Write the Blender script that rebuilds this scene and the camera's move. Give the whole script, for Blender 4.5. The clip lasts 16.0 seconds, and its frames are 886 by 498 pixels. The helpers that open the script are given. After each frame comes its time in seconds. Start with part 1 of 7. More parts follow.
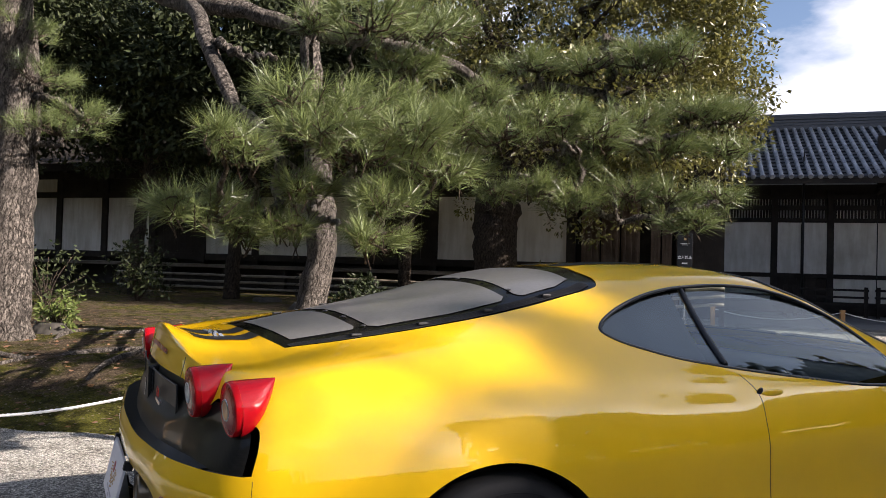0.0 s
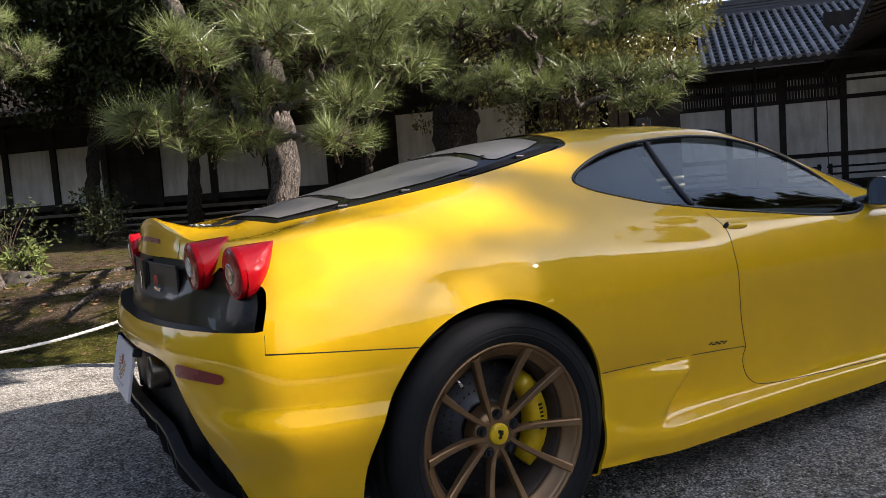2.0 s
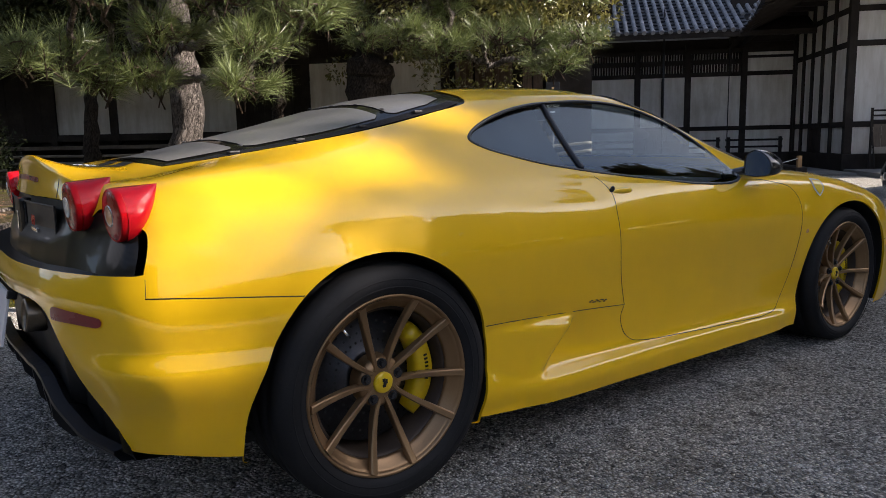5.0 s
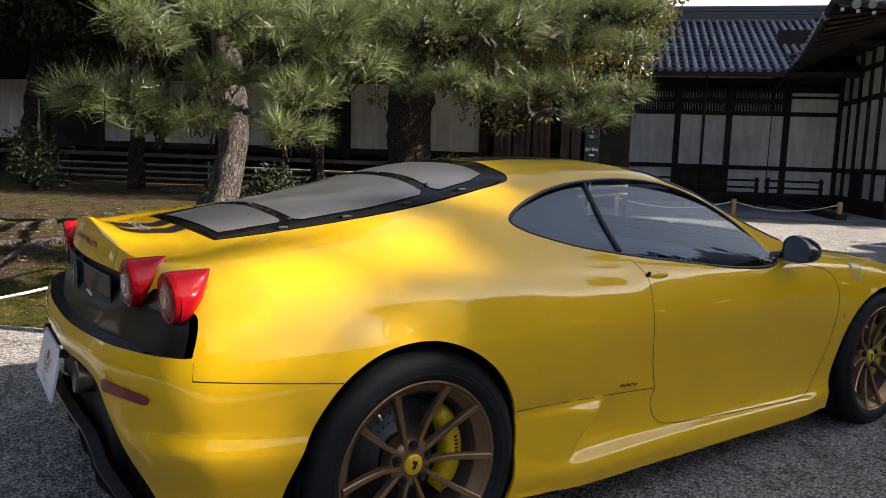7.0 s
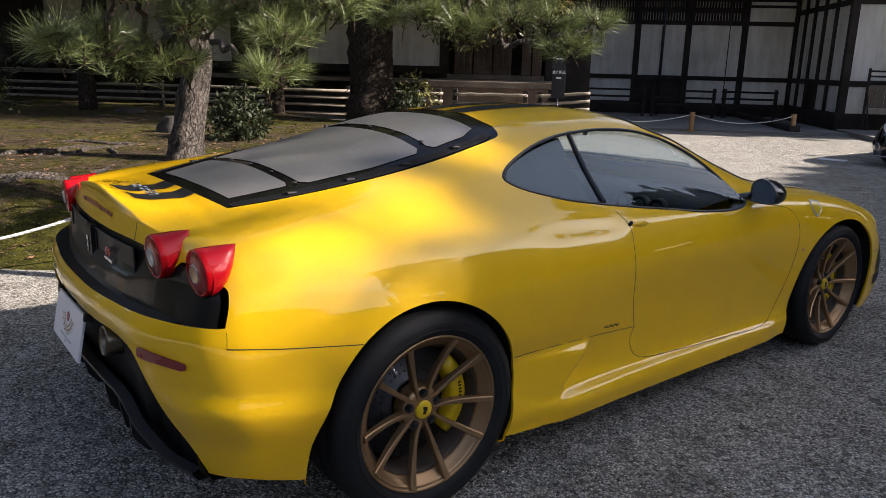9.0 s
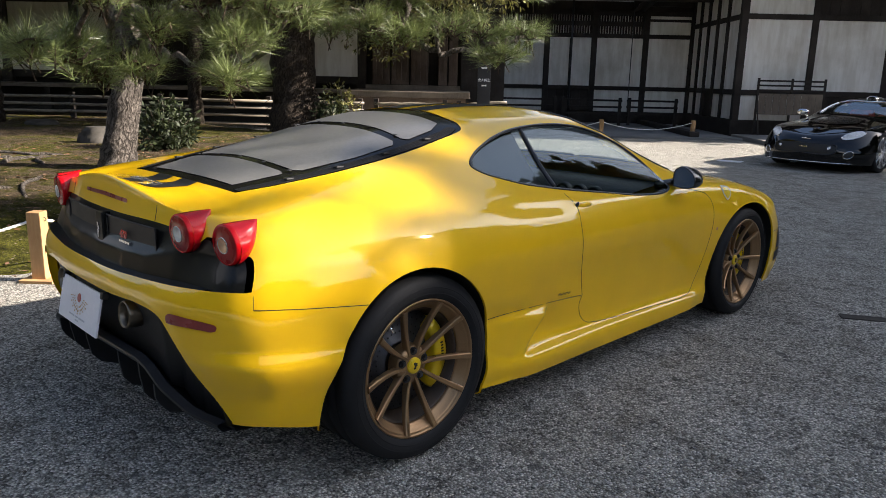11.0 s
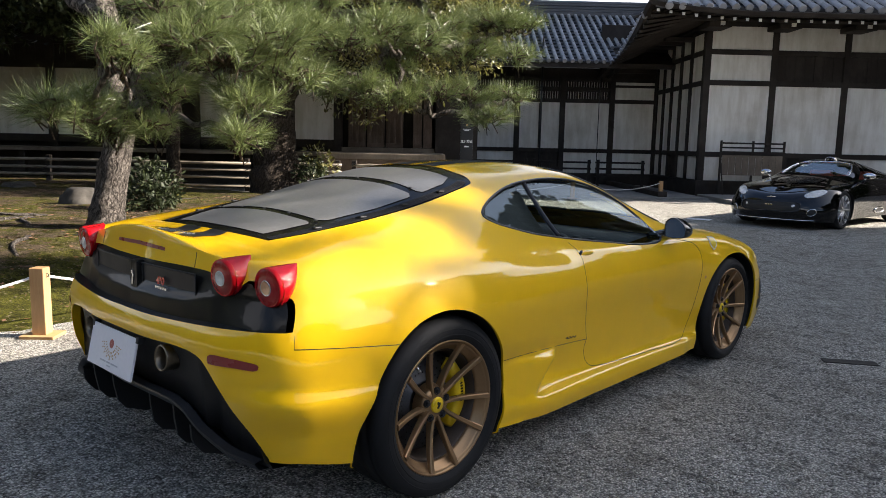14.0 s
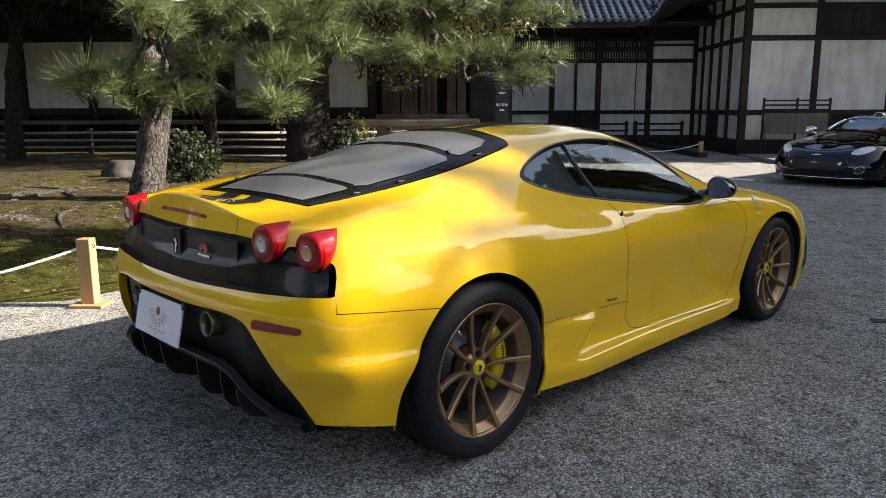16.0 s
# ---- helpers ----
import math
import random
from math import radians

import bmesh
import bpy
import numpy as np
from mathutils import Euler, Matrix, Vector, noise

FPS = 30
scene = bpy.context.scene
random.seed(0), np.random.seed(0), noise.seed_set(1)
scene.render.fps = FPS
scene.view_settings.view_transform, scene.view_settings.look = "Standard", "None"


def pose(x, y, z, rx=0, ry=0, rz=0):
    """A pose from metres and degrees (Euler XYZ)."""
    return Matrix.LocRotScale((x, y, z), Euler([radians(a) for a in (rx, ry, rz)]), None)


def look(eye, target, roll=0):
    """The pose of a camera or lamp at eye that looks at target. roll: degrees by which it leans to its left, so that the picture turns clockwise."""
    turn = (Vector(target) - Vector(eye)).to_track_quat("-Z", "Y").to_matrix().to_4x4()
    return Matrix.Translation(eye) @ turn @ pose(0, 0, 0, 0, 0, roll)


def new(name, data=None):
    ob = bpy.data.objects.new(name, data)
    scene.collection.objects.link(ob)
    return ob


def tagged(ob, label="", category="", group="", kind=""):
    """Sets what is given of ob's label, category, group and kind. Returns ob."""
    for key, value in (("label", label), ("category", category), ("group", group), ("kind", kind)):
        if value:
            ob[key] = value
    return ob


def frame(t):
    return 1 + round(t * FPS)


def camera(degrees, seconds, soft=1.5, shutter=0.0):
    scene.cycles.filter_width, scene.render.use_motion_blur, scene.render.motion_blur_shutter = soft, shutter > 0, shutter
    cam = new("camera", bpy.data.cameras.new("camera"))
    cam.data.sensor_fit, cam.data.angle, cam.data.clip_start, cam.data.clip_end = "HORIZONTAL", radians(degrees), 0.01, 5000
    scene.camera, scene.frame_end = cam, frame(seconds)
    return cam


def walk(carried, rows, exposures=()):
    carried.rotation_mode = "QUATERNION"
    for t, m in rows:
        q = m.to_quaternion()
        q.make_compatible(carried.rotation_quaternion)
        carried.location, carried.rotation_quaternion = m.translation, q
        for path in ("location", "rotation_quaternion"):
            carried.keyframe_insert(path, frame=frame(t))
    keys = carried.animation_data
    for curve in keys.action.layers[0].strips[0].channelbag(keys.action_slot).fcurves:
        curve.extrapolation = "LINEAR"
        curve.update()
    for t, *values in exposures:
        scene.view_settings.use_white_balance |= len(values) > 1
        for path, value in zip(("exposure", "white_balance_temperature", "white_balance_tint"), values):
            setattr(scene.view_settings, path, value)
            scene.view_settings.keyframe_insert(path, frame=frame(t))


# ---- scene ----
import itertools

cam = camera(61.8, 16.0, soft=0.45)
PATH = [
    (0, (2.469, -0.989, 1.192), (0.692, -0.072, 1.235), 1.6),
    (0.5, (2.559, -0.948, 1.148), (0.753, -0.09, 1.189), -1.1),
    (1, (2.581, -0.975, 1.071), (0.779, -0.111, 1.134), -3.7),
    (1.5, (2.54, -1.033, 1.03), (0.77, -0.102, 0.991), -3.4),
    (2, (2.52, -1.077, 1.017), (0.793, -0.082, 0.851), -4.1),
    (2.5, (2.517, -1.084, 1.013), (0.808, -0.071, 0.78), -4.1),
    (3, (2.526, -1.081, 1.008), (0.824, -0.067, 0.732), -2.9),
    (3.5, (2.538, -1.078, 0.97), (0.856, -0.036, 0.681), -2.1),
    (4, (2.578, -1.056, 1.002), (0.934, 0.032, 0.664), -1.1),
    (4.2, (2.585, -1.051, 1.005), (0.963, 0.068, 0.665), -1.0),
    (6.3, (2.571, -1.043, 1.056), (0.992, 0.161, 0.819), -0.6),
    (6.5, (2.571, -1.046, 1.095), (0.97, 0.133, 0.875), -0.2),
    (7, (2.584, -1.082, 1.215), (0.944, 0.036, 0.966), 1.9),
    (7.5, (2.582, -1.161, 1.31), (0.917, -0.097, 0.999), 1.9),
    (8, (2.586, -1.211, 1.338), (0.926, -0.17, 0.935), -1.5),
    (8.5, (2.577, -1.24, 1.375), (0.977, -0.136, 0.904), -0.6),
    (9, (2.596, -1.266, 1.392), (1.062, -0.078, 0.909), 1.4),
    (9.2, (2.617, -1.285, 1.397), (1.095, -0.087, 0.898), 1.9),
    (11.3, (2.729, -1.75, 1.335), (1.374, -0.343, 0.906), 1.4),
    (11.5, (2.718, -1.789, 1.329), (1.387, -0.356, 0.912), 1.6),
    (12, (2.707, -1.857, 1.316), (1.406, -0.388, 0.93), 1.6),
    (12.5, (2.708, -1.896, 1.31), (1.42, -0.408, 0.953), 2.1),
    (13, (2.708, -1.922, 1.313), (1.402, -0.44, 0.998), 1.7),
    (13.5, (2.712, -1.932, 1.315), (1.381, -0.468, 1.022), 1.4),
    (14, (2.707, -1.937, 1.31), (1.354, -0.491, 1.028), 1.2),
    (14.5, (2.706, -1.943, 1.308), (1.327, -0.524, 1.021), 0.9),
    (15, (2.699, -1.944, 1.303), (1.308, -0.541, 0.99), 0.3),
    (15.5, (2.691, -1.941, 1.298), (1.289, -0.559, 0.948), 0.1),
    (16, (2.689, -1.936, 1.296), (1.278, -0.568, 0.924), -0.2),
]
walk(cam, [(t, look(eye, target, roll)) for t, eye, target, roll in PATH], [(0, 1.65, 6500, 19), (4, 1.64, 6500, 19), (7.5, 1.53, 6500, 19), (9, 1.5, 6500, 19), (11.5, 1.9, 6500, 14), (16, 1.93, 6500, 14)])

# ---- world, sun, exposure ----
SUN_EL, SUN_HEAD = 29.0, 44.0          # degrees above the horizon; heading from +x towards +y
world = bpy.data.worlds.new("sky_world")
scene.world = world
world.use_nodes = True
wn, wl = world.node_tree.nodes, world.node_tree.links
wn.clear()
w_out = wn.new("ShaderNodeOutputWorld")
w_bg = wn.new("ShaderNodeBackground")
w_bg.inputs["Strength"].default_value = 0.054
w_sky = wn.new("ShaderNodeTexSky")
w_sky.sky_type = "NISHITA"
w_sky.sun_disc = False
w_sky.dust_density = 1.3
w_sky.ozone_density = 2.0
w_sky.sun_elevation = radians(SUN_EL)
w_sky.sun_rotation = radians(90 - SUN_HEAD)
w_tc = wn.new("ShaderNodeTexCoord")
w_map = wn.new("ShaderNodeMapping")
w_map.inputs["Scale"].default_value = (1.0, 1.0, 2.6)
w_map.inputs["Location"].default_value = (0.35, 0.2, 0.15)
w_noise = wn.new("ShaderNodeTexNoise")
w_noise.inputs["Scale"].default_value = 2.1
w_noise.inputs["Detail"].default_value = 9.0
w_noise.inputs["Roughness"].default_value = 0.52
w_ramp = wn.new("ShaderNodeValToRGB")
w_ramp.color_ramp.elements[0].position = 0.46
w_ramp.color_ramp.elements[1].position = 0.57
w_sep = wn.new("ShaderNodeSeparateXYZ")
w_low = wn.new("ShaderNodeMapRange")
w_low.interpolation_type = "SMOOTHSTEP"
w_low.inputs["From Min"].default_value, w_low.inputs["From Max"].default_value = 0.34, 0.60
w_low.inputs["To Min"].default_value, w_low.inputs["To Max"].default_value = 1.0, 0.05
w_cover = wn.new("ShaderNodeMath")
w_cover.operation = "MULTIPLY"
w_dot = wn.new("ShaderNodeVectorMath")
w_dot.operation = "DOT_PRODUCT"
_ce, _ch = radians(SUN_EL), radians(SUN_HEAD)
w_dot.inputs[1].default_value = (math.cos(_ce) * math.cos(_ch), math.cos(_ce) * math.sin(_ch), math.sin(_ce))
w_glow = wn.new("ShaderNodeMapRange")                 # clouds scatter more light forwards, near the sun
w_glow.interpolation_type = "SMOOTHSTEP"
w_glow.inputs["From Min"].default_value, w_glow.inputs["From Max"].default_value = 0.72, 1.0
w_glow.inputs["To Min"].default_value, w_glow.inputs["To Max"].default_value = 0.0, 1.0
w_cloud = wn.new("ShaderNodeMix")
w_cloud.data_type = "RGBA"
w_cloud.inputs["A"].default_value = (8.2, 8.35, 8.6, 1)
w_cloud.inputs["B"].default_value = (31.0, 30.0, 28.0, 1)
w_mix = wn.new("ShaderNodeMix")
w_mix.data_type = "RGBA"
wl.new(w_tc.outputs["Generated"], w_map.inputs["Vector"])
wl.new(w_tc.outputs["Generated"], w_sep.inputs["Vector"])
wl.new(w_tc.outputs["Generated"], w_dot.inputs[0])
wl.new(w_sep.outputs["Z"], w_low.inputs["Value"])
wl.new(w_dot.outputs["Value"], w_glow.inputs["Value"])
wl.new(w_map.outputs["Vector"], w_noise.inputs["Vector"])
wl.new(w_noise.outputs["Fac"], w_ramp.inputs["Fac"])
wl.new(w_ramp.outputs["Color"], w_cover.inputs[0])
wl.new(w_low.outputs["Result"], w_cover.inputs[1])
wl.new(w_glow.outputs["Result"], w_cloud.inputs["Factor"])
wl.new(w_cover.outputs["Value"], w_mix.inputs["Factor"])
wl.new(w_sky.outputs["Color"], w_mix.inputs["A"])
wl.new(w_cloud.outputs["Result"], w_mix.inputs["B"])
w_haze = wn.new("ShaderNodeMapRange")                 # thin bright haze round the sun
w_haze.interpolation_type = "SMOOTHSTEP"
w_haze.inputs["From Min"].default_value, w_haze.inputs["From Max"].default_value = 0.52, 1.0
w_haze.inputs["To Min"].default_value, w_haze.inputs["To Max"].default_value = 0.0, 0.22
w_veil = wn.new("ShaderNodeMix")
w_veil.data_type = "RGBA"
w_veil.inputs["B"].default_value = (23.0, 24.5, 26.0, 1)
wl.new(w_dot.outputs["Value"], w_haze.inputs["Value"])
wl.new(w_haze.outputs["Result"], w_veil.inputs["Factor"])
wl.new(w_mix.outputs["Result"], w_veil.inputs["A"])
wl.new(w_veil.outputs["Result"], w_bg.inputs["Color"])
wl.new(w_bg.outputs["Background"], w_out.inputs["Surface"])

sun_data = bpy.data.lights.new("sun", "SUN")
sun_data.energy = 5.0
sun_data.angle = radians(0.53)
sun_data.color = (1.0, 0.93, 0.82)
sun = new("sun", sun_data)
_e, _h = radians(SUN_EL), radians(SUN_HEAD)
SUN_DIR = Vector((math.cos(_e) * math.cos(_h), math.cos(_e) * math.sin(_h), math.sin(_e)))
sun.matrix_world = look(SUN_DIR * 60, (0, 0, 0))


# ---- materials ----
def socket(node, name, value):
    node.inputs[name].default_value = value


class Mat:
    """A small builder for node materials in object or world space."""

    def __init__(self, name, base, rough=0.5, metal=0.0, spec=0.5, coat=0.0, coat_rough=0.03):
        self.m = bpy.data.materials.new(name)
        self.m.use_nodes = True
        self.n, self.l = self.m.node_tree.nodes, self.m.node_tree.links
        self.b = self.n["Principled BSDF"]
        socket(self.b, "Base Color", (*base, 1))
        socket(self.b, "Roughness", rough)
        socket(self.b, "Metallic", metal)
        socket(self.b, "Specular IOR Level", spec)
        socket(self.b, "Coat Weight", coat)
        socket(self.b, "Coat Roughness", coat_rough)
        self.base = base
        self.coords = self.n.new("ShaderNodeTexCoord")

    def vector(self, scale=(1, 1, 1), space="Object", rot=(0, 0, 0)):
        mp = self.n.new("ShaderNodeMapping")
        socket(mp, "Scale", scale)
        socket(mp, "Rotation", rot)
        if space == "World":
            geo = self.n.new("ShaderNodeNewGeometry")
            self.l.new(geo.outputs["Position"], mp.inputs["Vector"])
        else:
            self.l.new(self.coords.outputs[space], mp.inputs["Vector"])
        return mp.outputs["Vector"]

    def noise(self, scale, detail=4.0, rough=0.55, vec=None, distortion=0.0):
        t = self.n.new("ShaderNodeTexNoise")
        socket(t, "Scale", scale), socket(t, "Detail", detail), socket(t, "Roughness", rough), socket(t, "Distortion", distortion)
        self.l.new(vec or self.vector(), t.inputs["Vector"])
        return t.outputs["Fac"]

    def voronoi(self, scale, vec=None, feature="F1", out="Distance"):
        t = self.n.new("ShaderNodeTexVoronoi")
        t.feature = feature
        socket(t, "Scale", scale)
        self.l.new(vec or self.vector(), t.inputs["Vector"])
        return t.outputs[out]

    def ramp(self, fac, *stops):
        r = self.n.new("ShaderNodeValToRGB")
        el = r.color_ramp.elements
        while len(el) < len(stops):
            el.new(0.5)
        for e, (p, c) in zip(el, stops):
            e.position = p
            e.color = (c, c, c, 1) if isinstance(c, (int, float)) else (*c, 1)
        self.l.new(fac, r.inputs["Fac"])
        return r.outputs["Color"]

    def mix(self, fac, a, b, mode="MIX"):
        m = self.n.new("ShaderNodeMix")
        m.data_type, m.blend_type = "RGBA", mode
        for key, v in (("Factor", fac), ("A", a), ("B", b)):
            if isinstance(v, (int, float)):
                socket(m, key, v)
            elif isinstance(v, tuple):
                socket(m, key, (*v, 1))
            else:
                self.l.new(v, m.inputs[key])
        return m.outputs["Result"]

    def color(self, out):
        self.l.new(out, self.b.inputs["Base Color"])
        return self

    def rough(self, out):
        self.l.new(out, self.b.inputs["Roughness"])
        return self

    def bump(self, out, strength=0.3, dist=0.01):
        p = self.n.new("ShaderNodeBump")
        socket(p, "Strength", strength), socket(p, "Distance", dist)
        self.l.new(out, p.inputs["Height"])
        self.l.new(p.outputs["Normal"], self.b.inputs["Normal"])
        return self

    def random(self, which="object"):
        if which == "object":
            return self.n.new("ShaderNodeObjectInfo").outputs["Random"]
        return self.n.new("ShaderNodeNewGeometry").outputs["Random Per Island"]


def varied(name, base, rough=0.5, scale=3.0, amount=0.25, fine=60.0, bump=0.1, metal=0.0, spec=0.5, coat=0.0, space="Object", stretch=(1, 1, 1)):
    """A plain surface with stains at one scale and grain at another."""
    k = Mat(name, base, rough, metal, spec, coat)
    v = k.vector(stretch, space)
    big = k.noise(scale, 5, 0.6, v)
    small = k.noise(fine, 3, 0.6, v)
    lo = tuple(c * (1 - amount) for c in base)
    hi = tuple(min(1, c * (1 + amount)) for c in base)
    c1 = k.ramp(big, (0.3, lo), (0.7, hi))
    k.color(k.mix(0.18, c1, k.ramp(small, (0.3, 0.25), (0.7, 0.75)), "OVERLAY"))
    k.rough(k.ramp(big, (0.3, max(0, rough - 0.08)), (0.7, min(1, rough + 0.08))))
    if bump:
        k.bump(small, bump, 0.004)
    return k.m


def gravel_material():
    k = Mat("gravel", (0.42, 0.40, 0.36), 0.95, spec=0.2)
    v = k.vector((1, 1, 1), "World")
    cells = k.voronoi(98.0, v, out="Color")
    dist = k.voronoi(98.0, v)
    coarse = k.voronoi(31.0, k.vector((1, 1, 1), "World"), out="Color")
    grain = k.ramp(cells, (0.08, (0.13, 0.126, 0.112)), (0.42, (0.50, 0.484, 0.432)), (0.62, (0.66, 0.638, 0.568)), (0.92, (0.97, 0.945, 0.85)))
    # pits between the grains: their shade is multiplied into the colour
    gap = k.ramp(dist, (0.28, (1.0, 1.0, 1.0)), (0.72, (0.40, 0.39, 0.38)))
    c = k.mix(1.0, grain, gap, "MULTIPLY")
    c = k.mix(k.ramp(coarse, (0.86, 0.0), (0.90, 0.75)), c, (0.12, 0.117, 0.11))
    patch = k.noise(0.7, 6, 0.6, v)
    tramp = k.noise(4.2, 8, 0.68, v)
    c = k.mix(1.0, c, k.ramp(tramp, (0.34, (0.58, 0.565, 0.54)), (0.50, (1.0, 1.0, 1.0))), "MULTIPLY")
    c = k.mix(1.0, c, k.ramp(patch, (0.35, (0.84, 0.83, 0.81)), (0.65, (1.0, 1.0, 1.0))), "MULTIPLY")
    # scuffed stones, with the shade of their hollows in the same dark tone
    scuff_shade = k.noise(5.0, 5, 0.62, k.vector((1.0, 2.6, 1.0), "World", (0, 0, 0.7)), 0.6)
    c = k.mix(1.0, c, k.ramp(scuff_shade, (0.575, (1.0, 1.0, 1.0)), (0.665, (0.6, 0.595, 0.58))), "MULTIPLY")
    k.color(c)
    dips = k.mix(0.5, tramp, k.ramp(scuff_shade, (0.50, 1.0), (0.66, 0.0)))
    k.bump(k.mix(0.42, k.ramp(dist, (0.0, 1.0), (0.7, 0.0)), dips), 1.0, 0.022)
    return k.m


def moss_material():
    k = Mat("moss_ground", (0.1, 0.1, 0.03), 0.97, spec=0.1)
    v = k.vector((1, 1, 1), "World")
    big = k.noise(1.1, 8, 0.66, v)
    mid = k.noise(6.0, 8, 0.72, v)
    fine = k.ramp(k.noise(60.0, 6, 0.75, v), (0.34, 0.0), (0.66, 1.0))
    moss = k.mix(fine, (0.018, 0.023, 0.003), (0.185, 0.175, 0.028))
    soil = k.mix(fine, (0.020, 0.014, 0.009), (0.175, 0.128, 0.082))
    sep = k.n.new("ShaderNodeSeparateXYZ")
    k.l.new(v, sep.inputs["Vector"])
    rim = k.n.new("ShaderNodeMapRange")
    socket(rim, "From Min", -4.6), socket(rim, "From Max", -2.9), socket(rim, "To Min", 0.0), socket(rim, "To Max", 0.17)
    k.l.new(sep.outputs["X"], rim.inputs["Value"])
    worn = k.mix(1.0, k.mix(0.5, big, mid), rim.outputs["Result"], "SUBTRACT")
    sel = k.ramp(worn, (0.46, 1.0), (0.53, 0.0))
    c = k.mix(sel, soil, moss)
    c = k.mix(1.0, c, k.ramp(mid, (0.38, (0.26, 0.25, 0.22)), (0.58, (1.0, 1.0, 1.0))), "MULTIPLY")
    grit = k.voronoi(70.0, v, out="Color")
    c = k.mix(k.ramp(grit, (0.87, 0.0), (0.90, 0.8)), c, (0.27, 0.22, 0.16))
    litter = k.ramp(k.voronoi(30.0, v, out="Color"), (0.91, 0.0), (0.93, 1.0))
    c = k.mix(litter, c, (0.24, 0.125, 0.055))
    k.color(c)
    k.bump(k.mix(0.45, mid, fine), 1.0, 0.05)
    return k.m


def plaster_material():
    k = Mat("plaster", (0.72, 0.70, 0.65), 0.9, spec=0.2)
    v = k.vector((1, 1, 1), "World")
    big = k.noise(0.9, 6, 0.65, v)
    streak = k.noise(2.2, 5, 0.6, k.vector((2.2, 2.2, 0.35), "World"))
    c = k.ramp(big, (0.30, (0.66, 0.625, 0.56)), (0.55, (0.82, 0.80, 0.75)))
    c = k.mix(0.55, c, k.ramp(streak, (0.38, (0.70, 0.67, 0.61)), (0.6, (1, 1, 1))), "MULTIPLY")
    k.color(c)
    k.bump(k.noise(90, 3, 0.6, v), 0.15, 0.003)
    return k.m


def timber_material(name, dark, light, rough=0.8):
    k = Mat(name, dark, rough, spec=0.3)
    grain = k.noise(9.0, 6, 0.65, k.vector((6, 6, 0.8), "World"), 0.4)
    wear = k.noise(1.4, 5, 0.6, k.vector((1, 1, 1), "World"))
    c = k.mix(grain, dark, light)
    c = k.mix(k.ramp(wear, (0.45, 0.0), (0.75, 0.6)), c, tuple(min(1, x * 1.5 + 0.015) for x in light))
    k.color(c)
    k.bump(grain, 0.4, 0.004)
    return k.m


def tile_material(name, base):
    k = Mat(name, base, 0.34, spec=0.55)
    v = k.vector((1, 1, 1), "World")
    n = k.noise(1.7, 6, 0.65, v)
    f = k.noise(40, 3, 0.6, v)
    c = k.mix(k.random("island"), tuple(x * 0.7 for x in base), tuple(x * 1.3 for x in base))
    c = k.mix(k.ramp(n, (0.4, 0.0), (0.7, 0.7)), c, tuple(min(1, x * 1.5 + 0.01) for x in base))
    k.color(c)
    k.rough(k.ramp(f, (0.3, 0.26), (0.7, 0.48)))
    return k.m


def bark_material(name, dark, light, scale=14.0):
    k = Mat(name, dark, 0.95, spec=0.15)
    v = k.vector((1, 1, 0.45), "Object")
    w = k.noise(22, 6, 0.68, v)
    cells = k.voronoi(scale, k.mix(0.35, v, k.mix(0.5, v, w, "ADD")), "DISTANCE_TO_EDGE")
    plate = k.ramp(k.mix(0.35, cells, w), (0.14, 0.0), (0.32, 1.0))
    f = k.noise(70, 4, 0.65, v)
    c = k.mix(plate, tuple(x * 0.28 for x in dark), k.mix(f, dark, light))
    k.color(c)
    k.bump(k.mix(0.3, plate, f), 1.0, 0.06)
    return k.m


def leaf_material(name, dark, light, rough=0.5, spec=0.4, trans=0.25):
    k = Mat(name, dark, rough, spec=spec)
    r = k.random("island")
    big = k.noise(1.6, 4, 0.6)
    c = k.mix(r, dark, light)
    c = k.mix(0.35, c, k.mix(big, tuple(x * 0.55 for x in dark), tuple(min(1, x * 1.2) for x in light)))
    k.color(c)
    if trans:
        socket(k.b, "Transmission Weight", 0.0)
        tr = k.n.new("ShaderNodeBsdfTranslucent")
        k.l.new(c, tr.inputs["Color"])
        mx = k.n.new("ShaderNodeMixShader")
        socket(mx, "Fac", trans)
        out = k.n["Material Output"]
        k.l.new(k.b.outputs["BSDF"], mx.inputs[1])
        k.l.new(tr.outputs["BSDF"], mx.inputs[2])
        k.l.new(mx.outputs["Shader"], out.inputs["Surface"])
    return k.m


def paint_material(name, base, flake=0.0):
    k = Mat(name, base, 0.45, spec=0.15, coat=1.0, coat_rough=0.02)
    n = k.noise(4.0, 5, 0.6)
    f = k.noise(900.0, 2, 0.5)
    c = k.ramp(n, (0.3, tuple(x * 0.96 for x in base)), (0.7, tuple(min(1, x * 1.03) for x in base)))
    k.color(c)
    k.bump(f, 0.015, 0.0005)
    socket(k.b, "Coat IOR", 1.58)
    d = k.noise(22.0, 6, 0.7)
    r = k.ramp(d, (0.45, 0.018), (0.8, 0.07))
    k.l.new(r, k.b.inputs["Coat Roughness"])
    return k.m


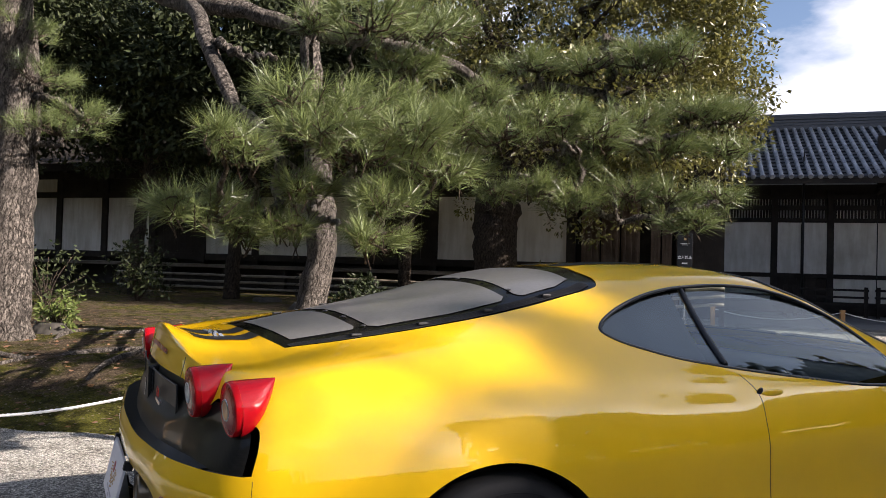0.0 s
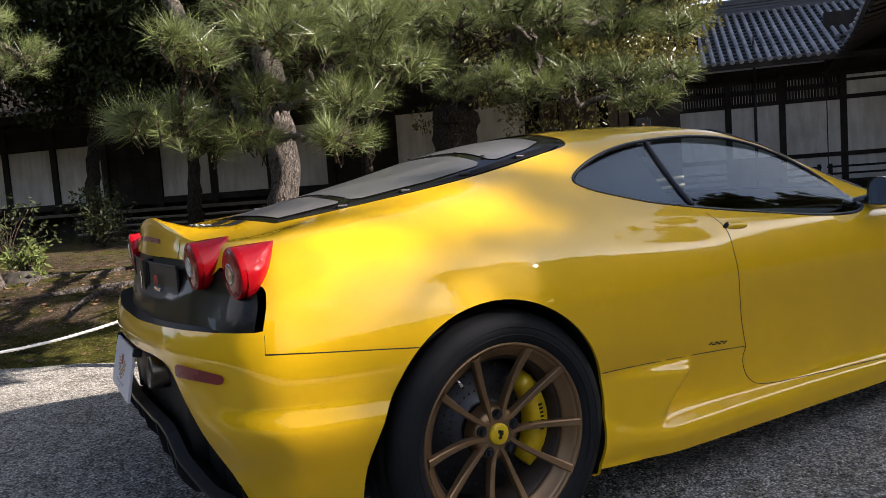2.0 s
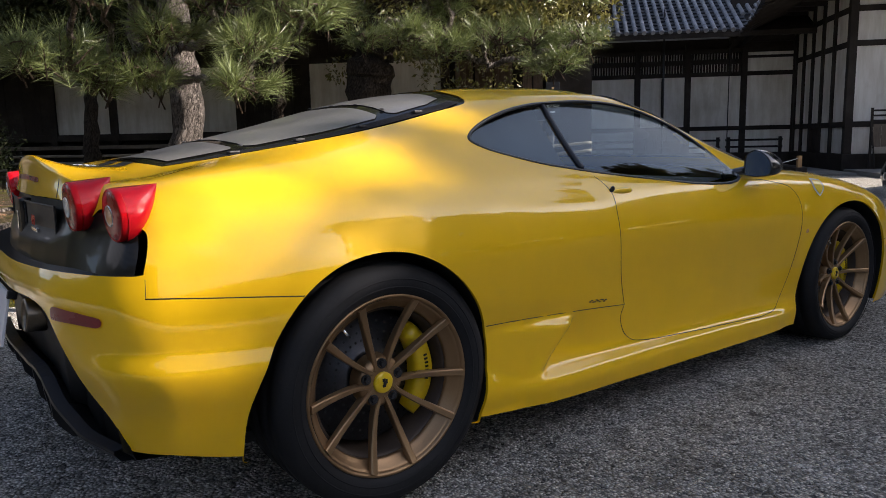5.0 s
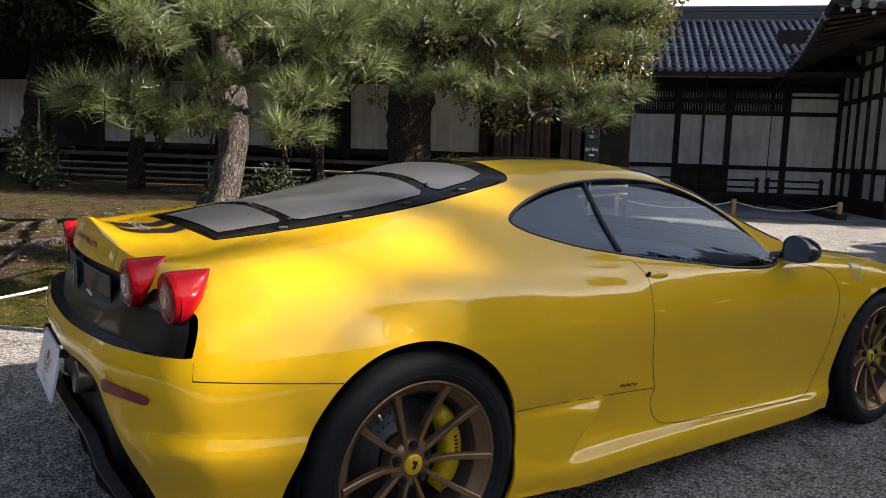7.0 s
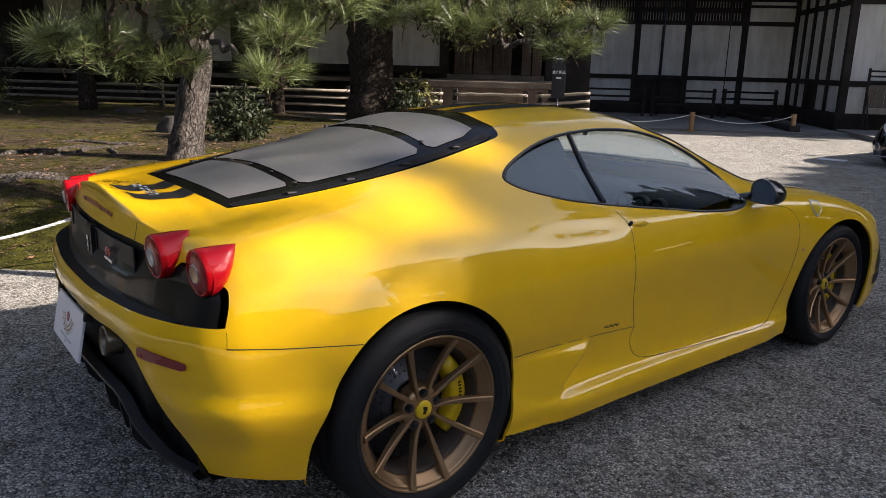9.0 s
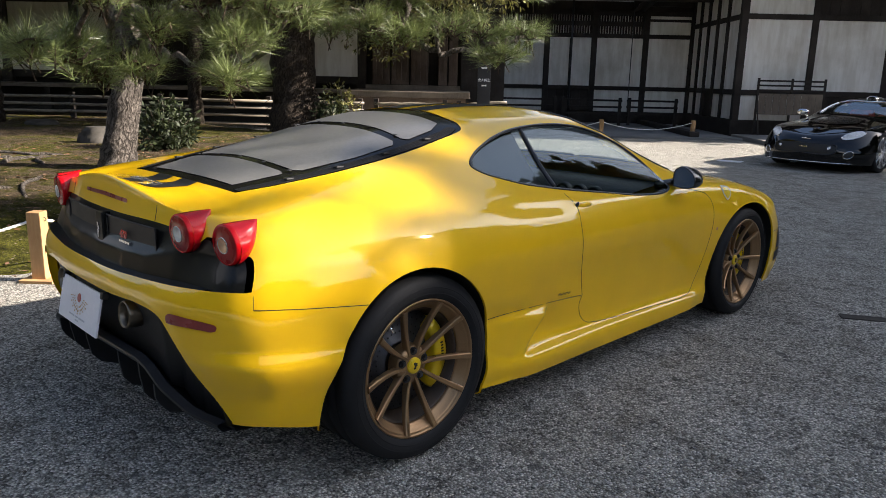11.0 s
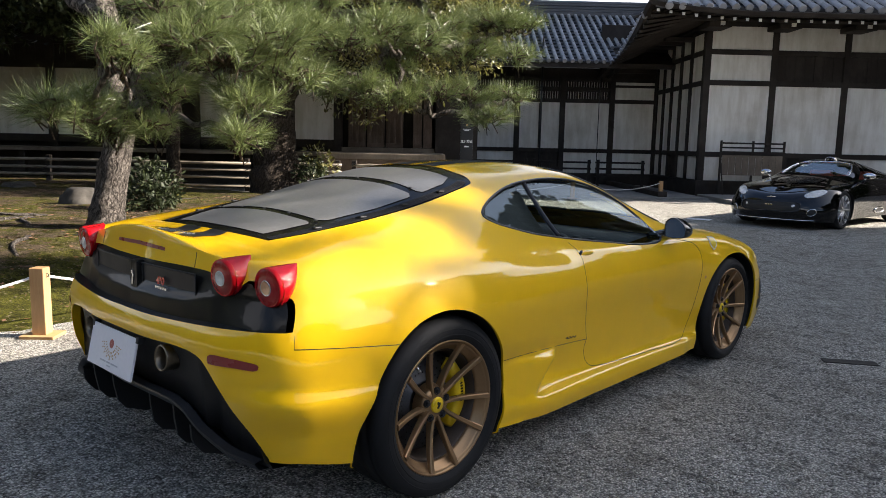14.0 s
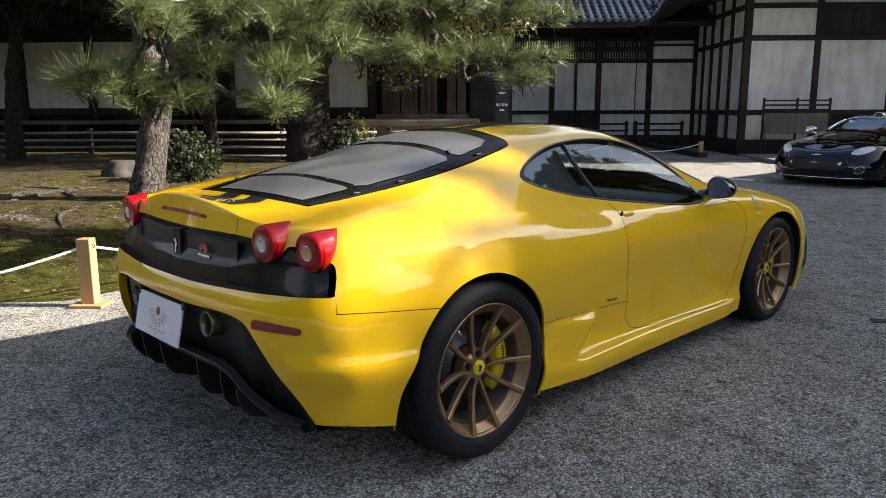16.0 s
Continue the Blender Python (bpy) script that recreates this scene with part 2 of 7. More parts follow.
def glass_material(name, tint=(0.6, 0.66, 0.64), rough=0.0, gloss=0.095):
    """Thin automotive glass: tinted see-through with a surface reflection coloured towards sky blue."""
    m = bpy.data.materials.new(name)
    m.use_nodes = True
    n, l = m.node_tree.nodes, m.node_tree.links
    n.clear()
    out = n.new("ShaderNodeOutputMaterial")
    tr = n.new("ShaderNodeBsdfTransparent")
    tr.inputs["Color"].default_value = (*tint, 1)
    gl = n.new("ShaderNodeBsdfGlossy")
    gl.inputs["Roughness"].default_value = rough
    # the sky's blue is put into the gloss colour
    gl.inputs["Color"].default_value = (0.86, 0.96, 1.0, 1)
    lw = n.new("ShaderNodeLayerWeight")                 # the same gloss from inside and outside
    lw.inputs["Blend"].default_value = 0.5
    pw = n.new("ShaderNodeMath")
    pw.operation = "POWER"
    pw.inputs[1].default_value = 5.0
    l.new(lw.outputs["Facing"], pw.inputs[0])
    fr = n.new("ShaderNodeMath")
    fr.operation = "MULTIPLY_ADD"
    fr.inputs[1].default_value, fr.inputs[2].default_value = 0.84, gloss
    l.new(pw.outputs["Value"], fr.inputs[0])
    mx = n.new("ShaderNodeMixShader")
    l.new(fr.outputs["Value"], mx.inputs["Fac"])
    l.new(tr.outputs["BSDF"], mx.inputs[1])
    l.new(gl.outputs["BSDF"], mx.inputs[2])
    l.new(mx.outputs["Shader"], out.inputs["Surface"])
    return m


def carbon_material():
    k = Mat("carbon", (0.008, 0.008, 0.008), 0.4, spec=0.12, coat=0.3, coat_rough=0.03)
    ck = k.n.new("ShaderNodeTexChecker")
    socket(ck, "Scale", 260.0)
    k.l.new(k.vector((1, 1, 1)), ck.inputs["Vector"])
    k.color(k.mix(ck.outputs["Fac"], (0.005, 0.005, 0.0045), (0.014, 0.013, 0.012)))
    return k.m


GRAVEL, MOSS, PLASTER = gravel_material(), moss_material(), plaster_material()
DARKWOOD = timber_material("dark_timber", (0.012, 0.010, 0.009), (0.040, 0.032, 0.026))
GREYWOOD = timber_material("weathered_timber", (0.07, 0.055, 0.042), (0.20, 0.165, 0.13))
DOORWOOD = timber_material("door_timber", (0.05, 0.035, 0.027), (0.16, 0.115, 0.085))
CEDAR = timber_material("pale_cedar", (0.27, 0.145, 0.058), (0.47, 0.285, 0.13), 0.7)
# near-black roof tone that stands in for shade under the trees
ROOF_SHADE = varied("shade_toned_roof", (0.022, 0.018, 0.014), 0.95, 1.5, 0.35, 40, 0.5, spec=0.1, space="World")
# one roof tile in two tones: sun on the rows, shade in the pans
TILE = tile_material("sunlit_tile", (0.27, 0.27, 0.275))
TILE_SHADED = tile_material("shaded_tile", (0.045, 0.046, 0.05))
STONE = varied("stone", (0.052, 0.047, 0.040), 0.9, 2.5, 0.45, 35, 0.6, spec=0.2)
PAVING = varied("paving", (0.20, 0.195, 0.185), 0.9, 0.8, 0.2, 60, 0.3, spec=0.2, space="World")
BAMBOO = varied("bamboo", (0.21, 0.18, 0.135), 0.5, 4, 0.35, 50, 0.1)
BARK = bark_material("pine_bark", (0.072, 0.060, 0.050), (0.30, 0.262, 0.225), 27.0)
BARK_DARK = bark_material("broadleaf_bark", (0.045, 0.034, 0.026), (0.10, 0.08, 0.06), 22.0)
TWIG = bark_material("twig_bark", (0.075, 0.055, 0.042), (0.19, 0.145, 0.11), 40.0)
NEEDLE = leaf_material("pine_needles", (0.034, 0.052, 0.016), (0.225, 0.275, 0.095), 0.36, 0.5, 0.22)
LEAF = leaf_material("evergreen_leaves", (0.038, 0.044, 0.010), (0.19, 0.175, 0.045), 0.33, 0.5, 0.25)
# foliage standing in shade: its darkness is put into the leaf colour
LEAF_SHADED = leaf_material("shade_toned_leaves", (0.014, 0.020, 0.008), (0.038, 0.048, 0.016), 0.6, 0.2, 0.0)
YELLOW = paint_material("yellow_paint", (0.92, 0.535, 0.004))
BLACKPAINT = paint_material("black_paint", (0.0025, 0.0025, 0.003))
BLACKPAINT.node_tree.nodes["Principled BSDF"].inputs["Coat Weight"].default_value = 0.8
BLACKPAINT.node_tree.nodes["Principled BSDF"].inputs["Roughness"].default_value = 0.08
BLACKPAINT.node_tree.nodes["Principled BSDF"].inputs["Specular IOR Level"].default_value = 0.1
BLACK = varied("black_plastic", (0.008, 0.008, 0.0085), 0.55, 6, 0.3, 90, 0.05)
SATIN = varied("satin_black", (0.02, 0.02, 0.021), 0.38, 8, 0.25, 300, 0.05)
COVERBLACK = varied("cover_black", (0.006, 0.006, 0.006), 0.12, 8, 0.3, 100, 0.0, spec=0.14)
GLOSSBLACK = varied("gloss_black", (0.008, 0.008, 0.008), 0.22, 8, 0.3, 100, 0.0, coat=0.6)
CARBON = carbon_material()
# dark bronze: the wheel's inner shadow is put into this colour
BARREL_SHADE = varied("barrel_shade", (0.055, 0.038, 0.026), 0.6, 9, 0.35, 120, 0.1, metal=0.3)
RUBBER = varied("tyre_rubber", (0.013, 0.013, 0.0135), 0.72, 9, 0.35, 120, 0.12, spec=0.3)
BRONZE = varied("bronze_wheel_paint", (0.32, 0.195, 0.095), 0.34, 10, 0.12, 400, 0.03, metal=0.6)
SILVER = varied("silver_alloy", (0.55, 0.55, 0.56), 0.3, 8, 0.1, 300, 0.02, metal=0.85)
CHROME = varied("polished_metal", (0.78, 0.78, 0.78), 0.12, 6, 0.06, 200, 0.0, metal=1.0)
STEEL = varied("brake_steel", (0.10, 0.10, 0.105), 0.45, 12, 0.3, 200, 0.1, metal=0.8)
EXHAUST = varied("burnt_metal", (0.20, 0.165, 0.12), 0.32, 9, 0.35, 120, 0.05, metal=0.95)
CALIPER = varied("yellow_caliper_paint", (0.78, 0.52, 0.01), 0.3, 8, 0.1, 80, 0.02, coat=0.4)
REDLENS = varied("red_lens", (0.46, 0.003, 0.006), 0.2, 9, 0.3, 220, 0.08, spec=0.15, coat=0.35)
def ribbed_lens():
    k = Mat("ribbed_red_lens", (0.42, 0.004, 0.008), 0.16, spec=0.2, coat=0.5, coat_rough=0.04)
    rib = k.n.new("ShaderNodeTexWave")
    rib.bands_direction = "Z"
    socket(rib, "Scale", 210.0)
    k.l.new(k.vector((1, 1, 1)), rib.inputs["Vector"])
    k.color(k.mix(rib.outputs["Fac"], (0.31, 0.003, 0.006), (0.50, 0.006, 0.012)))
    k.bump(rib.outputs["Fac"], 0.25, 0.001)
    return k.m


REDBARREL = ribbed_lens()
REDDEEP = varied("deep_red_lens", (0.26, 0.003, 0.005), 0.25, 14, 0.35, 260, 0.1, spec=0.3, coat=0.35)
REDDARK = varied("red_reflector", (0.27, 0.035, 0.03), 0.3, 9, 0.15, 160, 0.1, coat=0.4)
CLEARLENS = varied("clear_lens", (0.62, 0.60, 0.56), 0.2, 20, 0.3, 160, 0.3, coat=1.0)
AMBER = varied("amber_lens", (0.70, 0.36, 0.17), 0.2, 20, 0.3, 160, 0.3, coat=1.0)
FOGGED = varied("fogged_polycarbonate", (0.150, 0.147, 0.14), 0.42, 2.2, 0.22, 70, 0.02, spec=0.4, coat=0.35)
CARD = varied("white_card", (0.80, 0.79, 0.80), 0.4, 3, 0.03, 60, 0.0)
WHITEROPE = varied("white_rope", (0.78, 0.77, 0.74), 0.8, 12, 0.1, 200, 0.2)
PRINTGOLD = varied("print_gold", (0.55, 0.36, 0.16), 0.5, 12, 0.2, 90, 0.0)
BADGERED = varied("badge_red", (0.62, 0.03, 0.02), 0.3, 12, 0.1, 90, 0.0, coat=0.3)
PRINTRED = varied("print_red", (0.42, 0.10, 0.08), 0.5, 12, 0.2, 90, 0.0)
PRINTGREY = varied("print_grey", (0.55, 0.54, 0.56), 0.5, 12, 0.1, 90, 0.0)
WHITEPRINT = varied("print_white", (0.82, 0.82, 0.80), 0.5, 12, 0.05, 90, 0.0)
REDLEATHER = varied("red_leather", (0.42, 0.07, 0.05), 0.5, 5, 0.2, 60, 0.1)
DARKLEATHER = varied("dark_leather", (0.022, 0.021, 0.021), 0.55, 5, 0.25, 60, 0.1)
GLASS = glass_material("tinted_glass", (0.72, 0.80, 0.79))
GLASS_RAKED = glass_material("raked_screen_glass", (0.88, 0.93, 0.90), gloss=0.2)
GLASS_CLEAR = glass_material("windscreen_glass", (0.90, 0.94, 0.92), gloss=0.08)
LEAFDRY = varied("dry_leaf", (0.16, 0.082, 0.04), 0.8, 9, 0.5, 60, 0.1)


# ---- mesh helpers ----
def mesh_object(name, bm, material, parent=None, smooth=False):
    me = bpy.data.meshes.new(name)
    bm.normal_update()
    bm.to_mesh(me)
    bm.free()
    ob = new(name, me)
    for m in material if isinstance(material, (list, tuple)) else [material]:
        me.materials.append(m)
    if smooth:
        me.polygons.foreach_set("use_smooth", [True] * len(me.polygons))
    if parent is not None:
        ob.parent = parent
    return ob


def part(name, bm, material, parent, label="", smooth=False):
    return tagged(mesh_object(name, bm, material, parent, smooth), label)


def raw(name, verts, faces, material, parent=None, smooth=False):
    me = bpy.data.meshes.new(name)
    me.from_pydata([tuple(v) for v in verts], [], [tuple(f) for f in faces])
    me.update()
    ob = new(name, me)
    me.materials.append(material)
    if smooth:
        me.polygons.foreach_set("use_smooth", [True] * len(me.polygons))
    if parent is not None:
        ob.parent = parent
    return ob


def empty(name, m=None):
    e = new(name)
    e.empty_display_size = 0.1
    if m is not None:
        e.matrix_world = m
    return e


def add_box(bm, lo, hi, bevel=0.0, m=None):
    cx = [(a + b) / 2 for a, b in zip(lo, hi)]
    sz = [max(abs(b - a), 1e-4) for a, b in zip(lo, hi)]
    mat = Matrix.Translation(cx) @ Matrix.Diagonal((*sz, 1))
    if m is not None:
        mat = m @ mat
    r = bmesh.ops.create_cube(bm, size=1.0, matrix=mat)
    if bevel:
        edges = list({e for v in r["verts"] for e in v.link_edges})
        bmesh.ops.bevel(bm, geom=edges, offset=bevel, segments=2, affect="EDGES", profile=0.7)
    return bm


def box(lo, hi, bevel=0.0, m=None):
    return add_box(bmesh.new(), lo, hi, bevel, m)


def add_tube(bm, pts, radii, sides=8, closed=False, caps=True):
    """A round bar along a polyline."""
    pts = [Vector(p) for p in pts]
    if not hasattr(radii, "__len__"):
        radii = [radii] * len(pts)
    rings = []
    ref = Vector((0.31, 0.17, 0.93))
    for i, p in enumerate(pts):
        if closed:
            d = pts[(i + 1) % len(pts)] - pts[i - 1]
        else:
            d = pts[min(i + 1, len(pts) - 1)] - pts[max(i - 1, 0)]
        d.normalize()
        s = d.cross(ref)
        if s.length < 1e-3:
            s = d.cross(Vector((1, 0, 0)))
        s.normalize()
        u = s.cross(d)
        ring = [bm.verts.new(p + (math.cos(a) * s + math.sin(a) * u) * float(radii[i])) for a in (2 * math.pi * k / sides for k in range(sides))]
        rings.append(ring)
    n = len(rings)
    for i in range(n if closed else n - 1):
        a, b = rings[i], rings[(i + 1) % n]
        for k in range(sides):
            bm.faces.new((a[k], a[(k + 1) % sides], b[(k + 1) % sides], b[k]))
    if caps and not closed:
        bm.faces.new(rings[0][::-1])
        bm.faces.new(rings[-1])
    return bm


def tube(pts, radii, sides=8, closed=False):
    return add_tube(bmesh.new(), pts, radii, sides, closed)


def add_lathe(bm, profile, segs=48, axis="x", m=None, close=False):
    """Turn a profile of (along, radius) round an axis."""
    rings = []
    for al, r in profile:
        ring = []
        for k in range(segs):
            a = 2 * math.pi * k / segs
            p = Vector((al, r * math.cos(a), r * math.sin(a)))
            if axis == "z":
                p = Vector((p.y, p.z, p.x))
            elif axis == "y":
                p = Vector((p.y, p.x, p.z))
            ring.append(bm.verts.new(m @ p if m is not None else p))
        rings.append(ring)
    pairs = list(zip(rings, rings[1:])) + ([(rings[-1], rings[0])] if close else [])
    for a, b in pairs:
        for k in range(segs):
            bm.faces.new((a[k], b[k], b[(k + 1) % segs], a[(k + 1) % segs]))
    return bm


def smooth_line(pts, n):
    """A smooth curve through control points, n samples."""
    p = np.array(pts, float)
    d = np.r_[0, np.cumsum(np.maximum(np.linalg.norm(np.diff(p, axis=0), axis=1), 1e-6) ** 0.6)]
    return hermite(d, p, np.linspace(0, d[-1], n))


def hermite(knots, vals, at):
    """Cubic interpolation through vals at uneven knots (values may be arrays)."""
    knots, vals = np.asarray(knots, float), np.asarray(vals, float)
    h = np.diff(knots)
    sl = np.diff(vals, axis=0) / h.reshape(-1, *([1] * (vals.ndim - 1)))
    m = np.empty_like(vals)
    m[0], m[-1] = sl[0], sl[-1]
    w = (h[:-1] / (h[:-1] + h[1:])).reshape(-1, *([1] * (vals.ndim - 1)))
    m[1:-1] = sl[:-1] * (1 - w) + sl[1:] * w
    i = np.clip(np.searchsorted(knots, at, side="right") - 1, 0, len(h) - 1)
    s = [-1] + [1] * (vals.ndim - 1)
    t = ((at - knots[i]) / h[i]).reshape(s)
    hh = h[i].reshape(s)
    return ((2 * t**3 - 3 * t**2 + 1) * vals[i] + (t**3 - 2 * t**2 + t) * hh * m[i]
            + (-2 * t**3 + 3 * t**2) * vals[i + 1] + (t**3 - t**2) * hh * m[i + 1])

# ---- the ground ----
bm = bmesh.new()
bmesh.ops.create_grid(bm, x_segments=60, y_segments=60, size=600)
ground = tagged(mesh_object("ground", bm, GRAVEL), "pale grey raked gravel court with scuffed patches", "ground", kind="structure")


def bank_height(x, y):
    """Height of the mossy bank that rises behind the rope."""
    edge = -2.55 - 0.16 * max(y + 0.3, 0) + 0.75 * min(y + 0.3, 0) * (1 if y > -6 else 0.6)
    d = edge - x + 0.12 * noise.noise((x * 1.7, y * 1.7, 0.0))
    d2 = 9.2 - y + 0.5 * x * 0.2 + 0.2 * noise.noise((x, y, 3.0))
    d = min(d, d2)
    t = max(0.0, min(1.0, d / 2.6))
    h = 0.30 * t * t * (3 - 2 * t) + max(0.0, min(1.0, d / 0.12)) * 0.035 - 0.03
    if d > 0:
        h += 0.03 * noise.noise((x * 0.9, y * 0.9, 1.0)) * t + 0.012 * noise.noise((x * 5, y * 5, 2.0))
    return h


def bank_mesh():
    xs = np.concatenate([np.linspace(-40, -12, 40), np.linspace(-11.8, -1.8, 140)])
    ys = np.concatenate([np.linspace(-40, -7, 50), np.linspace(-6.8, 9.6, 200)])
    verts = [(x, y, bank_height(x, y)) for y in ys for x in xs]
    w = len(xs)
    faces = []
    for j in range(len(ys) - 1):
        for i in range(w - 1):
            q = (j * w + i, j * w + i + 1, (j + 1) * w + i + 1, (j + 1) * w + i)
            if max(verts[k][2] for k in q) > -0.02:
                faces.append(q)
    ob = raw("moss_bank", verts, faces, MOSS, smooth=True)
    return tagged(ob, "mossy earth bank with roots and fallen leaves", "ground", kind="structure")


moss_bank = bank_mesh()

# ---- frame of the buildings: x along the walls, y away from the court ----
BF = Matrix(((0.7172, -0.6969, 0, 2.706), (0.6969, 0.7172, 0, -1.943), (0, 0, 1, 0), (0, 0, 0, 1)))


def in_court(name, label, category, kind="structure"):
    return tagged(empty(name, BF), label, category, kind=kind)


def wall_bay(parent, u0, u1, rows, at, along="x", deep=0.10):
    """Plaster or boarded infill between posts. rows: (z0, z1, sort). along x the wall stands at depth `at`, along y at x = `at`."""
    for z0, z1, sort in rows:
        g = 0.004

        def bx(a, b, c, d, e0, e1, bev=0.0):
            if along == "x":
                return box((a, at + e0, c), (b, at + e1, d), bev)
            return box((at + e0, a, c), (at + e1, b, d), bev)
        if sort == "white":
            part("plaster_panel", bx(u0 + g, u1 - g, z0, z1, 0.0, deep), PLASTER, parent)
        elif sort == "dark":
            n = max(2, round((u1 - u0) / 0.28))
            for i in range(n):
                a, b = u0 + (u1 - u0) * i / n, u0 + (u1 - u0) * (i + 1) / n
                part("board", bx(a + 0.004, b - 0.004, z0, z1, 0.02 + 0.006 * (i % 2), deep), DARKWOOD, parent)
        elif sort == "lattice":
            part("plaster_panel", bx(u0 + g, u1 - g, z0, z1, 0.06, deep), PLASTER if z0 > 2 else DARKWOOD, parent)
            n = max(4, round((u1 - u0) / 0.085))
            for i in range(n):
                a = u0 + (u1 - u0) * (i + 0.5) / n
                part("slat", bx(a - 0.027, a + 0.027, z0, z1, -0.01, 0.05), DARKWOOD, parent)
            part("rail", bx(u0, u1, (z0 + z1) / 2 - 0.05, (z0 + z1) / 2 + 0.10, -0.02, 0.0), DARKWOOD, parent)


def posts_and_beams(parent, us, zs, at, top, base, along="x", post=0.11, beam=0.085):
    for u in us:
        if along == "x":
            b = box((u - post, at - 0.06, base), (u + post, at + 0.12, top), 0.012)
        else:
            b = box((at - 0.06, u - post, base), (at + 0.12, u + post, top), 0.012)
        part("post", b, DARKWOOD, parent)
    for z in zs:
        if along == "x":
            b = box((us[0], at - 0.04, z - beam), (us[-1], at + 0.11, z + beam), 0.01)
        else:
            b = box((at - 0.04, us[0], z - beam), (at + 0.11, us[-1], z + beam), 0.01)
        part("beam", b, DARKWOOD, parent)


def tile_row_mesh(length, radius, pitch):
    """One run of half-round cover tiles with a stepped joint every tile, and a round end cap. Runs along +y, lies on z = 0."""
    bm = bmesh.new()
    n = int(length / pitch)
    sides = 6
    for i in range(n):
        y0, y1 = i * pitch, (i + 1) * pitch + 0.01
        for ya, yb, ra, rb in ((y0, y1, radius * 1.04, radius * 0.95),):
            v0 = [bm.verts.new((ra * math.cos(math.pi * k / sides), ya, ra * math.sin(math.pi * k / sides) + 0.02)) for k in range(sides + 1)]
            v1 = [bm.verts.new((rb * math.cos(math.pi * k / sides), yb, rb * math.sin(math.pi * k / sides) + 0.02)) for k in range(sides + 1)]
            for k in range(sides):
                bm.faces.new((v0[k], v0[k + 1], v1[k + 1], v1[k]))
            bm.faces.new(v0[::-1])
    add_lathe(bm, [(-0.05, 0.001), (-0.05, radius * 0.9), (-0.035, radius * 1.08), (0.03, radius * 1.08)], 14, "y", Matrix.Translation((0, 0, 0.02)))
    me = bpy.data.meshes.new("tile_row")
    bm.normal_update()
    bm.to_mesh(me)
    bm.free()
    me.materials.append(TILE)
    return me


def tiled_slope(parent, origin, along, up, width, length, spacing=0.36, clip=None, radius=0.092):
    """Rows of cover tiles on a sloped bed. along: unit across the slope; up: unit up the slope. clip(u): usable length at u."""
    along, up = Vector(along).normalized(), Vector(up).normalized()
    nrm = along.cross(up).normalized()
    m = Matrix((along, up, nrm)).transposed().to_4x4()
    m.translation = origin
    bm = bmesh.new()
    steps = int(length / 0.3)
    cols = int(width / spacing)
    pans = []
    for i in range(cols):
        u0, u1 = i * spacing, (i + 1) * spacing
        lim = clip(u0 + spacing / 2) if clip else (0, length)
        for j in range(steps):
            v0, v1 = j * 0.3, (j + 1) * 0.3
            if v0 < lim[0] - 0.3 or v1 > lim[1] + 0.3:
                continue
            um = (u0 + u1) / 2
            a = [bm.verts.new(p) for p in ((u0, v0, 0.045), (um, v0, 0.012), (u1, v0, 0.045), (u1, v1 + 0.02, 0.025), (um, v1 + 0.02, -0.008), (u0, v1 + 0.02, 0.025))]
            bm.faces.new((a[0], a[1], a[4], a[5]))
            bm.faces.new((a[1], a[2], a[3], a[4]))
            b = [bm.verts.new(p) for p in ((u0, v0, 0.045), (u1, v0, 0.045), (u1, v0, 0.0), (um, v0, -0.02), (u0, v0, 0.0))]
            bm.faces.new(b)
    pan = part("pan_tiles", bm, TILE_SHADED, parent)
    pan.matrix_local = m
    cache = {}
    for i in range(cols + 1):
        lim = clip(min(i * spacing, width)) if clip else (0, length)
        n = max(1, int((lim[1] - lim[0]) / 0.3))
        if lim[1] - lim[0] < 0.35:
            continue
        if n not in cache:
            cache[n] = tile_row_mesh(n * 0.3 + 0.01, radius, 0.3)
        row = new("tile_row", cache[n])
        row.parent = parent
        row.matrix_local = m @ Matrix.Translation((i * spacing, lim[0], 0.03))


# ---- rear wing across the court ----
rear_wing = in_court("rear_wing", "long white-plastered temple wing with dark timber posts and a grey tiled roof", "building")
D1 = 25.2
bays = [1.37, 2.87, 4.39, 6.05, 7.55]
posts_and_beams(rear_wing, bays, [1.17, 2.82, 3.52], D1, 3.75, 0.0, post=0.09, beam=0.065)
part("beam", box((6.14, D1 - 0.03, 3.28), (7.46, D1 + 0.10, 3.36)), DARKWOOD, rear_wing)
kinds = [("white", "lattice"), ("dark", "lattice"), ("white", "lattice"), ("white", "white")]
for (a, b), (low, high) in zip(zip(bays, bays[1:]), kinds):
    wall_bay(rear_wing, a + 0.09, b - 0.09, [(0.42, 1.105, low), (1.235, 2.755, "white"), (2.885, 3.455, high)], D1)
part("post", box((3.60, D1 - 0.05, 1.25), (3.66, D1 + 0.1, 2.72)), DARKWOOD, rear_wing)
part("inner_wall", box((-4.0, D1 + 0.12, 0), (7.6, D1 + 0.3, 3.9)), DARKWOOD, rear_wing)
part("wall", box((-4.0, D1, 0), (1.26, D1 + 0.11, 3.75)), DARKWOOD, rear_wing)
part("sill_beam", box((1.2, D1 - 0.12, 0.0), (7.5, D1 - 0.002, 0.40), 0.01), DARKWOOD, rear_wing)
EV = 23.5
slope = math.atan2(2.55, 4.9)
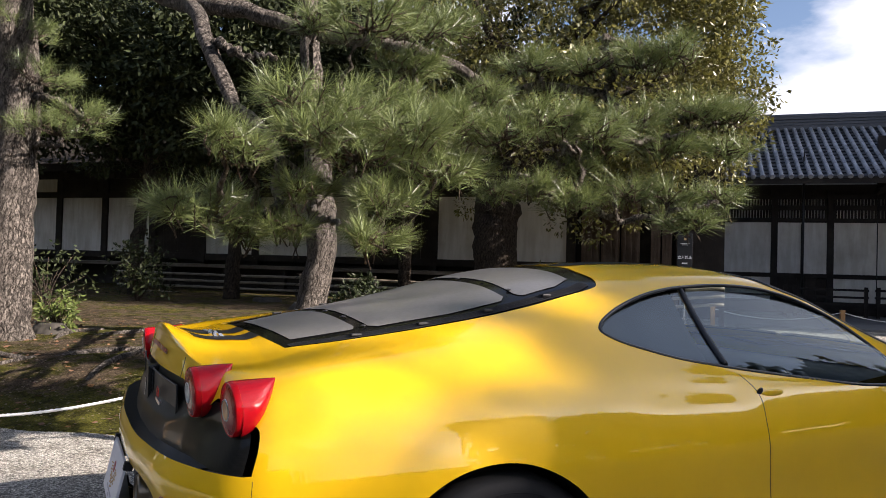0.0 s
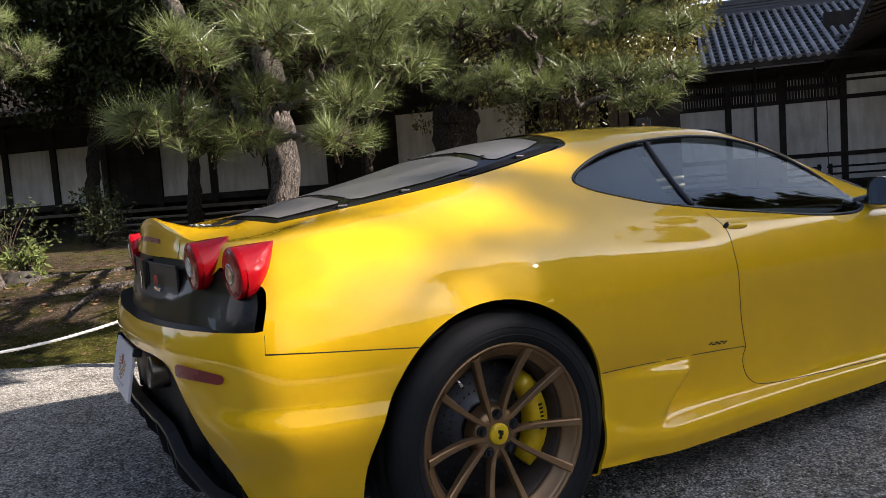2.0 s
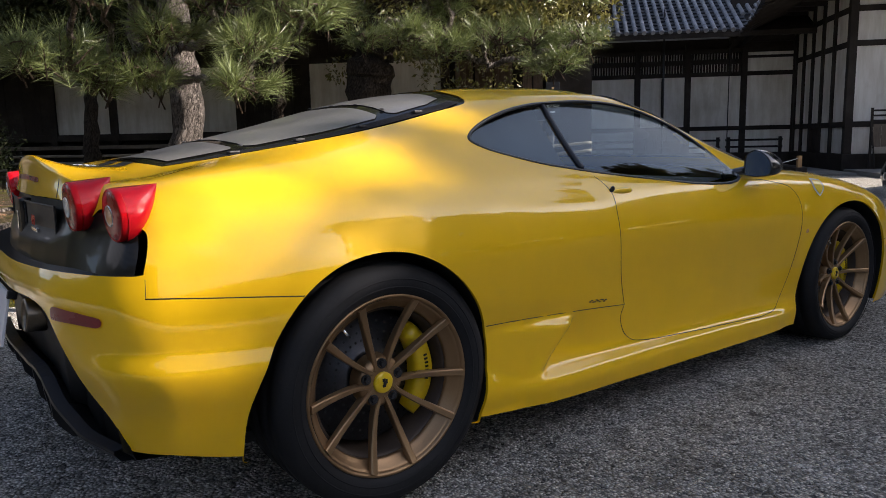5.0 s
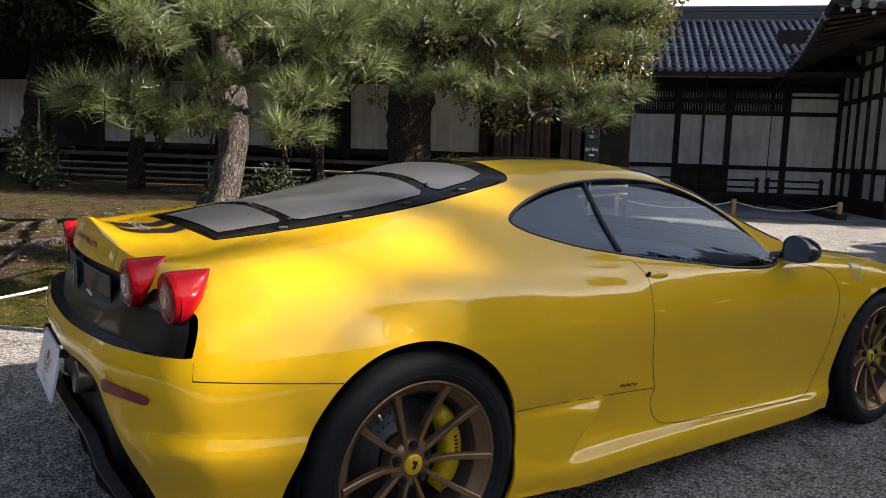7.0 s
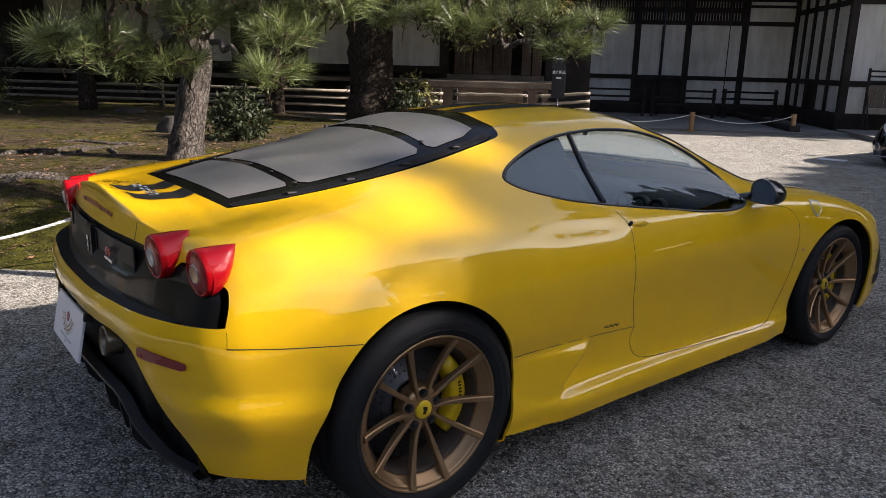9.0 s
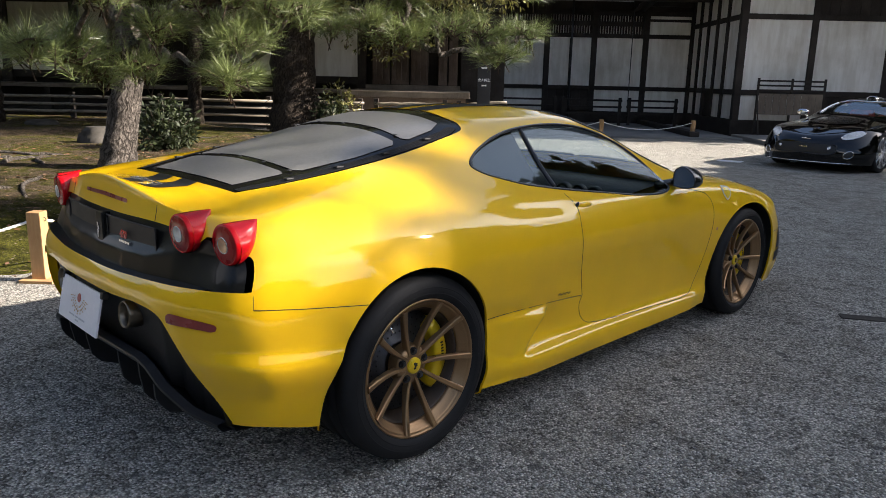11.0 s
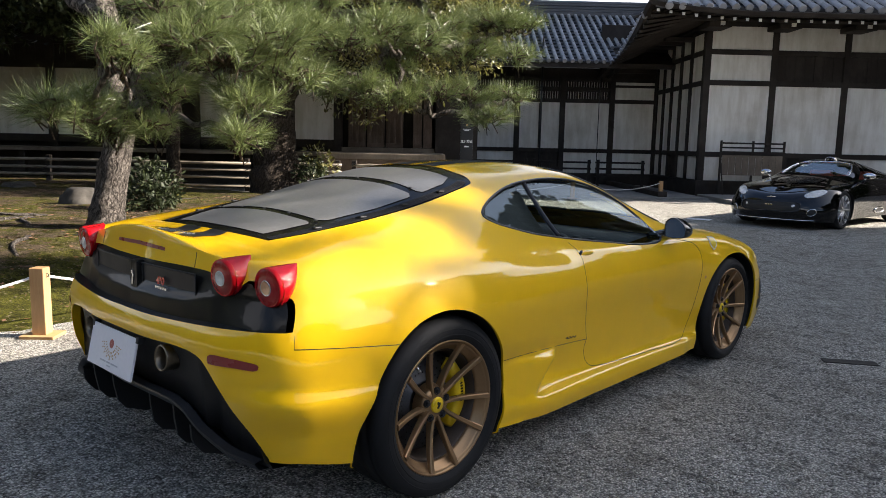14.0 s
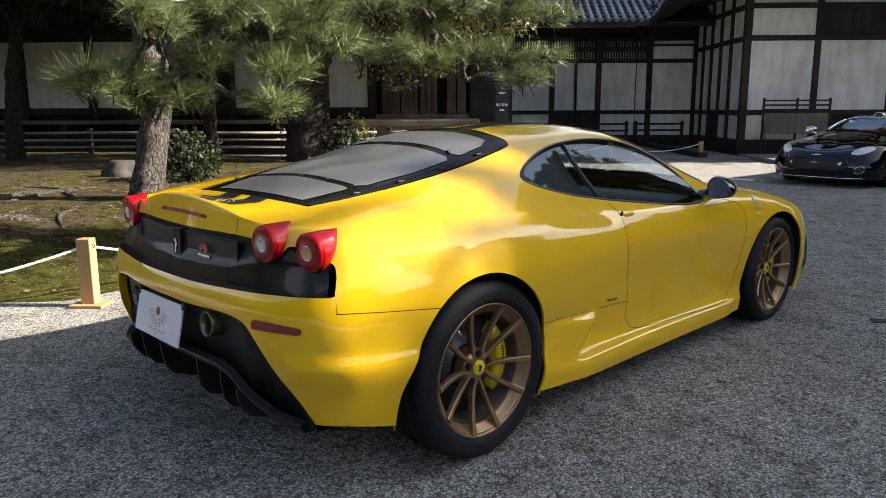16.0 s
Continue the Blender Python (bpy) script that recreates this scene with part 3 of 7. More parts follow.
for i in range(38):
    x = -3.9 + i * 0.31
    part("rafter", box((x - 0.04, EV + 0.1, -0.05), (x + 0.04, D1 + 0.3, 0.05), 0, Matrix.Translation((0, EV, 3.78)) @ Matrix.Rotation(slope * 0.75, 4, "X") @ Matrix.Translation((0, -EV, 0))), DARKWOOD, rear_wing)
part("eave_board", box((-4.0, EV - 0.04, 3.74), (8.2, EV + 0.06, 3.86)), DARKWOOD, rear_wing)
part("roof_bed", box((-4.0, 0, -0.10), (9.0, 4.5, 0.0), 0, Matrix.Translation((0, EV - 0.05, 3.88)) @ Matrix.Rotation(slope, 4, "X")), DARKWOOD, rear_wing)
tiled_slope(rear_wing, (-4.0, EV - 0.05, 3.89), (1, 0, 0), (0, math.cos(slope), math.sin(slope)), 12.0, 4.5, 0.245, clip=lambda u: (0.0 if u < 9.7 else min(4.4, 1.2 + 0.45 * (u - 9.7)), 4.5), radius=0.064)
RZ = 3.89 + 4.5 * math.sin(slope)
RY = EV - 0.05 + 4.5 * math.cos(slope)
for k, (h0, h1, w) in enumerate(((0.0, 0.14, 0.22), (0.145, 0.24, 0.19), (0.245, 0.34, 0.18), (0.345, 0.42, 0.20))):
    part("ridge_course", box((-4.0, RY - w, RZ + h0 - 0.06), (9.0, RY + w, RZ + h1 - 0.06), 0.02), TILE_SHADED, rear_wing)
part("ridge_cap", tube([(-4.0, RY, RZ + 0.40), (9.0, RY, RZ + 0.40)], 0.10, 10), TILE_SHADED, rear_wing)
part("roof_back", box((-4.0, 0, -0.1), (9.0, 5.4, 0.02), 0, Matrix.Translation((0, RY, RZ)) @ Matrix.Rotation(-slope, 4, "X")), TILE, rear_wing)

# ---- right-hand hall ----
side_hall = in_court("side_hall", "white-plastered temple hall with black timber frame and deep tiled eaves", "building")
D2, U2 = 20.8, 7.56
us = [U2, 9.43, 11.44, 13.45, 15.46, 17.4]
posts_and_beams(side_hall, us, [1.17, 3.135, 3.965, 4.72], D2, 4.79, 0.0, post=0.08, beam=0.07)
front_kinds = [("white", "white", "white"), ("dark", "dark", "white"), ("white", "dark", "white"), ("white", "dark", "white"), ("white", "white", "white")]
for (a, b), (low, mid, top) in zip(zip(us, us[1:]), front_kinds):
    wall_bay(side_hall, a + 0.08, b - 0.08, [(0.44, 1.10, low), (1.24, 3.065, "white"), (3.205, 3.895, mid), (4.035, 4.65, top)], D2)
vs = [D2 + 0.06, 21.92, 22.78, 23.6, 24.38, 25.14]
posts_and_beams(side_hall, vs, [1.17, 3.135, 3.965], U2, 4.6, 0.0, along="y", post=0.07, beam=0.07)
for (a, b), low in zip(zip(vs, vs[1:]), ("white", "white", "dark", "white", "white")):
    wall_bay(side_hall, a + 0.07, b - 0.07, [(0.44, 1.10, low), (1.24, 3.065, "white"), (3.205, 3.895, "white"), (4.035, 4.5, "white")], U2, along="y")
part("inner_wall", box((U2 + 0.13, D2 + 0.13, 0.0), (17.4, D2 + 0.3, 4.7)), DARKWOOD, side_hall)
part("inner_wall", box((U2 + 0.13, D2 + 0.3, 0.0), (U2 + 0.3, 27, 4.7)), DARKWOOD, side_hall)
# dark fillers, added to close sky gaps below the eaves
part("gable_wall", box((5.6, D1 - 0.05, 3.76), (U2 - 0.1, D1 + 0.1, 5.3)), DARKWOOD, side_hall)
part("upper_wall", box((U2 + 0.02, D2 + 0.10, 4.71), (U2 + 0.3, 27, 5.6)), DARKWOOD, side_hall)
part("upper_wall", box((U2 + 0.31, D2 + 0.10, 4.76), (17.4, D2 + 0.3, 5.6)), DARKWOOD, side_hall)
part("sill_beam", box((U2 - 0.14, D2 - 0.14, 0.0), (17.4, D2 - 0.062, 0.43), 0.01), DARKWOOD, side_hall)
part("sill_beam", box((U2 - 0.14, D2 - 0.06, 0.0), (U2 - 0.062, 25.0, 0.43), 0.01), DARKWOOD, side_hall)
for k in range(3):
    part("step", box((9.7, D2 - 0.5 - 0.28 * k, 0.0), (17.4, D2 - 0.145 - 0.28 * k, 0.38 - 0.125 * k), 0.012), DARKWOOD, side_hall)
EU, ED, EZ = 5.35, 18.75, 4.62           # the eave's corner
hs = math.radians(27)


def corner_lift(d):
    return 0.22 * max(0.0, 1 - d / 3.0) ** 2


def side_fall(y):
    return 0.155 * max(0.0, y - ED)


for i in range(38):
    x = EU + 0.2 + i * 0.32
    lift = corner_lift(x - EU)
    z0 = EZ - 0.12 + lift
    part("rafter", tube([(x, ED + 0.12, z0), (x, D2 + 0.1, 4.86)], 0.052, 4), DARKWOOD, side_hall)
    part("rafter_end", box((x - 0.036, ED + 0.085, z0 - 0.036), (x + 0.036, ED + 0.10, z0 + 0.036)), PLASTER, side_hall)
for i in range(24):
    y = ED + 0.4 + i * 0.32
    z0 = EZ - 0.12 + corner_lift(y - ED) - side_fall(y)
    part("rafter", tube([(EU + 0.12, y, z0), (U2 + 0.1, y, 4.86)], 0.052, 4), DARKWOOD, side_hall)
for a, b in ((D2 - 0.95, D2 - 0.80), ):
    part("eave_purlin", box((EU + 0.9, a, 4.65), (17.4, b, 4.76), 0.01), DARKWOOD, side_hall)
    part("eave_purlin", box((U2 - 0.95, D2 - 0.95, 4.65), (U2 - 0.80, 26.4, 4.76), 0.01), DARKWOOD, side_hall)
for x in us[:-1]:
    part("bracket", box((x - 0.30, D2 - 0.85, 4.50), (x + 0.30, D2 - 0.064, 4.645), 0.03), DARKWOOD, side_hall)
    part("bracket_end", box((x - 0.06, D2 - 0.99, 4.52), (x + 0.06, D2 - 0.96, 4.64), 0.01), PLASTER, side_hall)
for y in vs[1:]:
    part("bracket", box((U2 - 0.85, y - 0.1, 4.36), (U2 - 0.06, y + 0.1, 4.49), 0.03), DARKWOOD, side_hall)


def eave_sheet(z_low, z_high, edge, inner):
    """Sheet from the eave's edge to the wall, lifted at the corner, round two sides of the hall."""
    verts, faces = [], []
    n = 40
    for i in range(n + 1):                     # front, from the far end to the corner
        x = 17.4 + (EU - 17.4) * i / n
        verts += [(max(x, EU), ED, z_low + corner_lift(x - EU)), (max(x, EU + inner), ED + inner, z_high)]
    m = 24
    for i in range(1, m + 1):
        y = ED + (27 - ED) * i / m
        verts += [(EU + 0.09 * (y - ED), y, z_low + corner_lift(y - ED) - side_fall(y)), (EU + inner, max(y, ED + inner), z_high)]
    for i in range(n + m):
        faces.append((2 * i, 2 * i + 1, 2 * i + 3, 2 * i + 2))
    return verts, faces


v, f = eave_sheet(EZ - 0.03, 4.95, 0, 2.4)
raw("soffit", v, f, DARKWOOD, side_hall)
v, f = eave_sheet(EZ + 0.10, EZ + 0.10 + 2.2 * math.tan(hs), 0, 2.2)
raw("roof_bed", v, f, TILE, side_hall)
edge_pts = [(17.4 + (EU - 17.4) * i / 40, ED, EZ + 0.035 + corner_lift(12.05 * (1 - i / 40))) for i in range(41)]
edge_pts += [(EU + 0.738 * i / 24, ED + 8.2 * i / 24, EZ + 0.035 + corner_lift(8.2 * i / 24) - side_fall(ED + 8.2 * i / 24)) for i in range(1, 25)]
part("eave_board", tube(edge_pts, 0.085, 4), DARKWOOD, side_hall)
cs, sn = math.cos(hs), math.sin(hs)
tiled_slope(side_hall, (EU + 0.1, ED, EZ + 0.12), (1, 0, 0), (0, cs, sn), 12.0, 5.0, 0.33, clip=lambda u: (0, min(5.0, max(0.0, u / cs))))
tiled_slope(side_hall, (EU + 0.74, ED + 8.2, EZ + 0.12 - 1.27), (-0.09, -1, 0.155), (cs, 0.05, sn), 8.2, 5.0, 0.33, clip=lambda u: (0, min(5.0, max(0.0, (8.2 - u) / cs))))
part("hip_ridge", tube([(EU - 0.05, ED - 0.05, EZ + 0.42), (EU + 0.5, ED + 0.5, EZ + 0.46), (EU + 2, ED + 2, EZ + 1.18), (EU + 4.4, ED + 4.4, EZ + 2.4)], 0.13, 8), TILE, side_hall)

# ---- main hall behind the trees ----
main_hall = in_court("main_hall", "shaded temple hall with white plaster walls, raised veranda and panelled doors", "building")
D3 = 21.0
step = 1.97
hall_us = [-2.6 - step * i for i in range(13)][::-1]
posts_and_beams(main_hall, hall_us, [1.25, 3.25, 3.9], D3, 4.3, 0.9, post=0.12, beam=0.10)
white_bays = {0, 1, 2, 3, 4, 6, 7, 8, 10, 11}
for i, (a, b) in enumerate(zip(hall_us, hall_us[1:])):
    sort = "white" if i in white_bays else "dark"
    wall_bay(main_hall, a + 0.12, b - 0.12, [(1.35, 3.15, sort), (3.35, 3.8, "white" if i < 3 else "dark")], D3)
part("wall", box((-60, D3 + 0.05, 0.0), (hall_us[0] - 0.13, D3 + 0.2, 4.3)), DARKWOOD, main_hall)
part("inner_wall", box((-60, D3 + 0.25, 0.0), (1.3, D3 + 0.4, 4.6)), DARKWOOD, main_hall)
part("end_wall", box((1.15, D3 + 0.41, 0.0), (1.3, 25.1, 4.6)), DARKWOOD, main_hall)
part("veranda_floor", box((-60, D3 - 1.3, 0.92), (-2.75, D3 - 0.07, 1.02), 0.012), GREYWOOD, main_hall)
for i in range(26):
    part("veranda_post", box((-52.2 + i * 1.97, D3 - 1.2, 0), (-52.05 + i * 1.97, D3 - 1.05, 0.915)), DARKWOOD, main_hall)
# dark sheet standing in for the shade below the veranda
part("under_floor", box((-60, D3 - 0.6, 0.0), (-2.75, D3 - 0.5, 0.915)), DARKWOOD, main_hall)
part("roof", box((-60, 0, 0), (1.6, 11, 0.25), 0, Matrix.Translation((0, D3 - 3.2, 3.62)) @ Matrix.Rotation(radians(27), 4, "X")), ROOF_SHADE, main_hall, "roof toned dark in place of shade")
# entrance: platform, panelled doors, a flat dark wall for the recess's shade
part("platform", box((-2.70, 17.9, 0.90), (0.35, D3 - 0.07, 1.04), 0.015), GREYWOOD, main_hall)
part("platform_face", box((-2.60, 17.97, 0.12), (0.25, 18.07, 0.895)), DOORWOOD, main_hall)
part("platform_side", box((0.17, 18.075, 0.12), (0.27, D3 - 0.1, 0.895)), DARKWOOD, main_hall)
part("threshold", box((-2.45, D3 - 0.45, 1.045), (0.10, D3 - 0.2, 1.16), 0.01), GREYWOOD, main_hall)
for x0 in (-2.30, -1.78, -1.26, -0.50, -0.22):
    w = 0.48 if x0 < -0.6 else 0.24
    door = part("door_leaf", box((x0, D3 - 0.12, 1.17), (x0 + w, D3 - 0.07, 3.1), 0.008), DOORWOOD, main_hall)
    for q in range(3):
        xx = x0 + w * (q + 0.5) / 3
        part("slat", box((xx - 0.035, D3 - 0.16, 1.30), (xx + 0.035, D3 - 0.125, 2.95), 0.006), DOORWOOD, door)
    part("rail", box((x0, D3 - 0.165, 1.17), (x0 + w, D3 - 0.125, 1.28), 0.006), DOORWOOD, door)
part("lintel", box((-2.6, D3 - 0.15, 3.12), (1.3, D3 - 0.02, 3.45)), DARKWOOD, main_hall)
part("recess_wall", box((0.12, D3 - 0.05, 0.0), (1.3, D3 + 0.1, 3.2)), DARKWOOD, main_hall)

# ---- paved strip and kerb before the wings ----
bm = box((1.0, 19.0, 0.0), (7.2, 25.0, 0.055), 0.01)
paving = tagged(mesh_object("pavement", bm, PAVING), "grey paved strip before the temple wings in shade", "pavement", kind="structure")
paving.matrix_world = BF
bm = box((7.25, 17.6, 0.0), (17.4, 20.0, 0.10), 0.015)
pavement_side = tagged(mesh_object("pavement_side", bm, PAVING), "low grey stone terrace along the side hall", "pavement", kind="structure")
pavement_side.matrix_world = BF
kerb = tagged(mesh_object("kerb", box((5.9, 19.1, 0.055), (6.15, 24.9, 0.19), 0.02), DARKWOOD), "dark timber kerb across the paved strip", "kerb", kind="structure")
kerb.matrix_world = BF

# ---- unseen woods added behind the camera and halls, to shade the car and its reflections ----
def woods(name, pts, height, depth, label, seed, gap=None, crowd=260, clump=(0.35, 0.8)):
    """A bushy belt of trees along a line, with an uneven top."""
    rng = np.random.default_rng(seed)
    verts, faces = [], []
    p = np.array(pts, float)
    seg = np.linalg.norm(np.diff(p, axis=0), axis=1)
    total = seg.sum()
    count = int(total * crowd)
    d = rng.uniform(0, total, count)
    cum = np.r_[0, np.cumsum(seg)]
    base = np.stack([np.interp(d, cum, p[:, 0]), np.interp(d, cum, p[:, 1])], 1)
    for (bx, by), dd in zip(base, d):
        top = height * (0.97 + 0.05 * noise.noise((dd * 0.16, seed, 0.5)) + 0.04 * noise.noise((dd * 0.7, seed, 2.5)))
        z = top * rng.uniform(0.02, 1.0) ** 0.75 if rng.uniform() > 0.15 else rng.uniform(0.0, 0.9)
        if gap is not None and rng.uniform() < 0.35:
            z = top - rng.uniform(0.0, 2.4)
        r = rng.uniform(*clump)
        o = rng.normal(0, depth * 0.3, 2)
        c = np.array([bx + o[0], by + o[1], z])
        nrm = rng.normal(0, 1, 3)
        sprays = 1
        if gap is not None:
            # crowns are thinned here to put a soft sun patch on the car's tail
            py, pz = c[1] - SUN_DIR.y / SUN_DIR.x * (c[0] - 0.7), c[2] - SUN_DIR.z / SUN_DIR.x * (c[0] - 0.7)
            q = ((py - gap[0] - 1.15 * (pz - 0.75)) / (gap[2] + r)) ** 2 + ((pz - gap[1]) / (gap[3] + r)) ** 2
            if q < 1.15:
                soft = max(0.0, min(1.0, (q - 0.42) / 0.73))
                if rng.uniform() > gap[4] + (1 - gap[4]) * soft ** 2:
                    continue
                thin = 0.205 - 0.080 * max(0.0, min(1.0, (pz - 0.9) / 0.7))
                r *= thin + (1 - thin) * soft ** 2
                sprays = 4
            # open ground beyond the car stays in the sun
            reach = c[2] / SUN_DIR.z
            gx, gy = c[0] - SUN_DIR.x * reach, c[1] - SUN_DIR.y * reach
            if -6.0 < gx < -1.75 + 0.3 * r and -4.0 < gy < 0.8:
                continue
        nrm /= np.linalg.norm(nrm)
        s = np.cross(nrm, (0.3, 0.2, 0.9))
        s /= np.linalg.norm(s)
        u = np.cross(nrm, s)
        for i in range(sprays):
            k = len(verts)
            mid = c + (rng.normal(0, 0.30, 3) if sprays > 1 else 0)
            size = r / math.sqrt(sprays)
            for a in range(5):
                ang = 2 * math.pi * a / 5 + rng.uniform(-0.4, 0.4)
                verts.append(mid + size * rng.uniform(0.6, 1.1) * (math.cos(ang) * s + math.sin(ang) * u))
            faces.append((k, k + 1, k + 2, k + 3, k + 4))
    ob = raw(name, verts, faces, LEAF_SHADED)
    return tagged(ob, label, "trees", kind="stuff")


woods("far_belt", [(13.5, 19.2), (13.2, 25.2)], 12.4, 1.8, "evergreen belt along the far end of the court", 6)
woods("far_belt", [(13.2, 26.6), (12.0, 36)], 8.8, 1.8, "lower evergreen belt along the far end of the court", 16)
woods("woods", [(14.9, 5.5), (14.0, 14), (13.5, 18.8)], 12.0, 2.2, "dense dark evergreen belt along the court", 3, (-0.66, 1.52, 0.76, 1.52, 0.95), 700, (0.20, 0.50))
woods("low_woods", [(21, -24), (19.5, -10), (18.5, 6)], 4.6, 2.2, "lower evergreen hedge along the court", 4, crowd=700, clump=(0.16, 0.42))
# unseen hedge, added so that panels facing it reflect something dark
woods("woods_behind", [(15, -17), (4, -19), (-8, -19), (-20, -17)], 6.5, 2.5, "dark evergreen hedge closing the court behind", 7)
woods("far_woods", [(60, -60), (-20, -70), (-70, -40)], 10.0, 6.0, "far evergreen trees beyond the temple garden", 5)
FINE = dict(gap=None, crowd=2600, clump=(0.18, 0.42))
woods("front_woods", [(7.0, 28.1), (6.0, 28.4)], 20.4, 1.4, "tall dark evergreens at the end of the court", 9, **FINE)
woods("hall_woods", [(6.0, 28.4), (3.0, 29.6)], 20.9, 1.4, "tall dark evergreens behind the side hall", 10, **FINE)
woods("hall_woods", [(3.0, 29.6), (-3.0, 32.0)], 22.0, 1.4, "tall dark evergreens behind the side hall", 13, **FINE)
woods("hall_woods", [(-3.0, 32.0), (-9.5, 34.6)], 24.4, 1.4, "tall dark evergreens behind the side hall", 14, **FINE)

# ---- yellow coupe: x right, y forward, rear axle at y = 0 ----
L0 = [(0, 3.70, .13), (.45, 3.62, .13), (.82, 3.38, .13), (.90, 3.1, .13), (.90, 2.6, .13), (.885, 2.2, .14), (.885, 1.9, .137), (.887, 1.45, .137), (.897, 1.03, .142), (.93, .53, .164), (.93, .05, .20), (.905, -.3, .225), (.815, -.56, .262), (.62, -.69, .27), (.32, -.735, .30), (0, -.75, .30)]
L1 = [(0, 3.71, .20), (.46, 3.63, .20), (.84, 3.39, .20), (.92, 3.1, .20), (.92, 2.6, .20), (.89, 2.2, .20), (.888, 1.9, .198), (.89, 1.45, .198), (.904, 1.03, .20), (.938, .53, .228), (.945, .05, .28), (.92, -.3, .32), (.83, -.565, .345), (.635, -.70, .36), (.33, -.75, .40), (0, -.765, .40)]
L2 = [(0, 3.70, .28), (.46, 3.62, .28), (.85, 3.37, .30), (.935, 3.1, .32), (.945, 2.6, .34), (.876, 2.2, .275), (.868, 1.9, .270), (.866, 1.45, .270), (.872, 1.03, .272), (.89, .53, .34), (.955, .05, .42), (.935, -.3, .43), (.845, -.577, .44), (.64, -.722, .46), (.335, -.772, .49), (0, -.786, .49)]
L3 = [(0, 3.69, .34), (.45, 3.61, .34), (.84, 3.34, .38), (.94, 3.08, .45), (.955, 2.6, .50), (.90, 2.2, .50), (.875, 1.9, .46), (.868, 1.45, .46), (.876, 1.03, .47), (.925, .53, .52), (.961, .05, .58), (.935, -.3, .58), (.845, -.585, .57), (.645, -.732, .575), (.337, -.783, .585), (0, -.796, .585)]
L4 = [(0, 3.68, .39), (.44, 3.59, .40), (.82, 3.28, .47), (.93, 3.05, .56), (.945, 2.6, .64), (.905, 2.2, .66), (.895, 1.9, .66), (.89, 1.45, .67), (.895, 1.03, .68), (.93, .53, .71), (.95, .05, .73), (.91, -.3, .73), (.825, -.584, .69), (.63, -.728, .68), (.335, -.783, .675), (0, -.797, .675)]
L5 = [(0, 3.67, .43), (.43, 3.56, .45), (.78, 3.2, .56), (.88, 3.0, .66), (.90, 2.6, .76), (.875, 2.2, .79), (.86, 1.9, .80), (.85, 1.45, .805), (.845, 1.03, .815), (.855, .53, .86), (.88, .05, .87), (.855, -.3, .85), (.80, -.565, .80), (.61, -.675, .79), (.33, -.72, .785), (0, -.735, .785)]
L6 = [(0, 3.67, .455), (.42, 3.53, .49), (.70, 3.1, .63), (.76, 2.9, .72), (.77, 2.6, .80), (.80, 2.2, .835), (.79, 1.9, .855), (.79, 1.45, .855), (.775, 1.03, .88), (.70, .53, .975), (.74, .05, .96), (.74, -.3, .935), (.745, -.535, .90), (.60, -.635, .89), (.325, -.692, .900), (0, -.705, .915)]
L7 = [(0, 3.665, .475), (.35, 3.5, .52), (.55, 3.05, .66), (.55, 2.85, .745), (.52, 2.55, .81), (.60, 2.2, .86), (.66, 1.82, .965), (.572, 1.45, 1.108), (.53, 1.03, 1.124), (.55, .53, 1.09), (.47, .05, 1.025), (.45, -.3, .965), (.50, -.5, .925), (.48, -.630, .914), (.31, -.685, .948), (0, -.70, .978)]
L8 = [(0, 3.66, .49), (.22, 3.47, .545), (.30, 3.0, .68), (.30, 2.8, .765), (.29, 2.55, .825), (.33, 2.2, .88), (.38, 1.78, 1.045), (.36, 1.42, 1.181), (.33, 1.03, 1.195), (.32, .53, 1.158), (.26, .05, 1.055), (.25, -.3, .98), (.27, -.48, .94), (.27, -.59, .943), (.18, -.676, .968), (0, -.69, .985)]
L9 = [(0, 3.655, .50), (0, 3.45, .555), (0, 2.95, .69), (0, 2.78, .775), (0, 2.52, .83), (0, 2.2, .885), (0, 1.76, 1.07), (0, 1.40, 1.202), (0, 1.03, 1.221), (0, .53, 1.177), (0, .05, 1.065), (0, -.3, .99), (0, -.47, .945), (0, -.57, .945), (0, -.645, .968), (0, -.675, .982)]
NET = np.array([L0, L1, L2, L3, L4, L5, L6, L7, L8, L9], float)
NET[:5, 2, 0] -= 0.032          # the nose draws in ahead of the front wheels
NET[:5, 3, 0] -= 0.018


def surface(net, nu, nv):
    """A smooth skin through feature lines: net[line, station, xyz] -> grid[nv, nu, xyz]. It crosses the middle line squarely."""
    flip = np.array([-1, 1, 1])
    wide = np.concatenate([net[:, 1:2] * flip, net, net[:, -2:-1] * flip], axis=1)
    du = np.linalg.norm(np.diff(wide, axis=1), axis=2).mean(0)
    ku = np.r_[0, np.cumsum(du)]
    g = hermite(ku, wide.transpose(1, 0, 2), np.linspace(ku[1], ku[-2], nu)).transpose(1, 0, 2)
    g[:, 0, 0] = g[:, -1, 0] = 0.0
    g = np.concatenate([g, g[-2:-1] * flip], axis=0)
    dv = np.linalg.norm(np.diff(g, axis=1 - 1), axis=2).mean(1)
    kv = np.r_[0, np.cumsum(dv)]
    out = hermite(kv, g, np.linspace(0, kv[-2], nv))
    out[-1, :, 0] = 0.0
    return out


# two more stations close to the tail corner keep it crisp
NET = np.concatenate([NET[:, :12], NET[:, 12:13] * 0.72 + NET[:, 11:12] * 0.28 + np.array([0.012, -0.004, 0]), NET[:, 12:13], NET[:, 12:13] * 0.75 + NET[:, 13:14] * 0.25 + np.array([0.008, -0.012, 0]), NET[:, 13:]], axis=1)


def ease(a, b, x):
    t = np.clip((x - a) / (b - a), 0, 1)
    return t * t * (3 - 2 * t)


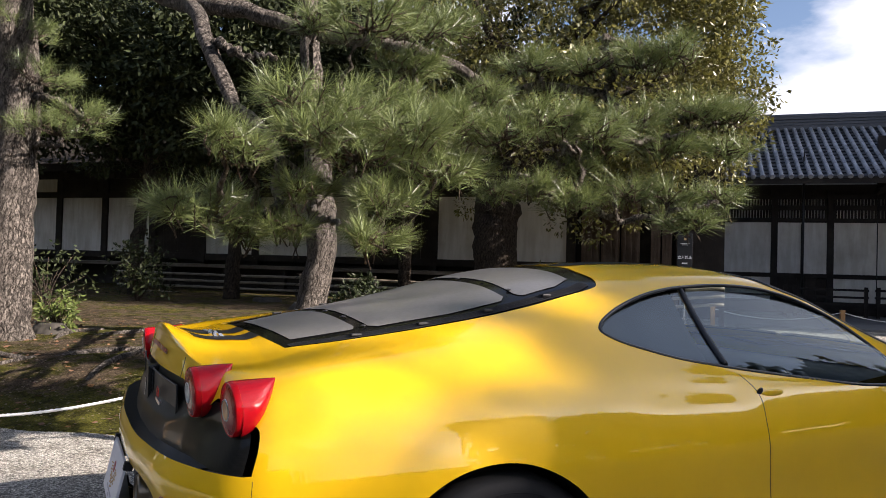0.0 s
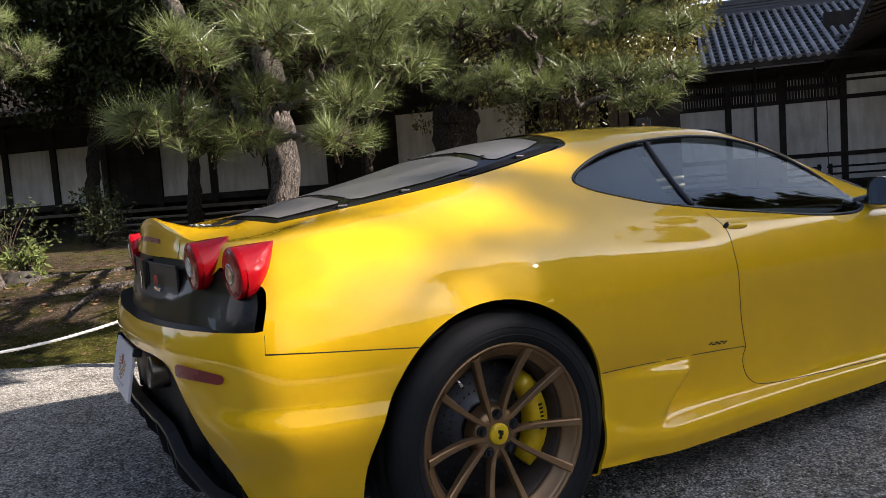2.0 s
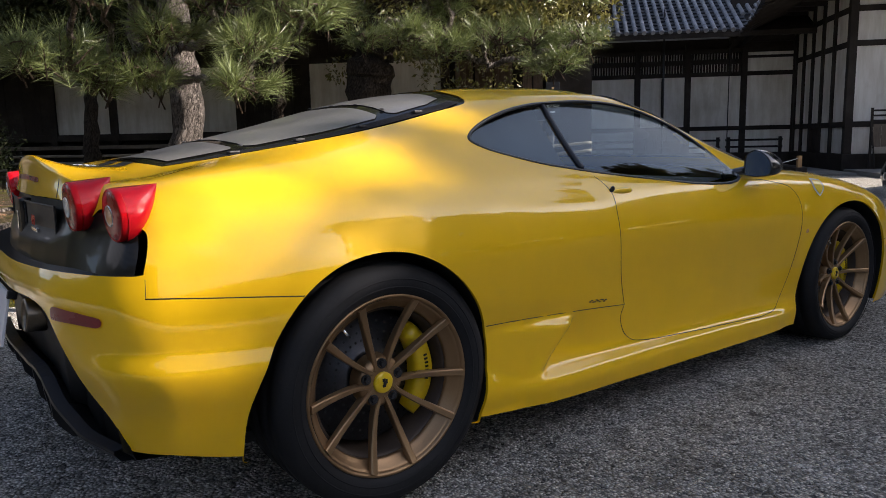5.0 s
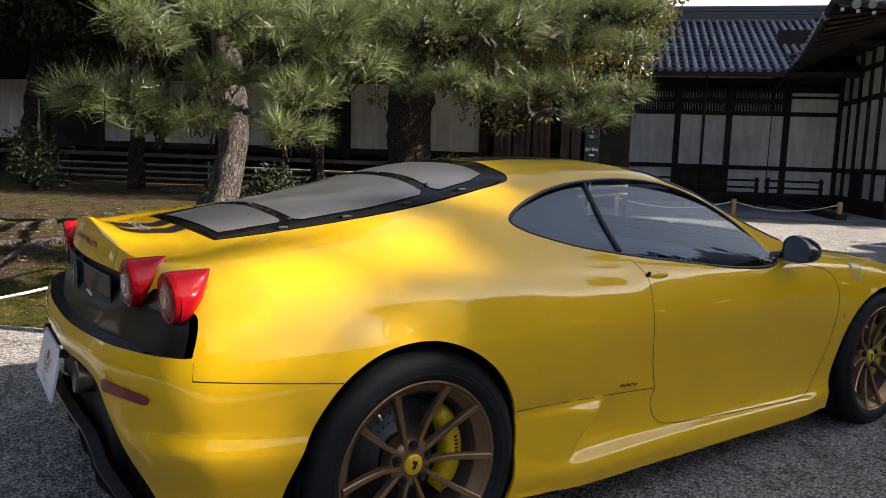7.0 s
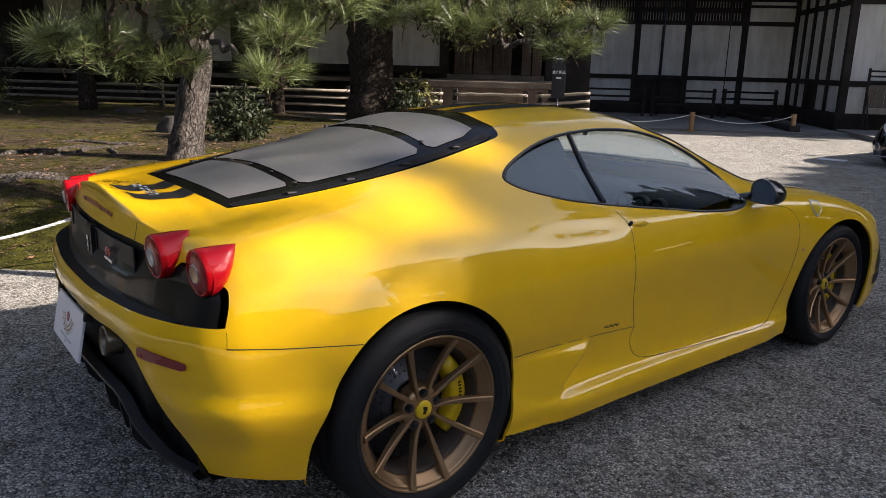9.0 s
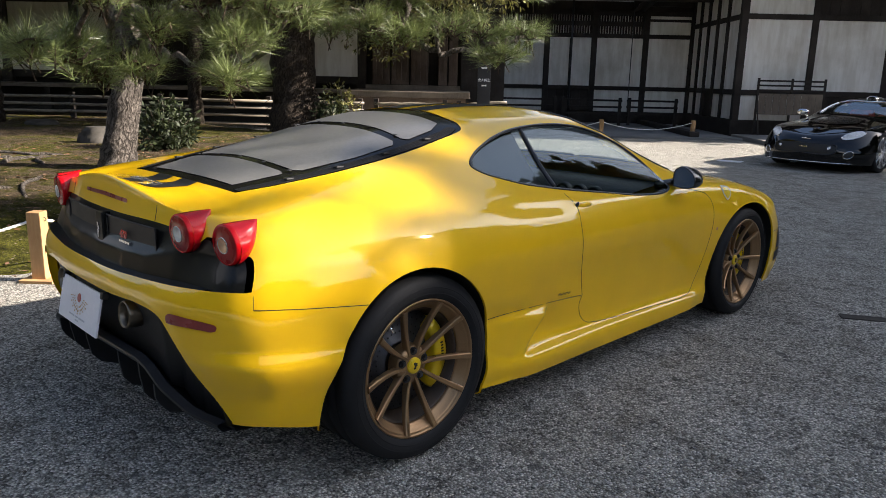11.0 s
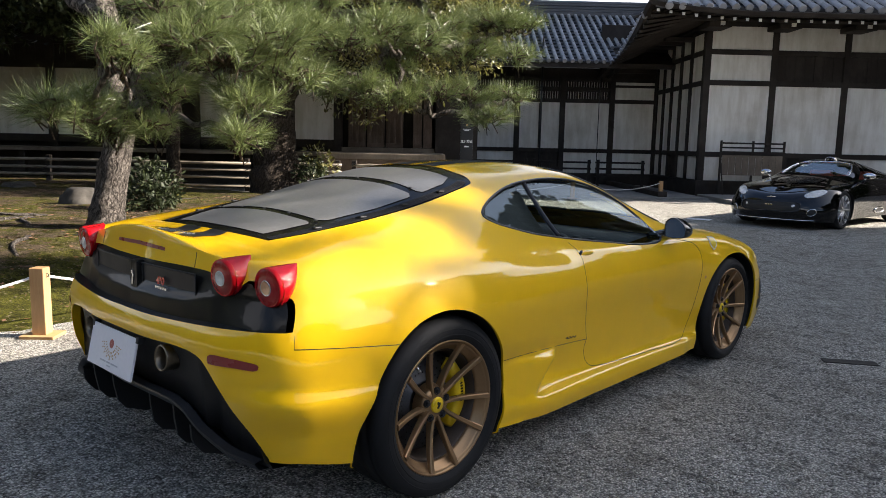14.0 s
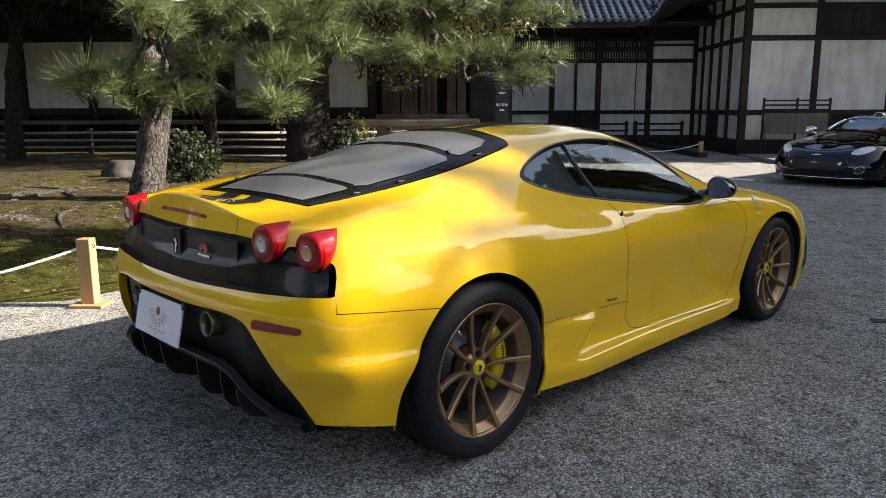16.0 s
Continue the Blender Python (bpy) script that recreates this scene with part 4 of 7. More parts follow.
class Skin:
    """The sampled body side with its normals; finds places on it and cuts pieces out of it."""

    def __init__(self, grid):
        self.g = grid
        self.pu, self.pv = np.gradient(grid, axis=1), np.gradient(grid, axis=0)
        n = np.cross(self.pu, self.pv)
        self.n = n / np.maximum(np.linalg.norm(n, axis=2, keepdims=True), 1e-9)
        if self.n[grid.shape[0] // 3, grid.shape[1] // 2, 0] < 0:
            self.n = -self.n
        x, y, z = grid[..., 0], grid[..., 1], grid[..., 2]
        self.zone = {
            "side": (self.n[..., 0] > 0.12) & (y > -0.60) & (y < 3.45) & (x > 0.3),
            "rear": (self.n[..., 1] < -0.30) & (y < -0.40),
            "top": (self.n[..., 2] > 0.30) & (z > 0.6),
        }
        self.axes = {"side": (1, 2), "rear": (0, 2), "top": (0, 1)}

    def place(self, zone, pts, off=0.0):
        """Points of the plane put on the skin."""
        a, b = self.axes[zone]
        ok = np.argwhere(self.zone[zone])
        q = self.g[ok[:, 0], ok[:, 1]][:, (a, b)]
        out = []
        for p in np.asarray(pts, float):
            j, i = ok[np.argmin(((q - p) ** 2).sum(1))]
            out.append(self.slide(j, i, a, b, p) + off * self.n[j, i])
        return np.array(out)

    def slide(self, j, i, a, b, p):
        u, v, g = self.pu[j, i], self.pv[j, i], self.g[j, i]
        m = np.array([[u[a], v[a]], [u[b], v[b]]])
        if abs(np.linalg.det(m)) < 1e-9:
            return g.copy()
        s = np.clip(np.linalg.solve(m, np.array([p[0] - g[a], p[1] - g[b]])), -2.0, 2.0)
        return g + s[0] * u + s[1] * v

    def inside(self, zone, poly):
        a, b = self.axes[zone]
        c = (self.g[:-1, :-1] + self.g[1:, :-1] + self.g[:-1, 1:] + self.g[1:, 1:]) / 4
        x, y = c[..., a], c[..., b]
        hit = np.zeros(x.shape, bool)
        for (x0, y0), (x1, y1) in zip(poly, np.roll(poly, -1, axis=0)):
            cross = (y0 > y) != (y1 > y)
            with np.errstate(divide="ignore", invalid="ignore"):
                hit ^= cross & (x < (x1 - x0) * (y - y0) / (y1 - y0) + x0)
        z = self.zone[zone]
        return hit & z[:-1, :-1] & z[1:, 1:]

    def snap(self, verts, keep, zone, poly, edge_of):
        """Moves the vertices on the border between keep and edge_of onto the outline."""
        a, b = self.axes[zone]
        nv, nu, _ = self.g.shape

        def touched(mask):
            t = np.zeros((nv, nu), bool)
            for dj in (0, 1):
                for di in (0, 1):
                    t[dj:nv - 1 + dj, di:nu - 1 + di] |= mask
            return t
        p0, p1 = poly, np.roll(poly, -1, axis=0)
        d = p1 - p0
        dd = np.maximum((d ** 2).sum(1), 1e-12)
        for j, i in np.argwhere(touched(keep) & touched(edge_of)):
            p = self.g[j, i][[a, b]]
            t = np.clip(((p - p0) * d).sum(1) / dd, 0, 1)
            near = p0 + t[:, None] * d
            k = np.argmin(((near - p) ** 2).sum(1))
            if np.linalg.norm(near[k] - p) < 0.03:
                verts[j, i] = self.slide(j, i, a, b, near[k])


def outline(*runs):
    """A closed outline from smooth runs with sharp corners between them."""
    pts = []
    for r in runs:
        n = 2 if len(r) == 2 else 10 * len(r)
        pts.extend(smooth_line(r, n)[:-1] if len(r) > 1 else r)
    return np.array(pts)


grid = surface(NET, 460, 190)
# the flared rocker ahead of the rear wheel, with its diagonal ramp
gx, gy, gz = grid[..., 0], grid[..., 1], grid[..., 2]
ahead = (gy - 0.59) * 0.653 - (gz - 0.283) * 0.757
crest = 0.452 - 0.082 * (gy - 0.33)
amount = ease(0.022, -0.012, ahead) * ease(crest + 0.010, crest - 0.030, gz) * ease(0.20, 0.30, gy) * (gx > 0.6) * ease(1.02, 0.9, gy)
grid[..., 0] += amount * np.maximum(0, 0.918 + 0.07 * (0.452 - gz) - gx)
# a thin ledge along the skirt between the wheels
amount = ease(0.264, 0.236, gz + 0.022 * (gy - 0.6)) * ease(0.42, 0.62, gy) * ease(2.18, 2.02, gy) * (gx > 0.6)
grid[..., 0] += 0.016 * amount
# a scalloped step under the rear reflectors
amount = 0.018 * ease(0.535, 0.465, gz) * ease(0.34, 0.47, gz) * ease(0.60, 0.75, gx) * ease(-0.10, -0.36, gy) * (gy < 0)
grid[..., 0] += amount * 0.8
grid[..., 1] -= amount * 0.6
# the hollow behind the door below the quarter window
hollow = np.exp(-((gz - 0.835 + 0.06 * (gy - 0.7)) / 0.034) ** 2) * ease(0.38, 0.62, gy) * ease(1.02, 0.86, gy) * (gx > 0.6)
grid[..., 0] -= 0.010 * hollow
SK = Skin(grid)

WINDOW = outline([(.508, .990), (.494, 1.003), (.508, 1.018), (.58, 1.054), (.71, 1.095), (.86, 1.124), (1.01, 1.139), (1.20, 1.146), (1.36, 1.133), (1.50, 1.095), (1.62, 1.035), (1.72, .95), (1.79, .875), (1.815, .83)],
                 [(1.815, .83), (1.75, .812), (1.53, .815), (1.28, .843), (1.0, .879), (.86, .90), (.74, .92), (.637, .945), (.54, .974), (.508, .990)])
ARCH_R = outline([(-.40, .10), (-.410, .235), (-.398, .361), (-.348, .498), (-.258, .624), (-.165, .689), (-.065, .716), (.038, .712), (.144, .672), (.240, .60), (.308, .508), (.340, .42), (.338, .317), (.312, .20), (.27, .10)], [(.27, .10), (-.40, .10)])
ARCH_F = outline([(2.20, .10), (2.215, .22), (2.235, .35), (2.275, .50), (2.35, .605), (2.46, .665), (2.58, .683), (2.72, .662), (2.83, .60), (2.91, .50), (2.95, .35), (2.965, .10)], [(2.965, .10), (2.20, .10)])
TAIL = outline([(-.01, .694), (.18, .694), (.36, .698), (.52, .704), (.64, .706), (.737, .706), (.811, .707)], [(.811, .707), (.807, .75), (.801, .777), (.79, .802), (.776, .815)], [(.776, .815), (.738, .796), (.70, .806), (.668, .838), (.655, .856)], [(.655, .856), (.632, .856)], [(.632, .856), (.600, .828), (.556, .812), (.518, .830), (.500, .862)], [(.503, .862), (.43, .869), (.31, .872), (.16, .870), (-.01, .869)], [(-.01, .869), (-.01, .694)])
DIFFUSER = outline([(-.01, .612), (.204, .612), (.40, .618), (.489, .612), (.53, .598), (.569, .56), (.642, .446), (.702, .338), (.732, .275)], [(.732, .275), (.735, .20)], [(.735, .20), (-.01, .20)], [(-.01, .20), (-.01, .612)])
COVER = outline([(-.01, -.43), (.2, -.43), (.418, -.422)], [(.418, -.422), (.46, -.29), (.50, -.09), (.512, .138), (.512, .377), (.495, .551)], [(.495, .551), (.47, .63), (.40, .67), (.30, .675)], [(.30, .675), (.15, .705), (-.01, .71)], [(-.01, .71), (-.01, -.43)])
SCREEN = outline([(-.01, 1.45), (.30, 1.44), (.50, 1.42)], [(.50, 1.42), (.60, 1.72), (.70, 2.02)], [(.70, 2.02), (.40, 2.12), (-.01, 2.15)], [(-.01, 2.15), (-.01, 1.45)])
CUTS = [("side", WINDOW), ("side", ARCH_R), ("side", ARCH_F), ("rear", TAIL), ("rear", DIFFUSER), ("top", COVER), ("top", SCREEN)]

coupe = tagged(empty("sports_car"), "yellow two-door sports coupe with bronze wheels parked on gravel", "car")


def both_sides(name, verts, mask, material, parent, label=""):
    """One mesh from the chosen cells of the right side and their mirror image, welded along the middle."""
    nv, nu, _ = verts.shape
    used = np.argwhere(mask)
    quads = np.stack([used[:, 0] * nu + used[:, 1], used[:, 0] * nu + used[:, 1] + 1, (used[:, 0] + 1) * nu + used[:, 1] + 1, (used[:, 0] + 1) * nu + used[:, 1]], 1)
    ids, inv = np.unique(quads, return_inverse=True)
    quads = inv.reshape(quads.shape)
    v = verts.reshape(-1, 3)[ids]
    v = np.where(np.abs(v[:, :1]) < 0.0008, v * np.array([0, 1, 1]), v)
    n = len(v)
    if not (v[:, 0] == 0).any():
        ob = tagged(raw(name, v, quads[:, ::-1].tolist(), material, parent, True), label)
        ob2 = tagged(raw(name, v * np.array([-1, 1, 1]), quads.tolist(), material, parent, True), label)
        return [ob, ob2]
    twin = np.where(v[:, 0] == 0, np.arange(n), np.arange(n) + n)
    allv = np.concatenate([v, v * np.array([-1, 1, 1])])
    f = np.concatenate([quads[:, ::-1], twin[quads]])
    return [tagged(raw(name, allv, f.tolist(), material, parent, True), label)]


def skin_piece(name, zone, poly, off, material, parent, label="", skin=None):
    """A piece of the skin inside an outline, lifted or sunk by off, with its mirror image."""
    sk = skin or SK
    keep = sk.inside(zone, poly)
    v = sk.g.copy()
    sk.snap(v, keep, zone, poly, ~keep)
    v = v + off * sk.n
    v[..., 0] = np.where(np.abs(sk.g[..., 0]) < 1e-6, 0, v[..., 0])
    return both_sides(name, v, keep, material, parent, label)


def shell_with_holes(skin, cuts):
    gone = np.zeros((skin.g.shape[0] - 1, skin.g.shape[1] - 1), bool)
    out = skin.g.copy()
    holes = [skin.inside(z, p) for z, p in cuts]
    for h in holes:
        gone |= h
    for (z, p), h in zip(cuts, holes):
        skin.snap(out, ~gone, z, p, h)
    return out, ~gone


shell, kept = shell_with_holes(SK, CUTS)
both_sides("body", shell, kept, YELLOW, coupe, "glossy yellow painted bodywork")


def on_skin(zone, pts, n=60, off=0.0, smooth=True, skin=None):
    p = smooth_line(pts, n) if smooth else np.asarray(pts, float)
    return (skin or SK).place(zone, p, off)


def line_on(name, zone, pts, radius, material, parent, off=0.0, n=60, mirror=True, label="", closed=False, smooth=True, skin=None):
    p = on_skin(zone, pts, n, off, smooth, skin)
    if closed:
        for _ in range(4):
            p = (np.roll(p, 1, axis=0) + 2 * p + np.roll(p, -1, axis=0)) / 4
    if mirror:
        part(name, tube(p * np.array([-1, 1, 1]), radius, 6, closed), material, parent, label, True)
    return part(name, tube(p, radius, 6, closed), material, parent, label, True)


def flange(name, pts, shift, material, parent, label=""):
    """A band from an edge inwards, on both sides of the car."""
    for s in (1, -1):
        v = []
        for p in pts:
            v += [(s * p[0], p[1], p[2]), (s * (p[0] + shift[0]), p[1] + shift[1], p[2] + shift[2])]
        f = [(2 * i, 2 * i + 1, 2 * i + 3, 2 * i + 2) for i in range(len(pts) - 1)]
        tagged(raw(name, v, f, material, parent, True), label)


# wheel openings: painted lip, then the dark liner
for arch in (ARCH_R, ARCH_F):
    rim_pts = SK.place("side", arch[:-1])
    rim_pts = rim_pts[rim_pts[:, 2] > 0.14]
    flange("arch_lip", rim_pts, (-0.010, 0, 0), YELLOW, coupe)
    lined = rim_pts * np.array([1, 1, 1]) + np.array([-0.010, 0, 0])
    flange("wheel_well", lined, (-0.36, 0, 0.0), BLACK, coupe)
    for s in (1, -1):
        bm = bmesh.new()
        bm.faces.new([bm.verts.new((s * 0.56, p[1], p[2])) for p in lined])
        part("wheel_well_back", bm, BLACK, coupe)

# glazing
PILLAR = [(.985, 1.14), (.925, .90)]


def split_window(front):
    """The window's outline on one side of the slanted pillar."""
    keep = []
    for y, z in WINDOW:
        at = .92 + (z - .88) / (1.14 - .88) * (.985 - .92)
        edge = at + (0.014 if front else -0.014)
        keep.append((max(y, edge) if front else min(y, edge), z))
    return np.array(keep)


def smooth_glass():
    """The side glass bows gently in one sheet, a low-order surface that meets the window's border."""
    g = SK.g.copy()
    near = SK.inside("side", WINDOW)
    pad = np.zeros(g.shape[:2], bool)
    for dj in (0, 1):
        for di in (0, 1):
            pad[dj:near.shape[0] + dj, di:near.shape[1] + di] |= near
    y, z = g[..., 1] - 1.2, g[..., 2] - 1.0
    sheet = 0.6389 - 1.01 * z + 0.7586 * z ** 2 + 0.0057 * y + 0.1224 * y ** 2 + 0.4538 * y * z - 2.33 * z ** 3 + 0.271 * y ** 2 * z + 0.0534 * y ** 3
    g[..., 0] = np.where(pad, sheet, g[..., 0])
    return g


GLASS_SKIN = Skin(smooth_glass())
GLASS_SKIN.zone = SK.zone
side_glass = skin_piece("door_window", "side", split_window(True), -0.006, GLASS, coupe, "tinted door glass reflecting the sky", GLASS_SKIN)
quarter = skin_piece("quarter_window", "side", split_window(False), -0.006, GLASS, coupe, "tinted quarter glass", GLASS_SKIN)
screen = skin_piece("windscreen", "top", SCREEN, -0.006, GLASS_CLEAR, coupe, "curved windscreen")
skin_piece("quarter_lining", "side", split_window(False), -0.045, BLACK, coupe, "black lining behind the quarter glass", GLASS_SKIN)
for g in side_glass + quarter + screen:
    g.visible_shadow = False
line_on("window_trim", "side", WINDOW, 0.0065, SATIN, coupe, -0.002, closed=True, smooth=False, label="satin black window surround")
line_on("pillar_trim", "side", PILLAR, 0.010, SATIN, coupe, -0.004, 24, label="satin black window pillar", smooth=True, skin=GLASS_SKIN)
line_on("screen_trim", "top", [(.02, 1.45), (.30, 1.44), (.50, 1.42), (.60, 1.72), (.70, 2.02), (.40, 2.12), (.02, 2.15)], 0.008, SATIN, coupe, -0.001, 90)

# shut lines
SHUT = dict(radius=0.0019, material=BLACK, parent=coupe, off=-0.0008)
line_on("door_gap", "side", [(.955, .868), (.985, .81), (.975, .73), (.982, .617), (1.02, .452), (1.035, .405)], **SHUT)
line_on("door_gap", "side", [(1.035, .405), (1.018, .365), (1.035, .305), (1.075, .270), (1.141, .255), (1.34, .242), (1.69, .229), (1.96, .223), (2.06, .238), (2.13, .33), (2.175, .48), (2.195, .60), (2.185, .70), (2.13, .765), (2.0, .80), (1.90, .815)], n=120, **SHUT)
line_on("rocker_gap", "side", [(.34, .452), (.55, .440), (.78, .425), (1.035, .405)], **SHUT)
line_on("fender_gap", "side", [(-.252, .632), (-.40, .645), (-.50, .652), (-.56, .655), (-.598, .656)], **SHUT)
line_on("corner_gap", "rear", [(.823, .655), (.820, .675), (.815, .70)], n=20, **{**SHUT, "radius": 0.0011})
line_on("bumper_gap", "side", [(2.93, .47), (3.10, .475), (3.25, .50)], n=30, **SHUT)
line_on("spoiler_gap", "rear", [(.376, .872), (.376, .90), (.373, .924)], n=16, **SHUT)

# engine cover: gloss black surround, three fogged panes, perforated side strips
cover = skin_piece("engine_cover", "top", COVER, -0.003, COVERBLACK, coupe, "gloss black polycarbonate engine cover")[0]
PANES = [[(-.01, -.385), (.322, -.38), (.366, -.20), (.33, -.186), (-.01, -.180)], [(-.01, -.145), (.36, -.152), (.392, -.13), (.426, .08), (.430, .28), (.40, .305), (-.01, .325)], [(-.01, .375), (.40, .345), (.430, .36), (.418, .50), (.37, .585), (-.01, .615)]]
for p in PANES:
    skin_piece("pane", "top", outline(*[[a, b] for a, b in zip(p, p[1:] + p[:1])]), -0.0005, FOGGED, cover, "grey fogged see-through pane")
for y0, y1 in ((-.185, -.147), (.327, .374)):
    for x in (-.36, -.18, 0, .18, .36):
        if x >= 0:
            c = SK.place("top", [(x + 0.001, (y0 + y1) / 2)], 0.002)[0]
            for s in ((1, -1) if x else (1,)):
                bm = bmesh.new()
                add_lathe(bm, [(0.004, 0.001), (0.003, 0.007), (0.0, 0.009)], 10, "z", Matrix.Translation((c[0] * s, c[1], c[2])))
                part("bolt", bm, SATIN, cover)
MESHSTRIP = varied("perforated_black", (0.022, 0.022, 0.023), 0.55, 10, 0.3, 90, 0.1, spec=0.15)
strip_poly = outline([(.415, -.405), (.45, -.29), (.488, -.09), (.500, .138), (.500, .377), (.485, .545), (.455, .615)], [(.455, .615), (.425, .60), (.448, .52), (.458, .37), (.456, .13), (.44, -.09), (.405, -.29), (.375, -.405)], [(.375, -.405), (.415, -.405)])
skin_piece("vent_strip", "top", strip_poly, 0.0, MESHSTRIP, cover, "perforated black vent strip")
bm = bmesh.new()
for k in range(150):
    t = k / 149
    y = -.395 + t * 0.98
    mid = np.interp(y, [-.405, -.29, -.09, .138, .377, .545, .615], [.398, .428, .464, .478, .479, .465, .44])
    for q in (-0.014, -0.005, 0.005, 0.014):
        c = SK.place("top", [(mid + q, y + (0.003 if q in (-0.005, 0.014) else 0))], 0.0022)[0]
        for s in (1, -1):
            vs = [bm.verts.new((s * (c[0] + 0.0032 * math.cos(a)), c[1] + 0.0028 * math.sin(a), c[2])) for a in (0.3, 1.35, 2.4, 3.45, 4.5, 5.55)]
            bm.faces.new(vs if s > 0 else vs[::-1])
tagged(part("vent_holes", bm, BLACK, cover), kind="stuff")
for y in (-.22, -.02, .20, .42):
    mid = np.interp(y, [-.405, -.29, -.09, .138, .377, .545], [.40, .428, .466, .478, .479, .465])
    c = SK.place("top", [(mid, y)], 0.003)[0]
    for s in (1, -1):
        part("cover_clip", box((s * c[0] - 0.011, c[1] - 0.016, c[2] - 0.004), (s * c[0] + 0.011, c[1] + 0.016, c[2] + 0.004), 0.003), BLACK, cover)

MATTBLACK = varied("matt_black_film", (0.012, 0.012, 0.012), 0.6, 6, 0.3, 200, 0.02, spec=0.15)
# twin roof stripes
for a, b in ((.036, .160),):
    for y0, y1 in ((.712, 1.425), (-.625, -.432)):
        skin_piece("stripe", "top", outline([(a, y0), (b, y0)], [(b, y0), (b, y1)], [(b, y1), (a, y1)], [(a, y1), (a, y0)]), 0.0015, MATTBLACK, coupe, "black racing stripe")

# tail panel with recessed grilles
tail = skin_piece("tail_panel", "rear", TAIL, -0.024, CARBON, coupe, "dark carbon tail panel between the lamps")[0]


def panel_y(x, z):
    """Depth of the upright tail panel; it meets the skin again at the outer corners."""
    x = min(abs(x), .835)
    skin = float(SK.place("rear", [(x + .001, min(z, .80) if x > .5 else z)])[0][1]) + .012 - .008 * float(ease(.6, .78, x))
    upright = float(np.interp(x, [0, .2, .35, .5, .6, .8], [-.722, -.716, -.702, -.676, -.640, -.562])) - (.87 - z) * .17
    k = float(ease(.46, .80, x))
    return max(upright * (1 - k) + skin * k, skin)


for v in tail.data.vertices:
    v.co.y = panel_y(v.co.x, v.co.z)
tail.data.update()
edge = SK.place("rear", TAIL[:-2][::2])
runs = [list(g) for _, g in itertools.groupby(edge, key=lambda p: p[0] > .70)]
for run in runs:
    if len(run) > 1:
        flange("tail_lip", run, (0, 0.009 if run[0][0] > .70 else 0.085, 0), CARBON, coupe)
for s in (1, -1):
    for x0, x1 in ((.05, .40),):
        a = min(s * x0, s * x1)
        b = max(s * x0, s * x1)
        bm = bmesh.new()
        n = 14
        yy = lambda x: panel_y(x, .80) - .024
        rows = []
        for q in range(n + 1):
            x = a + (b - a) * q / n
            y = yy(x) + 0.023
            zl, zh = .728, .848
            rows.append([bm.verts.new(p) for p in ((x, y - .004, zl), (x, y + .0005 - .003, zl + .004), (x, y - .003, zh - .004), (x, y - .004, zh))])
        for r0, r1 in zip(rows, rows[1:]):
            for k in range(3):
                bm.faces.new((r0[k], r1[k], r1[k + 1], r0[k + 1]))
        g = part("grille", bm, BLACK, tail, "black mesh grille")
        bm = bmesh.new()
        corners = [(a, .724), (b, .726), (b, .852), (a, .852)]
        pts = []
        for (xa, za), (xb, zb) in zip(corners, corners[1:] + corners[:1]):
            for q in range(8):
                x, z = xa + (xb - xa) * q / 8, za + (zb - za) * q / 8
                pts.append((x, yy(x) + 0.017, z))
        part("grille_frame", tube(pts, 0.0028, 6, True), BLACK, tail)
fy = panel_y(0, .80) - .012
bm = bmesh.new()
add_box(bm, (-.028, fy - .008, .712), (.028, fy + .03, .858), 0.010)
part("centre_fin", bm, CARBON, tail)
bm = bmesh.new()
for k, (z0, z1, dx) in enumerate(((.765, .780, -.004), (.778, .795, .0), (.793, .808, .004), (.806, .820, -.002))):
    add_box(bm, (dx - .004 - .002 * (k % 2), fy - .0125, z0), (dx + .005, fy - .0085, z1), 0.0015)
part("emblem", bm, CHROME, tail, "small chrome emblem")
badge_at = Matrix.Translation((.193, yy(.18) + .010, .803)) @ Matrix.Rotation(math.pi / 2, 4, "X")
bm = bmesh.new()
for k in range(7):
    add_box(bm, (.152 + k * .0126, yy(.18) + .010, .772), (.162 + k * .0126, yy(.18) + .020, .783), 0.002)
part("badge", bm, CHROME, tail, "red and chrome model badge")

# third brake lamp in the spoiler
skin_piece("brake_lamp", "rear", outline([(-.01, .913), (.19, .909)], [(.19, .909), (.19, .922)], [(.19, .922), (-.01, .927)], [(-.01, .927), (-.01, .913)]), 0.0025, REDDARK, coupe, "slim dark red high brake lamp")

# deck script: unreadable chrome letters
bm = bmesh.new()
for k in range(8):
    x = .058 - k * .032
    for q in range(2):
        y = -.545 + q * .018 + 0.004 * ((k * 7) % 3)
        for s in (1,):
            c = SK.place("top", [(abs(x) + 0.001, y)], 0.004)[0]
            add_box(bm, (x - .010, c[1] - .007, c[2] - .003), (x + .010, c[1] + .005, c[2] + .001), 0.001)
part("deck_script", bm, CHROME, coupe, "small chrome script on the deck")

# diffuser and exhausts
bm = bmesh.new()
cols = []
xs_ = np.linspace(-.735, .735, 61)
for x in xs_:
    yb = float(SK.place("rear", [(min(abs(x) + .001, .72), .56 if abs(x) < .5 else .40)])[0][1])
    top = float(np.interp(abs(x), [0, .40, .489, .53, .569, .642, .702, .735], [.625, .63, .622, .605, .57, .455, .345, .27]))
    low = float(np.interp(abs(x), [0, .30, .44, .55, .66, .735], [.42, .42, .38, .31, .25, .24]))
    cols.append([bm.verts.new(p) for p in ((x, yb + .022, top), (x, yb + .045, (top + low) / 2), (x, yb + .05, low), (x, yb + .30, low - .16 if abs(x) < .6 else low - .03))])
